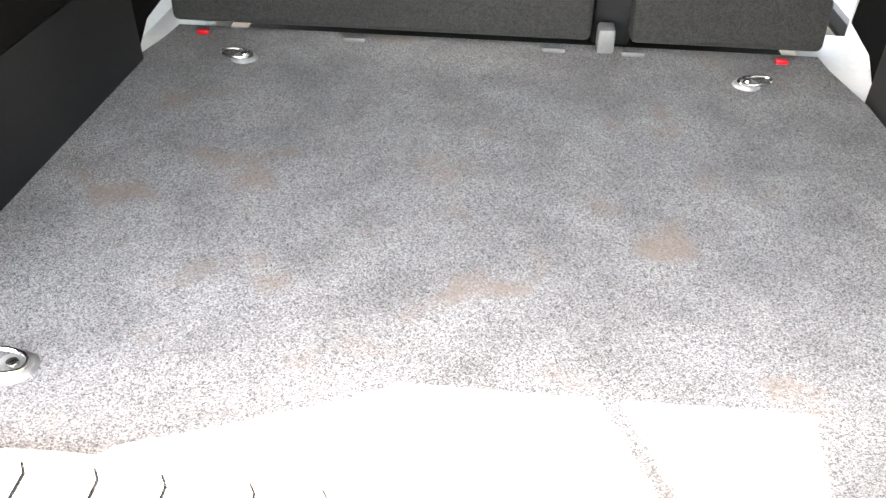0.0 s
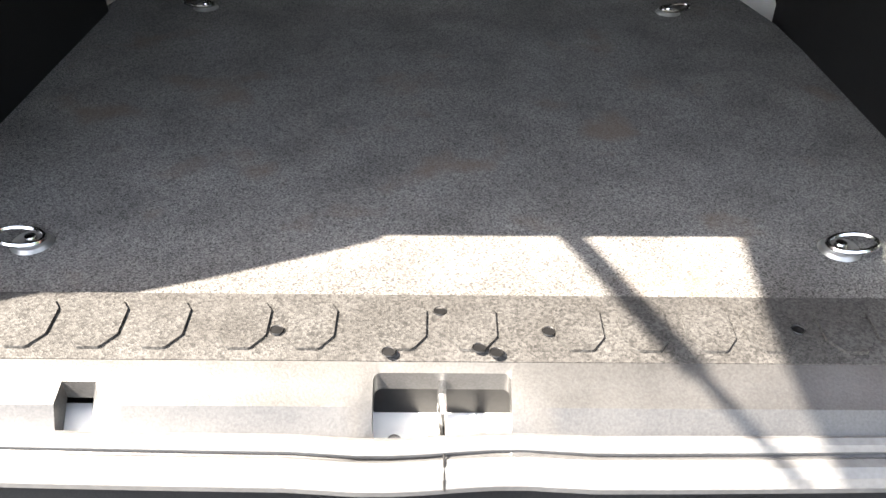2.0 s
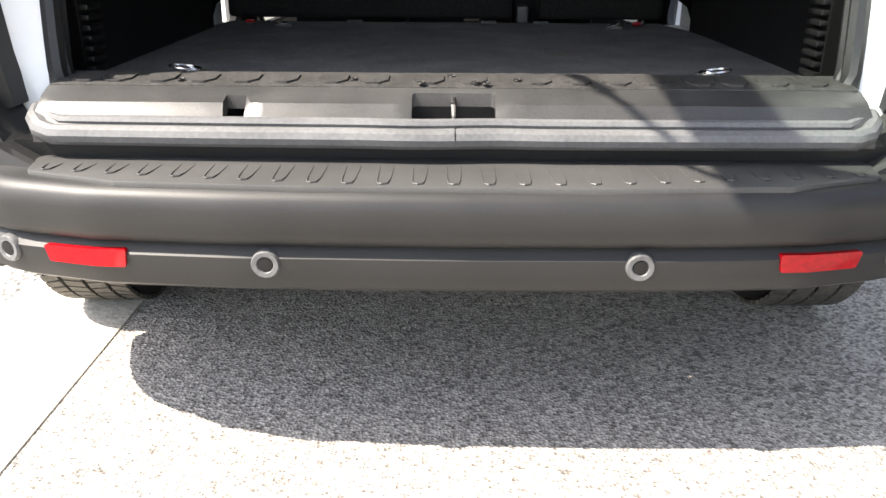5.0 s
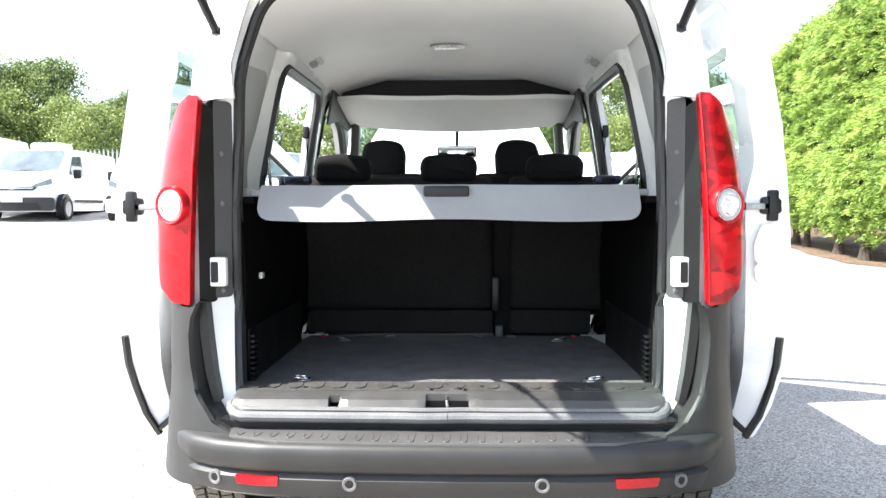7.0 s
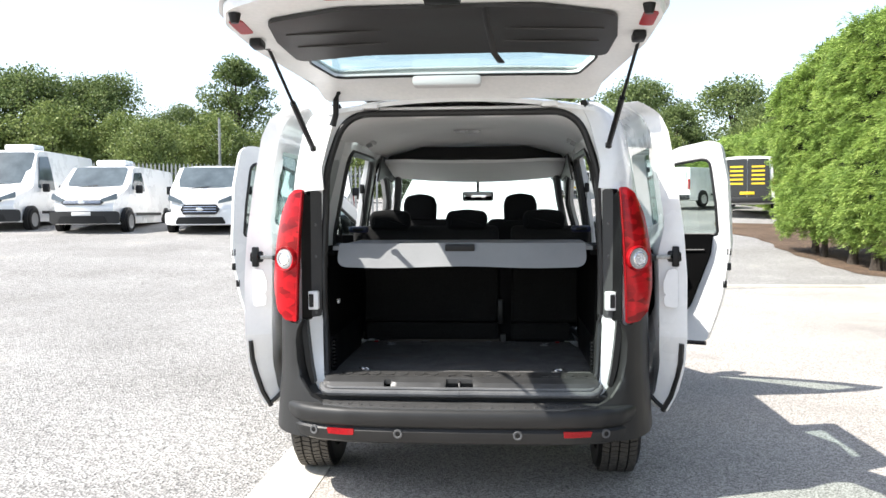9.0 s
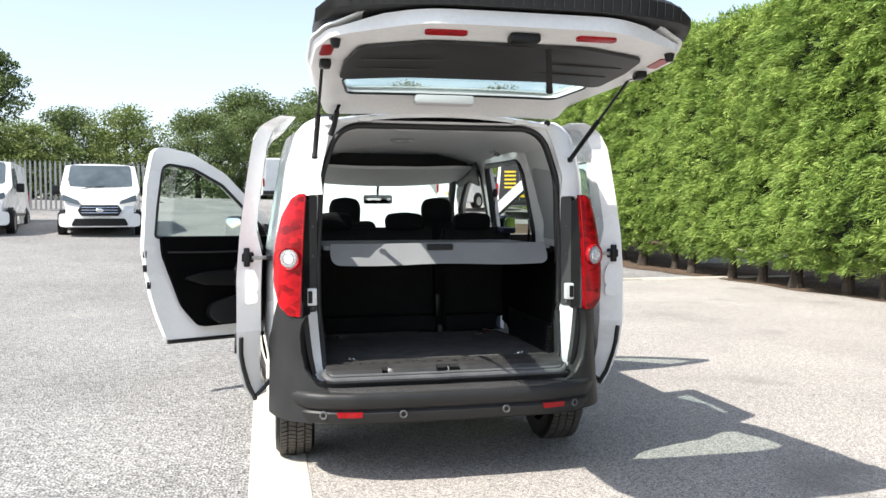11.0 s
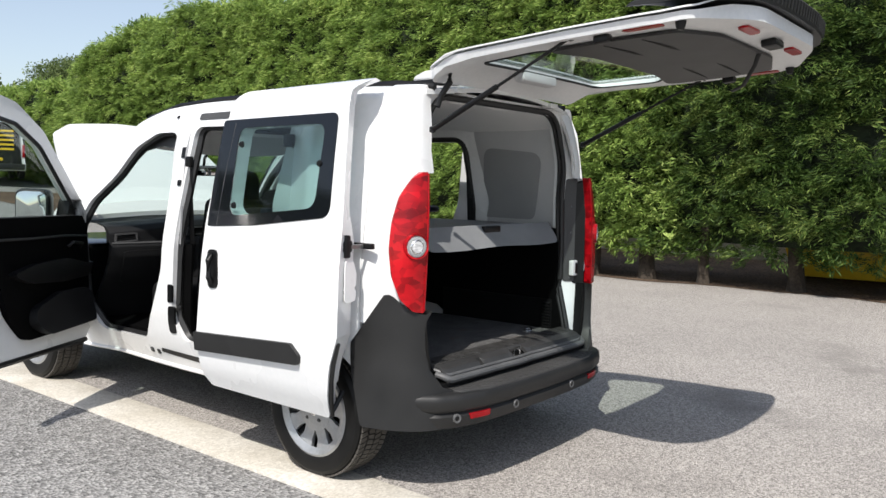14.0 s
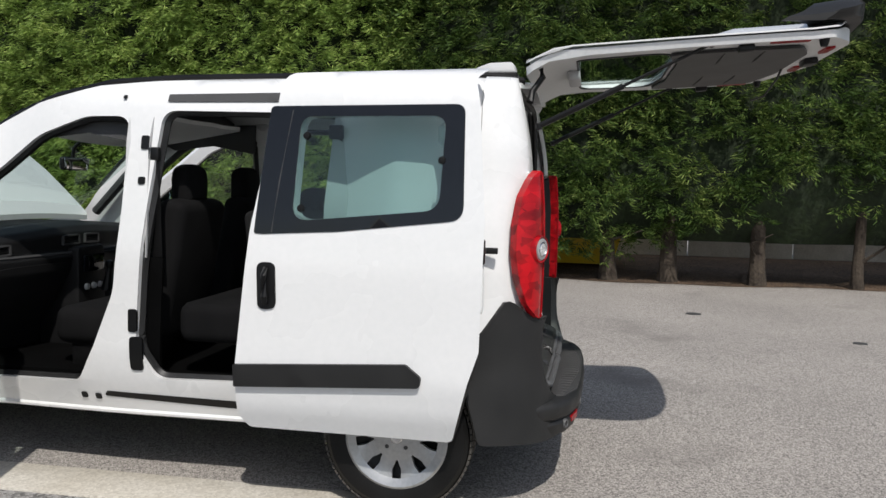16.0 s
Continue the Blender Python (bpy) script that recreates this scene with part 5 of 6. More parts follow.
part("sill_seal", tube(seal_path(0.098, 0.507, 0.010, 0.575), 0.0150, 10), "grey_seal", van, "dusty grey rubber seal along the sill")
part("sill_seal", tube(seal_path(0.116, 0.5235, 0.009, 0.568), 0.0085, 8), "grey_seal", van)
part("seal_joint", tube([(0.002, 0.099, 0.5215), (0.002, 0.088, 0.5225), (0.002, 0.076, 0.516), (0.002, 0.073, 0.506)], 0.0012, 5), "rubber", van)
part("sill_gap", box(-0.64, 0.64, 0.112, 0.16, 0.40, 0.495), "black", van)
for x, y in ((-0.434, 1.114), (0.418, 1.114), (-0.446, 0.361), (0.436, 0.361)):
    ring = part("tie_down", lathe([(0, 0.005), (0.012, 0.005), (0.020, 0.004), (0.023, 0.0)], Matrix.Translation((x, y, 0.5535)), 24), "zinc", floor_c, "steel lashing ring")
    part("stud", lathe([(0, 0.011), (0.006, 0.010), (0.008, 0.004)], Matrix.Translation((x, y, 0.5535)), 12), "chrome", ring)
    g = -1 if x < 0 else 1
    part("loop", tube([(x + 0.026 * math.cos(t) + g * 0.012, y + 0.017 * math.sin(t), 0.5625 + 0.003 * math.cos(t) * g) for t in np.linspace(0, 2 * math.pi, 16)[:-1]], 0.0028, 6, True), "chrome", ring)
for s in (-1, 1):
    part("boot_side_lining", sheet(rpoly([(0.20, 0.53), (0.285, 0.78), (0.29, 1.10, 0.03), (1.25, 1.12), (1.25, 0.618), (1.14, 0.606), (1.09, 0.575), (1.065, 0.53)]), lambda u, v, d: (s * (0.606 + 0.03 * max(0, (v - 0.55)) - 0.01 * math.sin(max(0, v - 0.7) * 8) + d), u, v), 0.02, step=0.06), "trim", van, "black moulded boot side lining")
    for k in range(9):
        part("vent_slat", box(-0.008, 0.008, -0.035, 0.02, -0.0045, 0.0045, 0.002), "black", van).location = (s * 0.600, 0.35, 0.565 + 0.0165 * k)
    part("wheel_arch_white", sheet(rpoly([(1.04, 0.52), (1.04, 0.76), (1.40, 0.76), (1.40, 0.52)]), lambda u, v, d: (s * (0.665 + d), u, v), 0.01, step=0.1), "inner_paint", van, "bare white body panel")
    part("corner_floor", box(-0.09, 0.09, 1.05, 1.40, 0.50, 0.535), "inner_paint", van).location = (s * 0.64, 0, 0)
    # upper side trims; a thin panel's darker grey paints in a recess's shading
    part("quarter_trim", sheet(rpoly([(0.30, 1.10), (0.295, 1.55, 0.05), (0.33, 1.70, 0.05), (1.01, 1.70, 0.05), (1.03, 1.10)]), lambda u, v, d: (s * (quarter_x(u, v) + d), u, v), 0.012, step=0.07), "grey_trim", van, "light grey upper side lining")
    part("quarter_shade", sheet(rpoly([(0.50, 1.16, 0.05), (0.42, 1.54, 0.08), (0.85, 1.58, 0.08), (0.92, 1.16, 0.05)]), lambda u, v, d: (s * (quarter_x(u, v) - 0.004 + d), u, v), 0.008, step=0.07), "mid_grey", van, "panel on the side lining, darker grey for the shading of a recess")
    part("pillar_trim", sheet([(0.0, 1.835), (1.0, 1.83), (1.0, 1.95), (0.0, 1.94)], lambda u, v, d: (s * (float(np.interp(u, [0, 0.35, 0.6, 0.75, 0.88, 1.0], [0.735, 0.715, 0.69, 0.665, 0.635, 0.60])) + 0.035 * ((v - 1.89) / 0.06) ** 2 + d), v, float(np.interp(u, [0, 0.35, 0.6, 0.75, 0.88, 1.0], [1.0, 1.30, 1.50, 1.59, 1.64, 1.675])) + 0.5 * d), 0.01, step=0.03), "grey_trim", van, "light grey curved pillar trim", smooth=60)
    part("side_pillar_inner", sheet(rpoly([(1.80, 0.46), (1.78, 1.0), (1.93, 1.0), (2.02, 0.46)]), lambda u, v, d: (s * (side_x(u, v) - 0.075 + d), u, v), 0.012, step=0.1), "trim", van)
    # lining edge over the door, its shade given by a dark grey colour
    part("shaded_roof_trim", sheet(rpoly([(1.94, 1.50, 0.02), (1.92, 1.67), (2.28, 1.66), (2.52, 1.56), (2.44, 1.515, 0.02), (2.2, 1.545, 0.05)]), lambda u, v, d: (s * (side_x(u, v) - 0.085 + d), u, v), 0.012, step=0.08), "dark_grey", van, "trim above the front door, coloured dark grey to stand for shade")
    hook = part("belt_guide", box(-0.03, 0.03, -0.04, 0.04, -0.014, 0.012, 0.01), "grey_trim", van, "grey plastic belt guide")
    hook.matrix_world = Matrix.Translation((s * 0.600, 1.325, 1.712)) @ pose(0, 0, 0, 0, 24 * s, 0)
    part("guide_clip", box(-0.014, 0.018, -0.024, 0.024, -0.034, -0.012, 0.006), "mid_grey", hook).matrix_world = hook.matrix_world.copy()
    part("grab_handle", tube([(s * 0.57, 1.27, 1.735), (s * 0.565, 1.28, 1.708), (s * 0.565, 1.37, 1.708), (s * 0.57, 1.38, 1.735)], 0.012, 8), "grey_trim", van)
    belt = part("seat_belt", sheet([(0.0, 0.0), (0.045, 0.0), (0.045, 0.5), (0.0, 0.5)], lambda u, v, d: (s * (0.72 - 0.08 * (0.5 - v) + d), 0.98 - 0.12 * (0.5 - v) + u, 1.06 + v), 0.002, step=0.1), "black", van, "black seat belt")
    part("belt_anchor", box(-0.015, 0.015, -0.03, 0.03, -0.03, 0.03, 0.008), "black", belt).location = (s * 0.72, 1.0, 1.55)
    belt = part("seat_belt", sheet([(0.0, 0.0), (0.045, 0.0), (0.045, 0.45), (0.0, 0.45)], lambda u, v, d: (s * (0.72 - 0.05 * (0.45 - v) + d), 1.80 + u, 1.0 + v), 0.002, step=0.1), "black", van, "black seat belt")
    part("belt_anchor", box(-0.015, 0.015, -0.025, 0.025, -0.03, 0.03, 0.008), "black", belt).location = (s * 0.72, 1.82, 1.45)
# ledges added beside the shelf to keep stray sun out of the boot
for s in (-1, 1):
    part("sun_block_ledge", block(rpoly([(s * 0.585, 0.31), (s * 0.66, 0.31), (s * 0.74, 0.6), (s * 0.80, 0.9), (s * 0.87, 1.0), (s * 0.87, 1.26), (s * 0.585, 1.26)]), "z", 1.10, 1.122, 0.006), "trim", van, "black shelf support ledge, added and widened to block sun")
part("courtesy_lamp", box(-0.005, 0.005, -0.02, 0.02, -0.01, 0.01, 0.002), "clear", van).location = (-0.602, 0.46, 0.872)

# parcel shelf
shelf = part("parcel_shelf", sheet(rpoly([(-0.60, 0.33), (0.60, 0.33), (0.62, 1.175, 0.02), (-0.62, 1.175, 0.02)]), lambda u, v, d: (u, v, 1.142 - d), 0.018, step=0.1), "shelf", van, "grey fabric parcel shelf with a hanging flap")
part("flap", sheet(rpoly([(-0.568, 1.156, 0.01), (0.568, 1.156, 0.01), (0.568, 1.05, 0.05), (-0.568, 1.05, 0.05)]), lambda u, v, d: (u, 0.248 + (v - 1.05) * 0.75 + d, v + 0.004 * math.cos(u * 9) * (1 if v < 1.09 else 0.3)), 0.012, step=0.04), "shelf", shelf)
part("shelf_handle", box(-0.068, 0.068, -0.014, 0.014, -0.017, 0.017, 0.007), "black", shelf).location = (-0.005, 0.309, 1.136)

# rear bench
def cushion(x0, x1, y0, y1, z0, z1, b=0.03):
    return box(x0, x1, y0, y1, z0, z1, b, seg=3)


bench = new("rear_bench")
bench.parent = van
for x0, x1 in ((-0.69, 0.165), (0.235, 0.69)):
    lean = Matrix.Translation((0, 1.245, 0.575)) @ pose(0, 0, 0, -6, 0, 0)
    bm = cushion(x0, x1, 0.0, 0.12, 0.09, 0.65)
    bm.transform(lean)
    part("seat_back", bm, "fabric", bench, "dark grey fabric seat back")
    bm = cushion(max(x0, -0.605), min(x1, 0.57), -0.012, 0.14, -0.01, 0.085, 0.012)
    bm.transform(lean)
    part("seat_base", bm, "fabric", bench)
    part("cushion", cushion(x0, x1, 1.36, 1.74, 0.62, 0.80, 0.05), "seat", bench)
# added block that stops light showing between the seat backs
part("gap_blocker", box(0.17, 0.24, 1.28, 1.34, 0.54, 1.12, 0.01), "seat", bench)
br = part("hinge_bracket", box(0.175, 0.205, 1.205, 1.25, 0.555, 0.60, 0.006), "dark_grey", bench, "grey metal hinge bracket")
part("hinge_cover", box(0.16, 0.19, 1.21, 1.24, 0.66, 0.80, 0.006), "black", bench)
for x, red in ((-0.54, 1), (-0.259, 0), (0.10, 0), (0.24, 0), (0.497, 1)):
    part("floor_clip", box(-0.011 if red else -0.02, 0.011 if red else 0.02, -0.006, 0.006, -0.004, 0.004, 0.002), "reflector" if red else "dark_grey", bench).location = (x, 1.212, 0.557)


def headrest(x, y, z, w, h, parent):
    hr = part("head_restraint", block(rpoly([(-w * 0.47, -h / 2, 0.03), (w * 0.47, -h / 2, 0.03), (w * 0.5, h * 0.12, 0.06), (w * 0.42, h * 0.42, 0.09), (0.0, h * 0.53, 0.3), (-w * 0.42, h * 0.42, 0.09), (-w * 0.5, h * 0.12, 0.06)]), "y", -0.05, 0.05, 0.03, 4), "seat", parent, "black cloth head restraint", smooth=60)
    hr.location = (x, y, z)
    return hr


for x in (-0.47, -0.02, 0.425):
    headrest(x, 1.33, 1.255, 0.245, 0.115, bench)
for s in (-1, 1):
    catch = part("seat_catch", box(-0.055, 0.055, -0.03, 0.03, -0.018, 0.018, 0.012), "seat_blue", bench, "dark blue plastic seat catch")
    catch.location = (s * 0.635 - 0.005, 1.225, 1.20)
    part("catch_button", box(-0.03, 0.03, -0.034, -0.026, -0.008, 0.010, 0.004), "black", catch)
for x in (-0.33, 0.285):
    seat = new("front_seat")
    seat.parent = van
    bm = box(-0.23, 0.23, -0.07, 0.07, 0.0, 0.66, 0.05, seg=4)
    bm.transform(Matrix.Translation((x * 1.1, 1.93, 0.60)) @ pose(0, 0, 0, 10, 0, 0))
    part("backrest", bm, "seat", seat, "black cloth seat back")
    part("cushion", box(x * 1.1 - 0.24, x * 1.1 + 0.24, 1.92, 2.42, 0.56, 0.74, 0.06, seg=4), "seat", seat)
    part("seat_frame", box(x * 1.1 - 0.2, x * 1.1 + 0.2, 2.0, 2.35, 0.44, 0.58, 0.02), "black", seat)
    headrest(x * 1.05, 1.85, 1.32, 0.215, 0.19, seat)
    for g in (-0.06, 0.06):
        part("post", tube([(x * 1.05 + g, 1.85, 1.20), (x * 1.05 + g, 1.86, 1.32)], 0.006, 8), "chrome", seat)

# dashboard
DASH = [(2.86, 0.46), (2.80, 0.60), (2.70, 0.74), (2.64, 0.86), (2.63, 0.93), (2.66, 0.955), (2.66, 1.03), (2.69, 1.065), (2.78, 1.085), (3.12, 1.085)]


def dash_at(k, x, d=0.0):
    """A point of the dashboard's curved face: k runs from the footwell to the windscreen."""
    y, z = float(np.interp(k, range(len(DASH)), [p[0] for p in DASH])), float(np.interp(k, range(len(DASH)), [p[1] for p in DASH]))
    bow = 0.10 * (x / 0.72) ** 2
    return (x, y + bow - d, z + 0.02 * math.cos(x * 4) * (1 if k > 5 else 0))


dash = part("dashboard", sheet([(-0.67, 0.0), (0.67, 0.0), (0.67, 9.0), (-0.67, 9.0)], lambda u, v, d: dash_at(v, u, -d), 0.03, step=0.18), "dash", van, "black plastic dashboard", smooth=60)
for x in (-0.57, -0.10, 0.08, 0.57):
    vent = part("air_vent", sheet(rpoly([(x - 0.07, 5.15, 0.15), (x + 0.07, 5.15, 0.15), (x + 0.065, 5.9, 0.15), (x - 0.065, 5.9, 0.15)]), lambda u, v, d: dash_at(v, u, 0.012 - d), 0.02, (rpoly([(x - 0.06, 5.28), (x + 0.06, 5.28), (x + 0.056, 5.78), (x - 0.056, 5.78)]),), 0.05), "dark_grey", dash, "grey-framed air vent")
    for v in (5.4, 5.55, 5.7):
        part("vent_slat", tube([dash_at(v, x - 0.06, 0.004), dash_at(v, x + 0.06, 0.004)], 0.003, 5), "black", vent)
part("glovebox_lid", sheet(rpoly([(-0.58, 1.6, 0.2), (-0.16, 1.6, 0.2), (-0.14, 3.6, 0.2), (-0.60, 3.6, 0.2)]), lambda u, v, d: dash_at(v, u, 0.008 - d), 0.012, step=0.12), "dash", dash)
part("dash_ledge", tube([dash_at(4.6, x, 0.004) for x in np.linspace(-0.66, 0.66, 24)], 0.010, 6), "dark_grey", dash)
console = part("centre_console", block(rpoly([(-0.13, 0.44), (0.13, 0.44), (0.12, 0.98, 0.03), (-0.12, 0.98, 0.03)]), "y", 2.60, 2.84, 0.02), "dash", van, "black centre console")
part("radio", box(-0.09, 0.09, 2.585, 2.61, 0.84, 0.93, 0.006), "piano", console)
for x in (-0.06, 0.0, 0.06):
    part("knob", lathe([(0, 0.016), (0.015, 0.014), (0.018, 0)], Matrix.Translation((x, 2.60, 0.76)) @ pose(0, 0, 0, 90, 0, 0), 14), "grey_trim", console)
gear = part("gear_lever", tube([(0.0, 2.52, 0.74), (0.0, 2.50, 0.86)], [0.03, 0.011], 10), "black", console)
part("gear_knob", lathe([(0, 0.03), (0.02, 0.02), (0.024, 0), (0.015, -0.02)], Matrix.Translation((0.0, 2.498, 0.875)), 14), "black", gear)
for s in (-1, 1):
    part("a_pillar_trim", tube([(s * 0.68, 3.02, 1.13), (s * 0.61, 2.74, 1.38), (s * 0.57, 2.5, 1.545), (s * 0.555, 2.36, 1.62)], 0.028, 8), "dark_grey", van, "grey pillar trim")
sw = part("steering_wheel", tube([(0.36 + 0.185 * math.cos(t), 2.42 + 0.06 * math.sin(t), 1.02 + 0.175 * math.sin(t)) for t in np.linspace(0, 2 * math.pi, 33)[:-1]], 0.016, 8, True), "black", van, "black steering wheel")
part("wheel_hub", box(0.27, 0.45, 2.40, 2.46, 0.97, 1.06, 0.02), "black", sw)
part("column", tube([(0.36, 2.44, 1.0), (0.36, 2.62, 0.9)], 0.04, 10), "black", sw)
rv = part("interior_mirror", box(-0.115, 0.115, -0.015, 0.015, -0.035, 0.035, 0.014, seg=3), "black", van, "interior rear-view mirror")
rv.location = (0.0, 2.70, 1.415)
part("mirror_face", box(-0.105, 0.105, -0.018, -0.0145, -0.028, 0.028, 0.001), "mirror", rv).location = (0, 0, 0)
part("mirror_stem", tube([(0, 2.71, 1.44), (0, 2.70, 1.50), (0, 2.66, 1.535)], 0.01, 8), "black", van)
part("roof_lamp", lathe([(0, -0.012), (0.05, -0.012), (0.062, 0.0)], Matrix.Translation((-0.02, 1.388, 1.775)) @ Matrix.Diagonal((1.3, 0.6, 1, 1)), 24), "clear", van, "small interior lamp")
for s in (-1, 1):
    part("lining_bulge", lathe([(0, -0.018), (0.06, -0.016), (0.09, -0.004), (0.1, 0.004)], Matrix.Translation((s * 0.16, 0.40, 1.758)) @ Matrix.Diagonal((1.3, 0.55, 1, 1)), 24), "lining", van)
# ---- hedge ----
def foliage(name, places, normals, size, mat, parent, rng, blades=4, narrow=0.32, droop=0.0, label="", spread=0.9):
    """Many small leaf blades at places, leaning out along normals."""
    n = len(places)
    base = np.repeat(np.asarray(places, float), blades, 0)
    nor = np.repeat(np.asarray(normals, float), blades, 0)
    d = nor + rng.normal(0, spread, (n * blades, 3))
    d[:, 2] -= droop
    d /= np.linalg.norm(d, axis=1)[:, None] + 1e-9
    side = np.cross(d, rng.normal(0, 1, (n * blades, 3)))
    side /= np.linalg.norm(side, axis=1)[:, None] + 1e-9
    ln = size * rng.uniform(0.6, 1.3, (n * blades, 1))
    w = ln * narrow
    base = base + rng.normal(0, size * 0.35, base.shape)
    v = np.stack([base - d * ln * 0.3, base + side * w + d * ln * 0.15, base + d * ln * 0.8, base - side * w + d * ln * 0.15], 1).reshape(-1, 3)
    me = bpy.data.meshes.new(name)
    k = n * blades
    me.vertices.add(len(v)), me.loops.add(4 * k), me.polygons.add(k)
    me.vertices.foreach_set("co", v.ravel().astype(np.float32))
    me.loops.foreach_set("vertex_index", np.arange(4 * k, dtype=np.int32))
    me.polygons.foreach_set("loop_start", np.arange(0, 4 * k, 4, dtype=np.int32))
    me.polygons.foreach_set("loop_total", np.full(k, 4, dtype=np.int32))
    me.update()
    me.materials.append(M[mat])
    ob = new(name, me)
    ob.parent = parent
    tagged(ob, label, kind="stuff")
    return ob


def bumps(y, z):
    return 0.10 * math.sin(y * 1.9 + 0.6 * math.sin(z * 1.3)) + 0.08 * math.sin(z * 2.3 + y * 0.7) + 0.03 * math.sin(y * 4.3 + z * 3.1) + 0.015 * math.sin(y * 9.1 - z * 5.0)


def hedge(label, x, y0, y1, h, count, seed, size, depth=2.2, low=0.45, rise=0.0, bend=0.0, leaf="hedge", ragged=False):
    rng = np.random.default_rng(seed)

    def face(y):
        t = min(1, max(0, (y - 12) / 8))
        return x - bend * t * t * (3 - 2 * t)

    def top_at(y):
        t = max(0, (y - y1 + 2.4) / 2.4)
        return h + 0.12 * math.sin(y * 1.1) + 0.08 * math.sin(y * 3.3) + rise * (y - y0) - (0.0 if ragged else 1.0) * t ** 2

    def low_at(y):
        return low + ground_z(x, y)
    root = thing("hedge", label, "hedge")
    ny, nz = int((y1 - y0) * 4), 14
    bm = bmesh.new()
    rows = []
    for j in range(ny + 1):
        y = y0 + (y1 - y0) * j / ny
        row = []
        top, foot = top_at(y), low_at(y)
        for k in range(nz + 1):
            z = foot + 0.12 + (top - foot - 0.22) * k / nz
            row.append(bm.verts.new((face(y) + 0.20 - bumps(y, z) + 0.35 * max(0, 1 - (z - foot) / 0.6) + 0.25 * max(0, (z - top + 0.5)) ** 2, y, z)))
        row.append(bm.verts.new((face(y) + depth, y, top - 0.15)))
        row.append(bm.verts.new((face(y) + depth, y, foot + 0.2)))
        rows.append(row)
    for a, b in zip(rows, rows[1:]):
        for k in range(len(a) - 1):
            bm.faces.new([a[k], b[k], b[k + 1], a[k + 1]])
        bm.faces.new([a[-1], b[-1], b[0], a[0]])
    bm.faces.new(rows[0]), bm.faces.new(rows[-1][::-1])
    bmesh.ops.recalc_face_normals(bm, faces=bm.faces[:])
    # solid dark core: painted shade seen through gaps between the sprays
    part("shade_core", bm, "hedge_core", root)
    # flat drooping sprays in small groups, each a fan of fine blades
    n, reps, per = count // 10, 8, 3
    m = n // per
    cy, cp = rng.uniform(y0, y1, m), rng.uniform(-0.05, 0.13, m) + 0.10 * (rng.uniform(0, 1, m) > 0.88)
    keep = (rng.uniform(0, 1, m) < np.interp(cy, [-2.5, 0.5], [0.42, 1.0])) if ragged else np.ones(m, bool)
    cy, cp, m = cy[keep], cp[keep] + 0.2 * rng.uniform(-1, 1, keep.sum()) * np.interp(cy[keep], [-2, 0.5], [1.0, 0.0]) * ragged, int(keep.sum())
    foot, tops = np.array([low_at(a) for a in cy]), np.array([top_at(a) for a in cy])
    cz = foot + (tops - foot) * rng.uniform(0.0, 1.0, m)
    lift = np.array([1.0 * min(1, max(0, (-0.9 - a) / 1.6)) for a in cy]) * ragged
    cz = np.where(cz < foot + lift, cz + lift * rng.uniform(0.6, 1.2, m), cz)
    dy, dz = rng.normal(0, 0.11, (m, per)), rng.normal(0, 0.04, (m, per))
    ys, zs = (cy[:, None] + dy).ravel(), (cz[:, None] + dz - 1.1 * dy * dy).ravel()
    n = m * per
    xs = np.array([face(a) - bumps(a, b) + 0.35 * max(0, 1 - (b - low_at(a)) / 0.6) for a, b in zip(ys, zs)]) - np.repeat(cp, per) + rng.uniform(-0.03, 0.12, n)
    along = np.stack([-np.ones(n), rng.normal(0, 0.75, n), rng.normal(-0.12, 0.28, n)], 1)
    along /= np.linalg.norm(along, axis=1)[:, None]
    lat = np.cross(along, np.stack([rng.normal(0, 0.25, n), rng.normal(0, 0.25, n), np.ones(n)], 1))
    lat /= np.linalg.norm(lat, axis=1)[:, None]
    t, q = rng.uniform(0, 1, (n, reps, 1)), rng.uniform(-1, 1, (n, reps, 1))
    reach = size * rng.uniform(1.2, 3.0, (n, 1, 1))
    pts = np.stack([xs, ys, zs], 1)[:, None] + along[:, None] * t * reach + lat[:, None] * q * reach * 0.6 * (1.1 - t) + rng.normal(0, size * 0.08, (n, reps, 3))
    pts[:, :, 2:] -= 0.45 * t * t * reach
    nor = along[:, None] * 1.0 + lat[:, None] * q * 0.9 + np.array([0, 0, -0.3]) * t
    foliage("foliage", pts.reshape(-1, 3), nor.reshape(-1, 3), size, leaf, root, rng, 6, 0.088, 0.0, spread=0.22)
    nt = int(count * 0.16)
    ys = rng.uniform(y0, y1, nt)
    xs = np.array([face(a) for a in ys]) + rng.uniform(0, depth, nt) * rng.uniform(0, 1, nt)
    zs = np.array([top_at(a) for a in ys]) + rng.normal(-0.06, 0.09, nt)
    foliage("top_growth", np.stack([xs, ys, zs], 1), np.tile([-0.3, 0, 1.0], (nt, 1)), size, leaf, root, rng, 4, 0.18, 0.0, spread=0.7)
    for e, sgn in ((y0, -1), (y1, 1)):
        ne = int(count * 0.03)
        xs, zs = face(e) + rng.uniform(-0.1, depth, ne), low_at(e) + (top_at(e) - low_at(e)) * rng.uniform(0, 1, ne)
        foliage("end_growth", np.stack([xs, e + sgn * rng.uniform(-0.1, 0.15, ne), zs], 1), np.tile([0, sgn, 0.3], (ne, 1)), size, leaf, root, rng, 4, 0.18, 0.1)
    y = y0 + 0.4
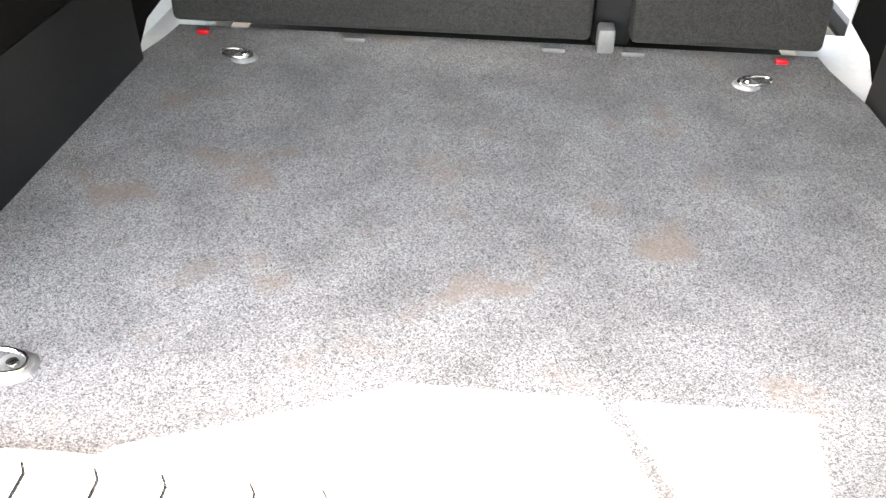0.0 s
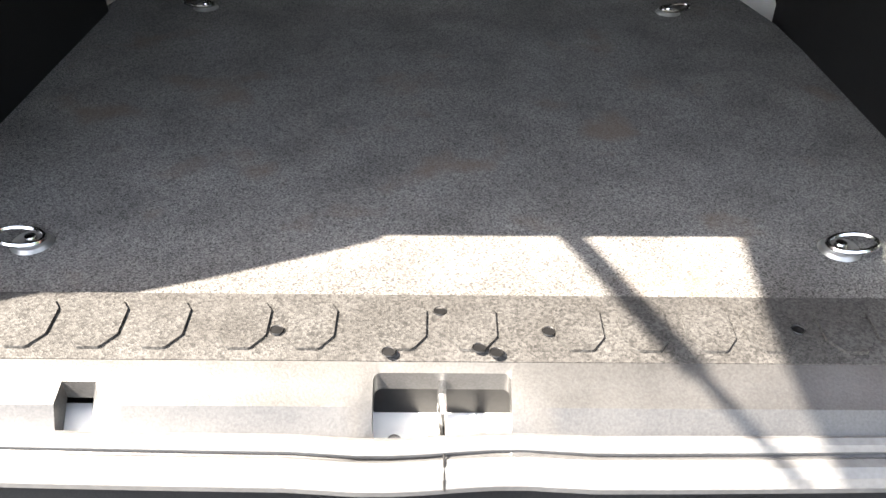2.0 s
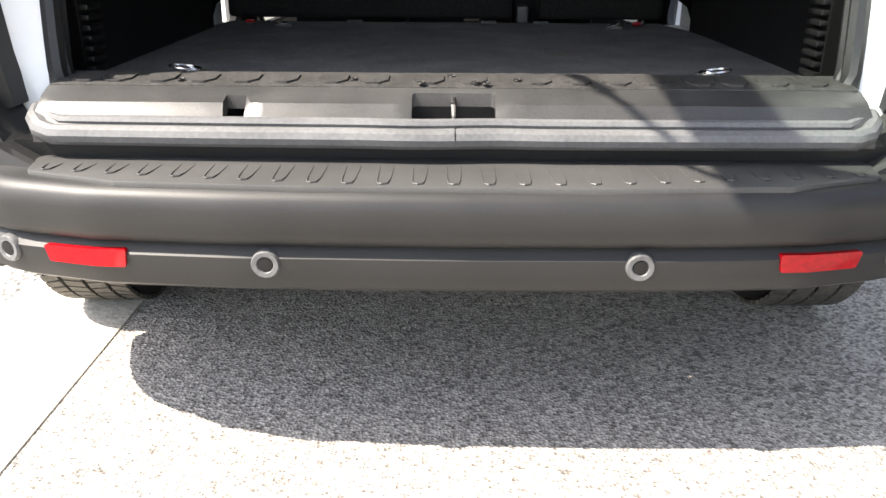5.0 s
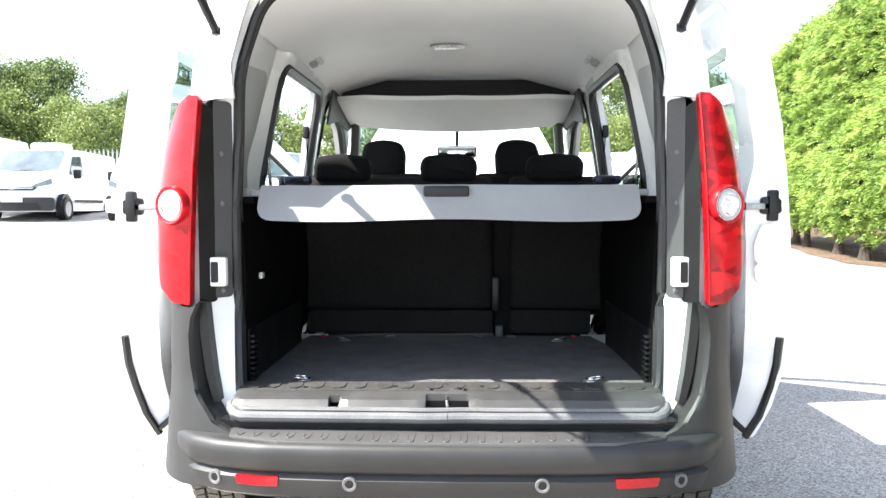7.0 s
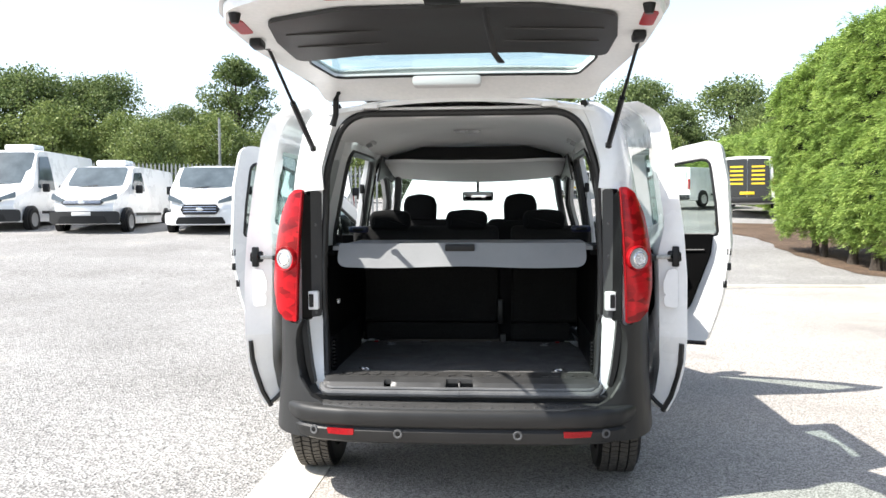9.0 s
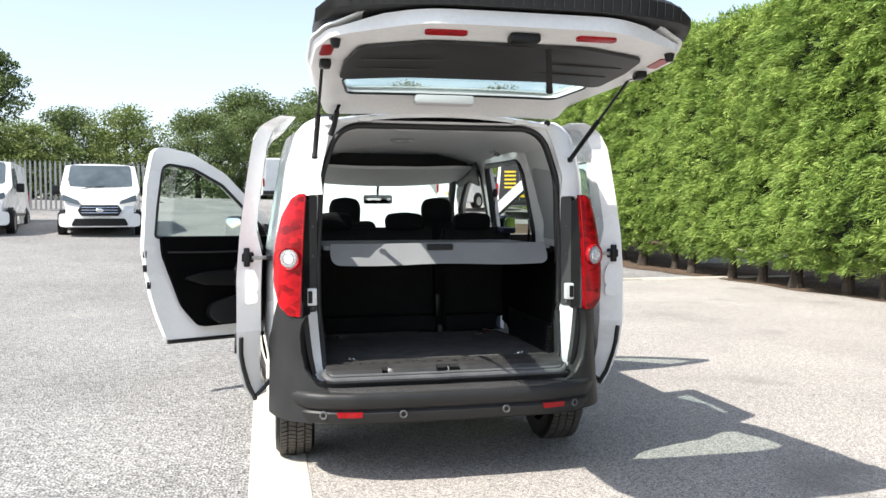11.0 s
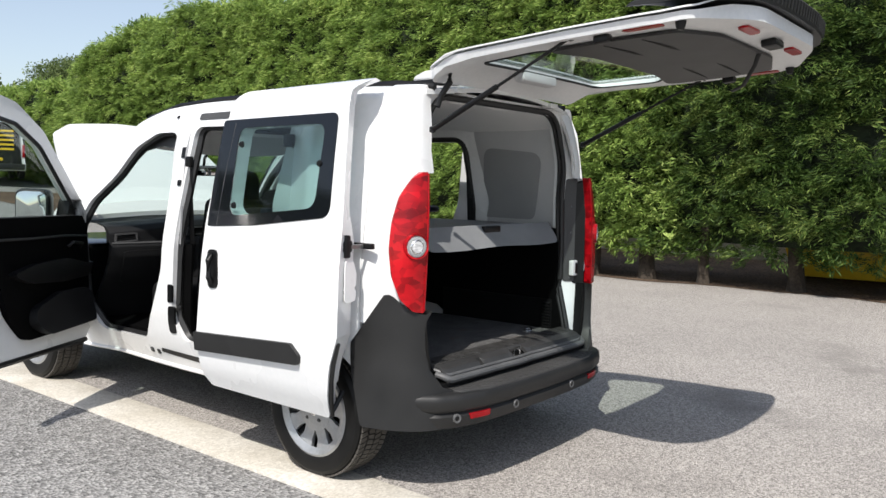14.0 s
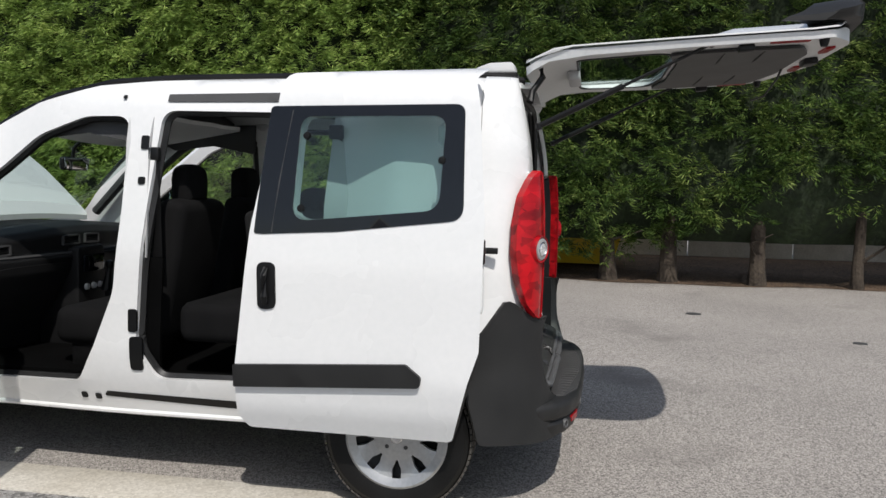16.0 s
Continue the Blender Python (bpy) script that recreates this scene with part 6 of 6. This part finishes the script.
    while y < y1:
        r = rng.uniform(0.06, 0.11)
        xx, g = face(y) + rng.uniform(0.25, 0.55), ground_z(x, y)
        lean = rng.normal(0, 0.06)
        part("trunk", tube([(xx, y, g - 0.03), (xx + 0.02, y + lean * 0.3, g + 0.25), (xx + lean, y + lean, g + 0.7), (xx + lean, y + lean, g + 1.6)], [r * 1.5, r * 1.1, r, r * 0.7], 10), "bark", root)
        if rng.random() < 0.6:
            part("limb", tube([(xx, y, g + 0.35), (xx - 0.15, y + rng.normal(0, 0.3), g + 0.6), (xx - 0.3, y + rng.normal(0, 0.4), g + 0.75)], [0.03, 0.02, 0.008], 6), "bark", root)
        y += rng.uniform(0.75, 1.35)
    return root


hedge("tall clipped bright green conifer hedge", 7.6, 2.7, 17.9, 4.88, 91000, 3, 0.086, low=0.48, rise=0.012, bend=0.5)
# near length of the hedge: its shade is put into the leaf colour
hedge("tall ragged green conifer hedge, leaf colour darkened to stand for shade", 7.62, -9.0, 2.9, 4.75, 66000, 5, 0.086, low=0.48, rise=0.012, leaf="hedge_shaded", ragged=True)
hedge("lower clipped bright green conifer hedge past the yard", 12.0, 23.0, 50.0, 4.75, 26000, 4, 0.17, 1.8, low=0.1, rise=0.012)

# ---- trees ----
def tree_meshes(seed, h, spread_r, leaves, mat, leaf):
    rng = np.random.default_rng(seed)
    bm = bmesh.new()
    tube([(0, 0, -0.1), (0.05, 0.02, h * 0.2), (0.1, -0.05, h * 0.45), (0.0, 0.05, h * 0.75)], [h * 0.03, h * 0.022, h * 0.015, h * 0.005], 8, bm=bm)
    clumps = []
    for k in range(150):
        a, z = rng.uniform(0, 2 * math.pi), h * rng.uniform(0.06, 0.97)
        r = spread_r * rng.uniform(0.3, 1.0) * math.sin(min(1.0, (1.06 - z / h) * 1.5 + 0.1) * 1.5)
        c = np.array([r * math.cos(a), r * math.sin(a), z])
        clumps.append((c, spread_r * rng.uniform(0.15, 0.30)))
        if k < 18:
            tube([(0.05, 0, h * 0.25 + 0.5 * z * 0.6), (c[0] * 0.5, c[1] * 0.5, z * 0.85), tuple(c)], [h * 0.01, h * 0.006, h * 0.002], 5, bm=bm)
    places, nor = [], []
    per = leaves // len(clumps)
    for c, r in clumps:
        d = rng.normal(0, 1, (per, 3))
        d /= np.linalg.norm(d, axis=1)[:, None]
        d[:, 2] = d[:, 2] * 0.75 + 0.15
        places.append(c + d * r * rng.uniform(0.55, 1.12, (per, 1))), nor.append(d)
    return bm, np.concatenate(places), np.concatenate(nor), rng


def tree(label, seed, h, r, leaves, mat, leaf):
    root = thing("tree", label, "tree", "trees behind the yard")
    bm, p, nrm, rng = tree_meshes(seed, h, r, leaves, mat, leaf)
    part("trunk", bm, "bark", root)
    foliage("crown", p, nrm, leaf * 1.25, mat, root, rng, 1, 0.5, 0.1)
    return root


KINDS = [tree("broad dark green tree behind the yard", 11, 8.0, 3.6, 24000, "leaf", 0.098), tree("rounded green tree behind the yard", 12, 7.0, 3.2, 22000, "leaf", 0.098),
         tree("small pale green tree behind the yard", 13, 5.0, 2.6, 17000, "leaf_pale", 0.09), tree("tall narrow green tree behind the yard", 14, 10.0, 2.8, 24000, "leaf", 0.11)]
KIND_SIZE = [(8.0, 3.6), (7.0, 3.2), (5.0, 2.6), (10.0, 2.8)]
# kind, x, y, height, radius of the crown, turn
TREES = [(0, -26.5, 34, 6.6, 3.6, 0), (1, -22.5, 34.5, 6.1, 3.0, 50), (0, -19.6, 36, 6.0, 2.7, 100), (1, -24.6, 36, 6.3, 3.1, 70), (0, -21.3, 37, 5.9, 2.9, 20), (2, -16.0, 36, 3.6, 2.2, 140), (2, -15.3, 31, 3.4, 1.7, 30), (2, -24.0, 31.5, 4.2, 2.6, 80), (2, -20.4, 32.5, 4.2, 2.4, 170), (0, -29.5, 33, 6.0, 3.2, 250), (2, -11.0, 36, 3.2, 2.2, 230), (2, -17.6, 33.5, 3.8, 2.0, 300), (1, -19.0, 41, 4.6, 2.4, 120), (0, -16.9, 39, 4.9, 2.0, 200), (2, -13.6, 35, 3.9, 2.0, 100), (3, -14.2, 40, 7.6, 2.3, 20), (1, -11.0, 43, 4.7, 2.4, 90),
         (2, -8.0, 42, 4.6, 2.4, 310), (0, -4.5, 44, 4.8, 2.8, 140), (1, -1.5, 46.5, 5.2, 2.8, 10), (0, 2.5, 52, 6.3, 3.2, 260), (1, 7.5, 54, 6.6, 3.4, 300), (3, 12, 54, 6.6, 2.2, 220), (0, 16.5, 50, 5.9, 3.0, 40), (1, 20.5, 46, 5.9, 2.9, 80), (0, -33, 35, 7.0, 4.0, 160),
         (1, 4, 58, 8.2, 4.6, 130), (0, 10.5, 60, 9.0, 4.8, 170), (1, 17, 58, 8.6, 4.6, 20), (0, -2, 55, 7.4, 4.4, 10), (2, -0.5, 52, 4.2, 2.6, 45), (2, 8.0, 51, 4.2, 2.6, 145), (2, 15.5, 47, 4.6, 2.4, 190), (0, 17.0, 37, 5.4, 2.6, 70), (0, 24, 50, 7.0, 3.5, 30), (2, 5, 51, 4.6, 2.4, 250), (2, 10, 51, 4.8, 2.4, 60), (3, 22.5, 40, 7.0, 2.2, 120)]
used = set()
for k, x, y, hh, rr, a in TREES:
    m = Matrix.Translation((x, y, ground_z(x, y))) @ pose(0, 0, 0, 0, 0, a)
    c = KINDS[k] if k not in used else copy_thing(KINDS[k], m)
    used.add(k)
    size = (rr / KIND_SIZE[k][1], rr / KIND_SIZE[k][1], hh / KIND_SIZE[k][0])
    c.matrix_world = m @ Matrix.Diagonal((*size, 1))

# ---- palisade fence and mast behind the parked vans ----
fence = thing("palisade_fence", "dark grey steel palisade fence behind the vans", "fence")
pale = bmesh.new()
merge(pale, block([(-0.035, 0.05), (0.035, 0.05), (0.035, 1.7), (0.0, 1.8), (-0.035, 1.7)], "y", -0.006, 0.006))
first = None
for k in range(118):
    x = -24.0 + k * 0.165
    if first is None:
        first = part("pale", pale, "fence", fence)
        p = first
    else:
        p = new("pale", first.data)
        p.parent = fence
    p.location = (x, 27.6, ground_z(x, 27.6))
for z in (0.4, 1.4):
    part("fence_rail", tube([(x, 27.63, ground_z(x, 27.6) + z) for x in (-24.1, -18, -12, -4.5)], 0.025, 6), "dark_grey", fence)
mast = thing("mast", "thin grey steel mast behind the parked vans", "mast")
part("pole", tube([(-11.7, 30, ground_z(-11.7, 30) - 0.05), (-11.7, 30, 5.25)], [0.07, 0.05], 10), "zinc", mast)
part("cap", lathe([(0, 0.03), (0.05, 0.02), (0.06, -0.03)], Matrix.Translation((-11.7, 30, 5.25)), 12), "dark_grey", mast)

# ---- parked vans ----
def parked_van(label, x, y, turn, length, width, h, nose, paint="paint", roof_unit=False, group="vans parked across the yard", dark_bumper=True, side_windows=False, livery=False):
    """A panel van facing -y before it is turned; its nose is at the origin."""
    root = thing("parked_van", label, "van", group)
    w = width / 2
    prof = rpoly([(0.0, 0.32, 0.08), (-0.02, 0.72, 0.12), (0.10, 1.02, 0.15), (nose, 1.25, 0.12), (nose + 0.72, h - 0.06, 0.25), (nose + 1.5, h, 0.3), (length - 0.08, h - 0.02, 0.1), (length, 0.4, 0.06), (length - 0.1, 0.28, 0.05), (0.1, 0.26, 0.05)])

    def fn(s):
        return lambda u, v, d: (s * (w - 0.13 * max(0, v - 1.0) ** 1.5 - 0.22 * max(0, 0.9 - u) ** 2 - d), u, v)
    arches = (arch(0.88, 0.34, 0.38, -20, 200), arch(length - 0.95, 0.34, 0.38, -20, 200))
    bm = bmesh.new()
    n = len(prof)
    ws = [[s * (w - 0.13 * max(0, v - 1.0) ** 1.5 - 0.22 * max(0, 0.9 - u) ** 2) for u, v in prof] for s in (-1, 1)]
    k = 9
    rows = []
    for i in range(k):
        t = -1 + 2 * i / (k - 1)
        e = abs(t) ** 3
        rows.append([bm.verts.new((t * ws[1][j], u + (0.16 * t * t if u < 0.4 else 0), v - (0.05 * e if v > 1.5 else 0))) for j, (u, v) in enumerate(prof)])
    for a, b in zip(rows, rows[1:]):
        for j in range(n):
            bm.faces.new([a[j], a[(j + 1) % n], b[(j + 1) % n], b[j]])
    bm.faces.new(rows[0][::-1]), bm.faces.new(rows[-1])
    bmesh.ops.recalc_face_normals(bm, faces=bm.faces[:])
    part("body", bm, paint, root)
    part("windscreen", sheet(rpoly([(-w + 0.18, 0.08, 0.08), (w - 0.18, 0.08, 0.08), (w - 0.24, 0.92, 0.1), (-w + 0.24, 0.92, 0.1)]), lambda u, v, d: (u, nose + 0.72 * v - 0.012 + 0.16 * (u / w) ** 2 * 0.5, 1.25 + (h - 0.06 - 1.25) * v + 0.03), 0.0, step=0.2), "far_glass", root)
    for s in (-1, 1):
        part("side_window", sheet(rpoly([(nose + 0.34, 1.24, 0.05), (nose + 0.74, h - 0.25, 0.08), (nose + 1.30, h - 0.22, 0.05), (nose + 1.36, 1.20, 0.05)]), fn(s), -0.012, step=0.15), "far_glass", root)
        if side_windows:
            for q in (0, 1):
                part("side_window", sheet(rpoly([(nose + 1.6 + q * 1.35, 1.18, 0.05), (nose + 1.6 + q * 1.35, h - 0.28, 0.05), (nose + 2.85 + q * 1.35, h - 0.28, 0.05), (nose + 2.85 + q * 1.35, 1.18, 0.05)]), fn(s), -0.012, step=0.2), "far_glass", root)
        part("side_strip", sheet(rpoly([(1.4, 0.50, 0.01), (length - 1.5, 0.50, 0.01), (length - 1.5, 0.58, 0.01), (1.4, 0.58, 0.01)]), fn(s), -0.01, step=0.3), "black", root)
        for yy, r in ((0.88, 0.33), (length - 0.95, 0.33)):
            part("arch_liner", lathe([(0, 0.0), (0.37, 0.0), (0.37, -0.12)], Matrix.Translation((s * (w + 0.001), yy, 0.36)) @ pose(0, 0, 0, 0, 90 * s, 0), 24), "black", root)
            wh = part("wheel", lathe([(0.2, 0.1), (0.3, 0.1), (0.33, 0.07), (0.33, -0.1), (0.2, -0.1)], Matrix.Translation((s * (w - 0.055), yy, 0.33)) @ pose(0, 0, 0, 0, 90 * s, 0), 28), "tyre", root)
            part("hub_cap", lathe([(0, 0.08), (0.05, 0.09), (0.16, 0.075), (0.21, 0.095), (0.21, 0.0)], Matrix.Translation((s * (w - 0.055), yy, 0.33)) @ pose(0, 0, 0, 0, 90 * s, 0), 20), "rim", wh)
        part("headlamp", sheet(rpoly([(0.46, 0.85, 0.03), (0.50, 0.95, 0.03), (0.88, 1.12, 0.03), (0.90, 0.95, 0.05)]), lambda u, v, d: (s * u, 0.0 + 0.17 * (u / w) ** 2 + (v - 0.8) * 0.35 - 0.04 + d, v), 0.03, step=0.1), "far_glass", root, "clear grey headlamp")
        part("mirror", box(-0.1, 0.1, -0.05, 0.05, -0.12, 0.12, 0.03), "black", root).location = (s * (w + 0.12), nose + 0.55, 1.25)
    g0, g1, g2 = (0.80, 0.92, 0.50) if dark_bumper else (0.56, 0.84, 0.44)
    part("grille", sheet(rpoly([(-g2, g0, 0.05), (g2, g0, 0.05), (g2 + 0.09, (g0 + g1) / 2, 0.03), (g2, g1, 0.05), (-g2, g1, 0.05), (-g2 - 0.09, (g0 + g1) / 2, 0.03)]), lambda u, v, d: (u, -0.06 + 0.17 * (u / w) ** 2 + (v - 0.72) * 0.3 + d, v), 0.03, step=0.12), "black", root, "black slatted grille")
    for z in np.linspace(g0, g1, 4 if dark_bumper else 5)[1:-1]:
        part("grille_bar", sheet(rpoly([(-g2, z, 0.004), (g2, z, 0.004), (g2, z + 0.018, 0.004), (-g2, z + 0.018, 0.004)]), lambda u, v, d: (u, -0.075 + 0.17 * (u / w) ** 2 + (v - 0.72) * 0.3 + d, v), 0.012, step=0.2), "chrome", root)
    part("badge", lathe([(0, 0.02), (0.06, 0.012), (0.07, 0.0)], Matrix.Translation((0, -0.06 + ((g0 + g1) / 2 - 0.72) * 0.3, (g0 + g1) / 2)) @ pose(0, 0, 0, 90, 0, 0) @ Matrix.Diagonal((1.5, 0.8, 1, 1)), 16), "chrome", root)
    part("wiper", tube([(-0.5, nose - 0.02, 1.27), (0.1, nose + 0.06, 1.35)], 0.012, 5), "black", root)
    part("front_bumper", sheet(rpoly([(-w + 0.02, 0.28, 0.1), (w - 0.02, 0.28, 0.1), (w - 0.02, 0.62, 0.1), (-w + 0.02, 0.62, 0.1)]), lambda u, v, d: (u, -0.05 + 0.2 * (u / w) ** 2 + d, v), 0.06, step=0.12), "bumper" if dark_bumper else paint, root)
    part("lower_grille", sheet(rpoly([(-0.7, 0.30, 0.05), (0.7, 0.30, 0.05), (0.6, 0.49, 0.05), (-0.6, 0.49, 0.05)]), lambda u, v, d: (u, -0.058 + 0.2 * (u / w) ** 2 + d, v), 0.02, step=0.15), "black", root)
    part("plate_bar", box(-0.26, 0.26, -0.07, -0.055, 0.50, 0.60, 0.004), "plate", root)
    for s in (-1, 1):
        part("rear_lamp", box(s * (w - 0.02) - 0.09 * (s > 0), s * (w - 0.02) + 0.09 * (s < 0), length - 0.03, length + 0.012, 0.75, 1.2, 0.01), "reflector", root, "red tail lamp")
        part("rear_door", sheet(rpoly([(s * 0.01, 0.5, 0.03), (s * (w - 0.13), 0.5, 0.03), (s * (w - 0.24), h - 0.14, 0.06), (s * 0.01, h - 0.12, 0.03)]), lambda u, v, d: (u, length + 0.012 - 0.04 * max(0, v - 0.4) * 0.2 - d, v), 0.03, step=0.3), "van_black" if livery else paint, root)
        if livery:
            for q in range(5):
                part("livery_bar", box(min(s * 0.15, s * 0.62), max(s * 0.15, s * 0.62), length + 0.014, length + 0.02, 1.0 + q * 0.16, 1.07 + q * 0.16), "yellow", root)
        if side_windows:
            part("rear_window", sheet(rpoly([(s * 0.08, 1.3, 0.05), (s * (w - 0.2), 1.3, 0.05), (s * (w - 0.3), h - 0.3, 0.06), (s * 0.08, h - 0.28, 0.05)]), lambda u, v, d: (u, length + 0.02 - d, v), 0.01, step=0.3), "far_glass", root)
    part("rear_bumper", box(-w + 0.03, w - 0.03, length - 0.06, length + 0.07, 0.3, 0.52, 0.04), "bumper", root)
    part("rear_plate_bar", box(-0.26, 0.26, length + 0.012, length + 0.03, 0.62, 0.73, 0.004), "yellow", root)
    if livery:
        for e in (-1, 1):
            part("livery_panel", sheet(rpoly([(2.45, 0.42), (2.75, 1.2, 0.3), (2.62, h - 0.2, 0.1), (length - 0.06, h - 0.16, 0.05), (length - 0.06, 0.42)]), fn(e), -0.008, step=0.15), "van_black", root, "black livery on the side")
            part("livery_sweep", sheet(rpoly([(2.25, 0.42), (2.6, 1.2, 0.3), (2.42, h - 0.2, 0.1), (2.62, h - 0.2, 0.1), (2.85, 1.2, 0.3), (2.60, 0.42)]), fn(e), -0.014, step=0.1), "yellow", root, "yellow livery sweep")
            for o in ([(3.5, 1.2), (3.95, 1.2), (3.62, h - 0.3)], [(3.9, 0.55), (4.5, 0.55), (4.1, 0.95)], [(3.0, 1.0), (3.35, 1.0), (3.3, 1.06), (3.0, 1.06)]):
                part("livery_mark", sheet(o, fn(e), -0.016, step=0.15), "yellow", root)
    if roof_unit:
        part("roof_unit", box(-0.45, 0.45, nose + 1.3, nose + 2.0, h - 0.02, h + 0.16, 0.07, seg=3), paint, root)
    root.matrix_world = Matrix.Translation((x, y, ground_z(x, y))) @ pose(0, 0, 0, 0, 0, turn)
    return root


parked_van("white high-roof panel van with roof unit", -14.15, 17.9, 5, 5.5, 2.05, 2.42, 0.9, roof_unit=True)
parked_van("white panel van with black front bumper", -11.28, 17.95, 5, 5.0, 1.95, 1.98, 0.78, roof_unit=True)
parked_van("white panel van with white front bumper", -8.15, 18.4, 9, 5.0, 2.0, 2.02, 0.80, dark_bumper=False)
parked_van("white panel van at the end of the row", -5.05, 18.7, 9, 5.0, 2.0, 2.02, 0.80, dark_bumper=False)
parked_van("white van with black and yellow livery parked past the hedge", 10.9, 33.05, 162, 5.0, 1.98, 2.1, 0.85, livery=True, group="vans parked beyond the hedge")
parked_van("white minibus with dark windows seen from behind", 1.95, 48.6, 202, 5.6, 2.0, 2.4, 0.9, side_windows=True, group="vans parked beyond the hedge")
parked_van("white high-roof panel van seen from behind", -2.15, 48.6, 202, 5.6, 2.0, 2.4, 0.9, group="vans parked beyond the hedge")
parked_van("small white van parked far off", 10.6, 35.7, 132, 4.1, 1.72, 1.75, 0.8, group="vans parked beyond the hedge")
# ---- container, cabin, things behind the hedge ----
def lettering(text, size, m, mat, parent, name="lettering", label=""):
    cu = bpy.data.curves.new(name, "FONT")
    cu.body, cu.size, cu.extrude, cu.align_x = text, size, 0.004, "CENTER"
    tmp = new("tmp", cu)
    me = bpy.data.meshes.new_from_object(tmp.evaluated_get(bpy.context.evaluated_depsgraph_get()))
    bpy.data.objects.remove(tmp)
    me.materials.append(M[mat])
    ob = new(name, me)
    ob.parent, ob.matrix_world = parent, m
    if label:
        tagged(ob, label)
    return ob


bpy.context.view_layer.update()
crate = thing("container", "off-white steel container with customer parking lettering", "container")
part("body", box(-2.2, 2.2, 0, 2.3, 0.15, 2.32, 0.03), "container", crate)
part("base_frame", box(-2.15, 2.15, 0.1, 2.2, 0.0, 0.15), "dark_grey", crate)
part("top_rail", box(-2.2, 2.2, -0.03, 0.03, 2.25, 2.33, 0.01), "container", crate)
for x in (-2.16, 2.16):
    part("corner_post", box(x - 0.06, x + 0.06, -0.03, 0.06, 0.1, 2.33, 0.01), "container", crate)
lettering("CUSTOMER  PARKING", 0.40, Matrix.Translation((0.45, -0.012, 1.72)) @ pose(0, 0, 0, 90, 0, 0) @ Matrix.Diagonal((0.74, 1, 1, 1)), "navy", crate, label="dark painted words on the container")
for x in (0.2, 1.5):
    part("painted_arrow", block([(x - 0.24, 1.58), (x + 0.24, 1.58), (x, 1.42)], "y", -0.012, -0.004), "blue", crate, "pale blue painted arrow")
crate.matrix_world = Matrix.Translation((7.8, 46.0, ground_z(7.8, 46))) @ pose(0, 0, 0, 0, 0, -8)
hut = thing("site_cabin", "beige steel cabin with a barred window", "cabin")
part("body", box(-0.7, 0.7, 0, 2, 0.05, 1.75, 0.03), "container", hut)
part("window", box(-0.5, 0.5, -0.03, 0.02, 1.15, 1.65, 0.01), "black", hut)
for k in range(7):
    part("window_bar", box(-0.45 + k * 0.15, -0.42 + k * 0.15, -0.05, -0.03, 1.15, 1.65), "container", hut)
hut.matrix_world = Matrix.Translation((4.95, 46.2, ground_z(4.95, 46.2))) @ pose(0, 0, 0, 0, 0, -6)

skip = thing("skip", "yellow steel skip standing behind the hedge", "skip")
part("body", block([(-1.0, 0.05), (1.0, 0.05), (1.25, 0.9), (-1.25, 0.9)], "x", -0.8, 0.8, 0.02), "yellow", skip)
part("rim", box(-0.85, 0.85, -1.3, 1.3, 0.86, 0.94, 0.02), "yellow", skip)
skip.matrix_world = Matrix.Translation((10.7, 0.55, 0))
back = thing("boundary_wall", "pale concrete panel fence behind the hedge", "fence", kind="structure")
for k in range(16):
    part("panel", box(12.9, 13.0, -12 + k * 2.0, -12 + k * 2.0 + 1.97, 0.0, 1.5, 0.01), "concrete", back)
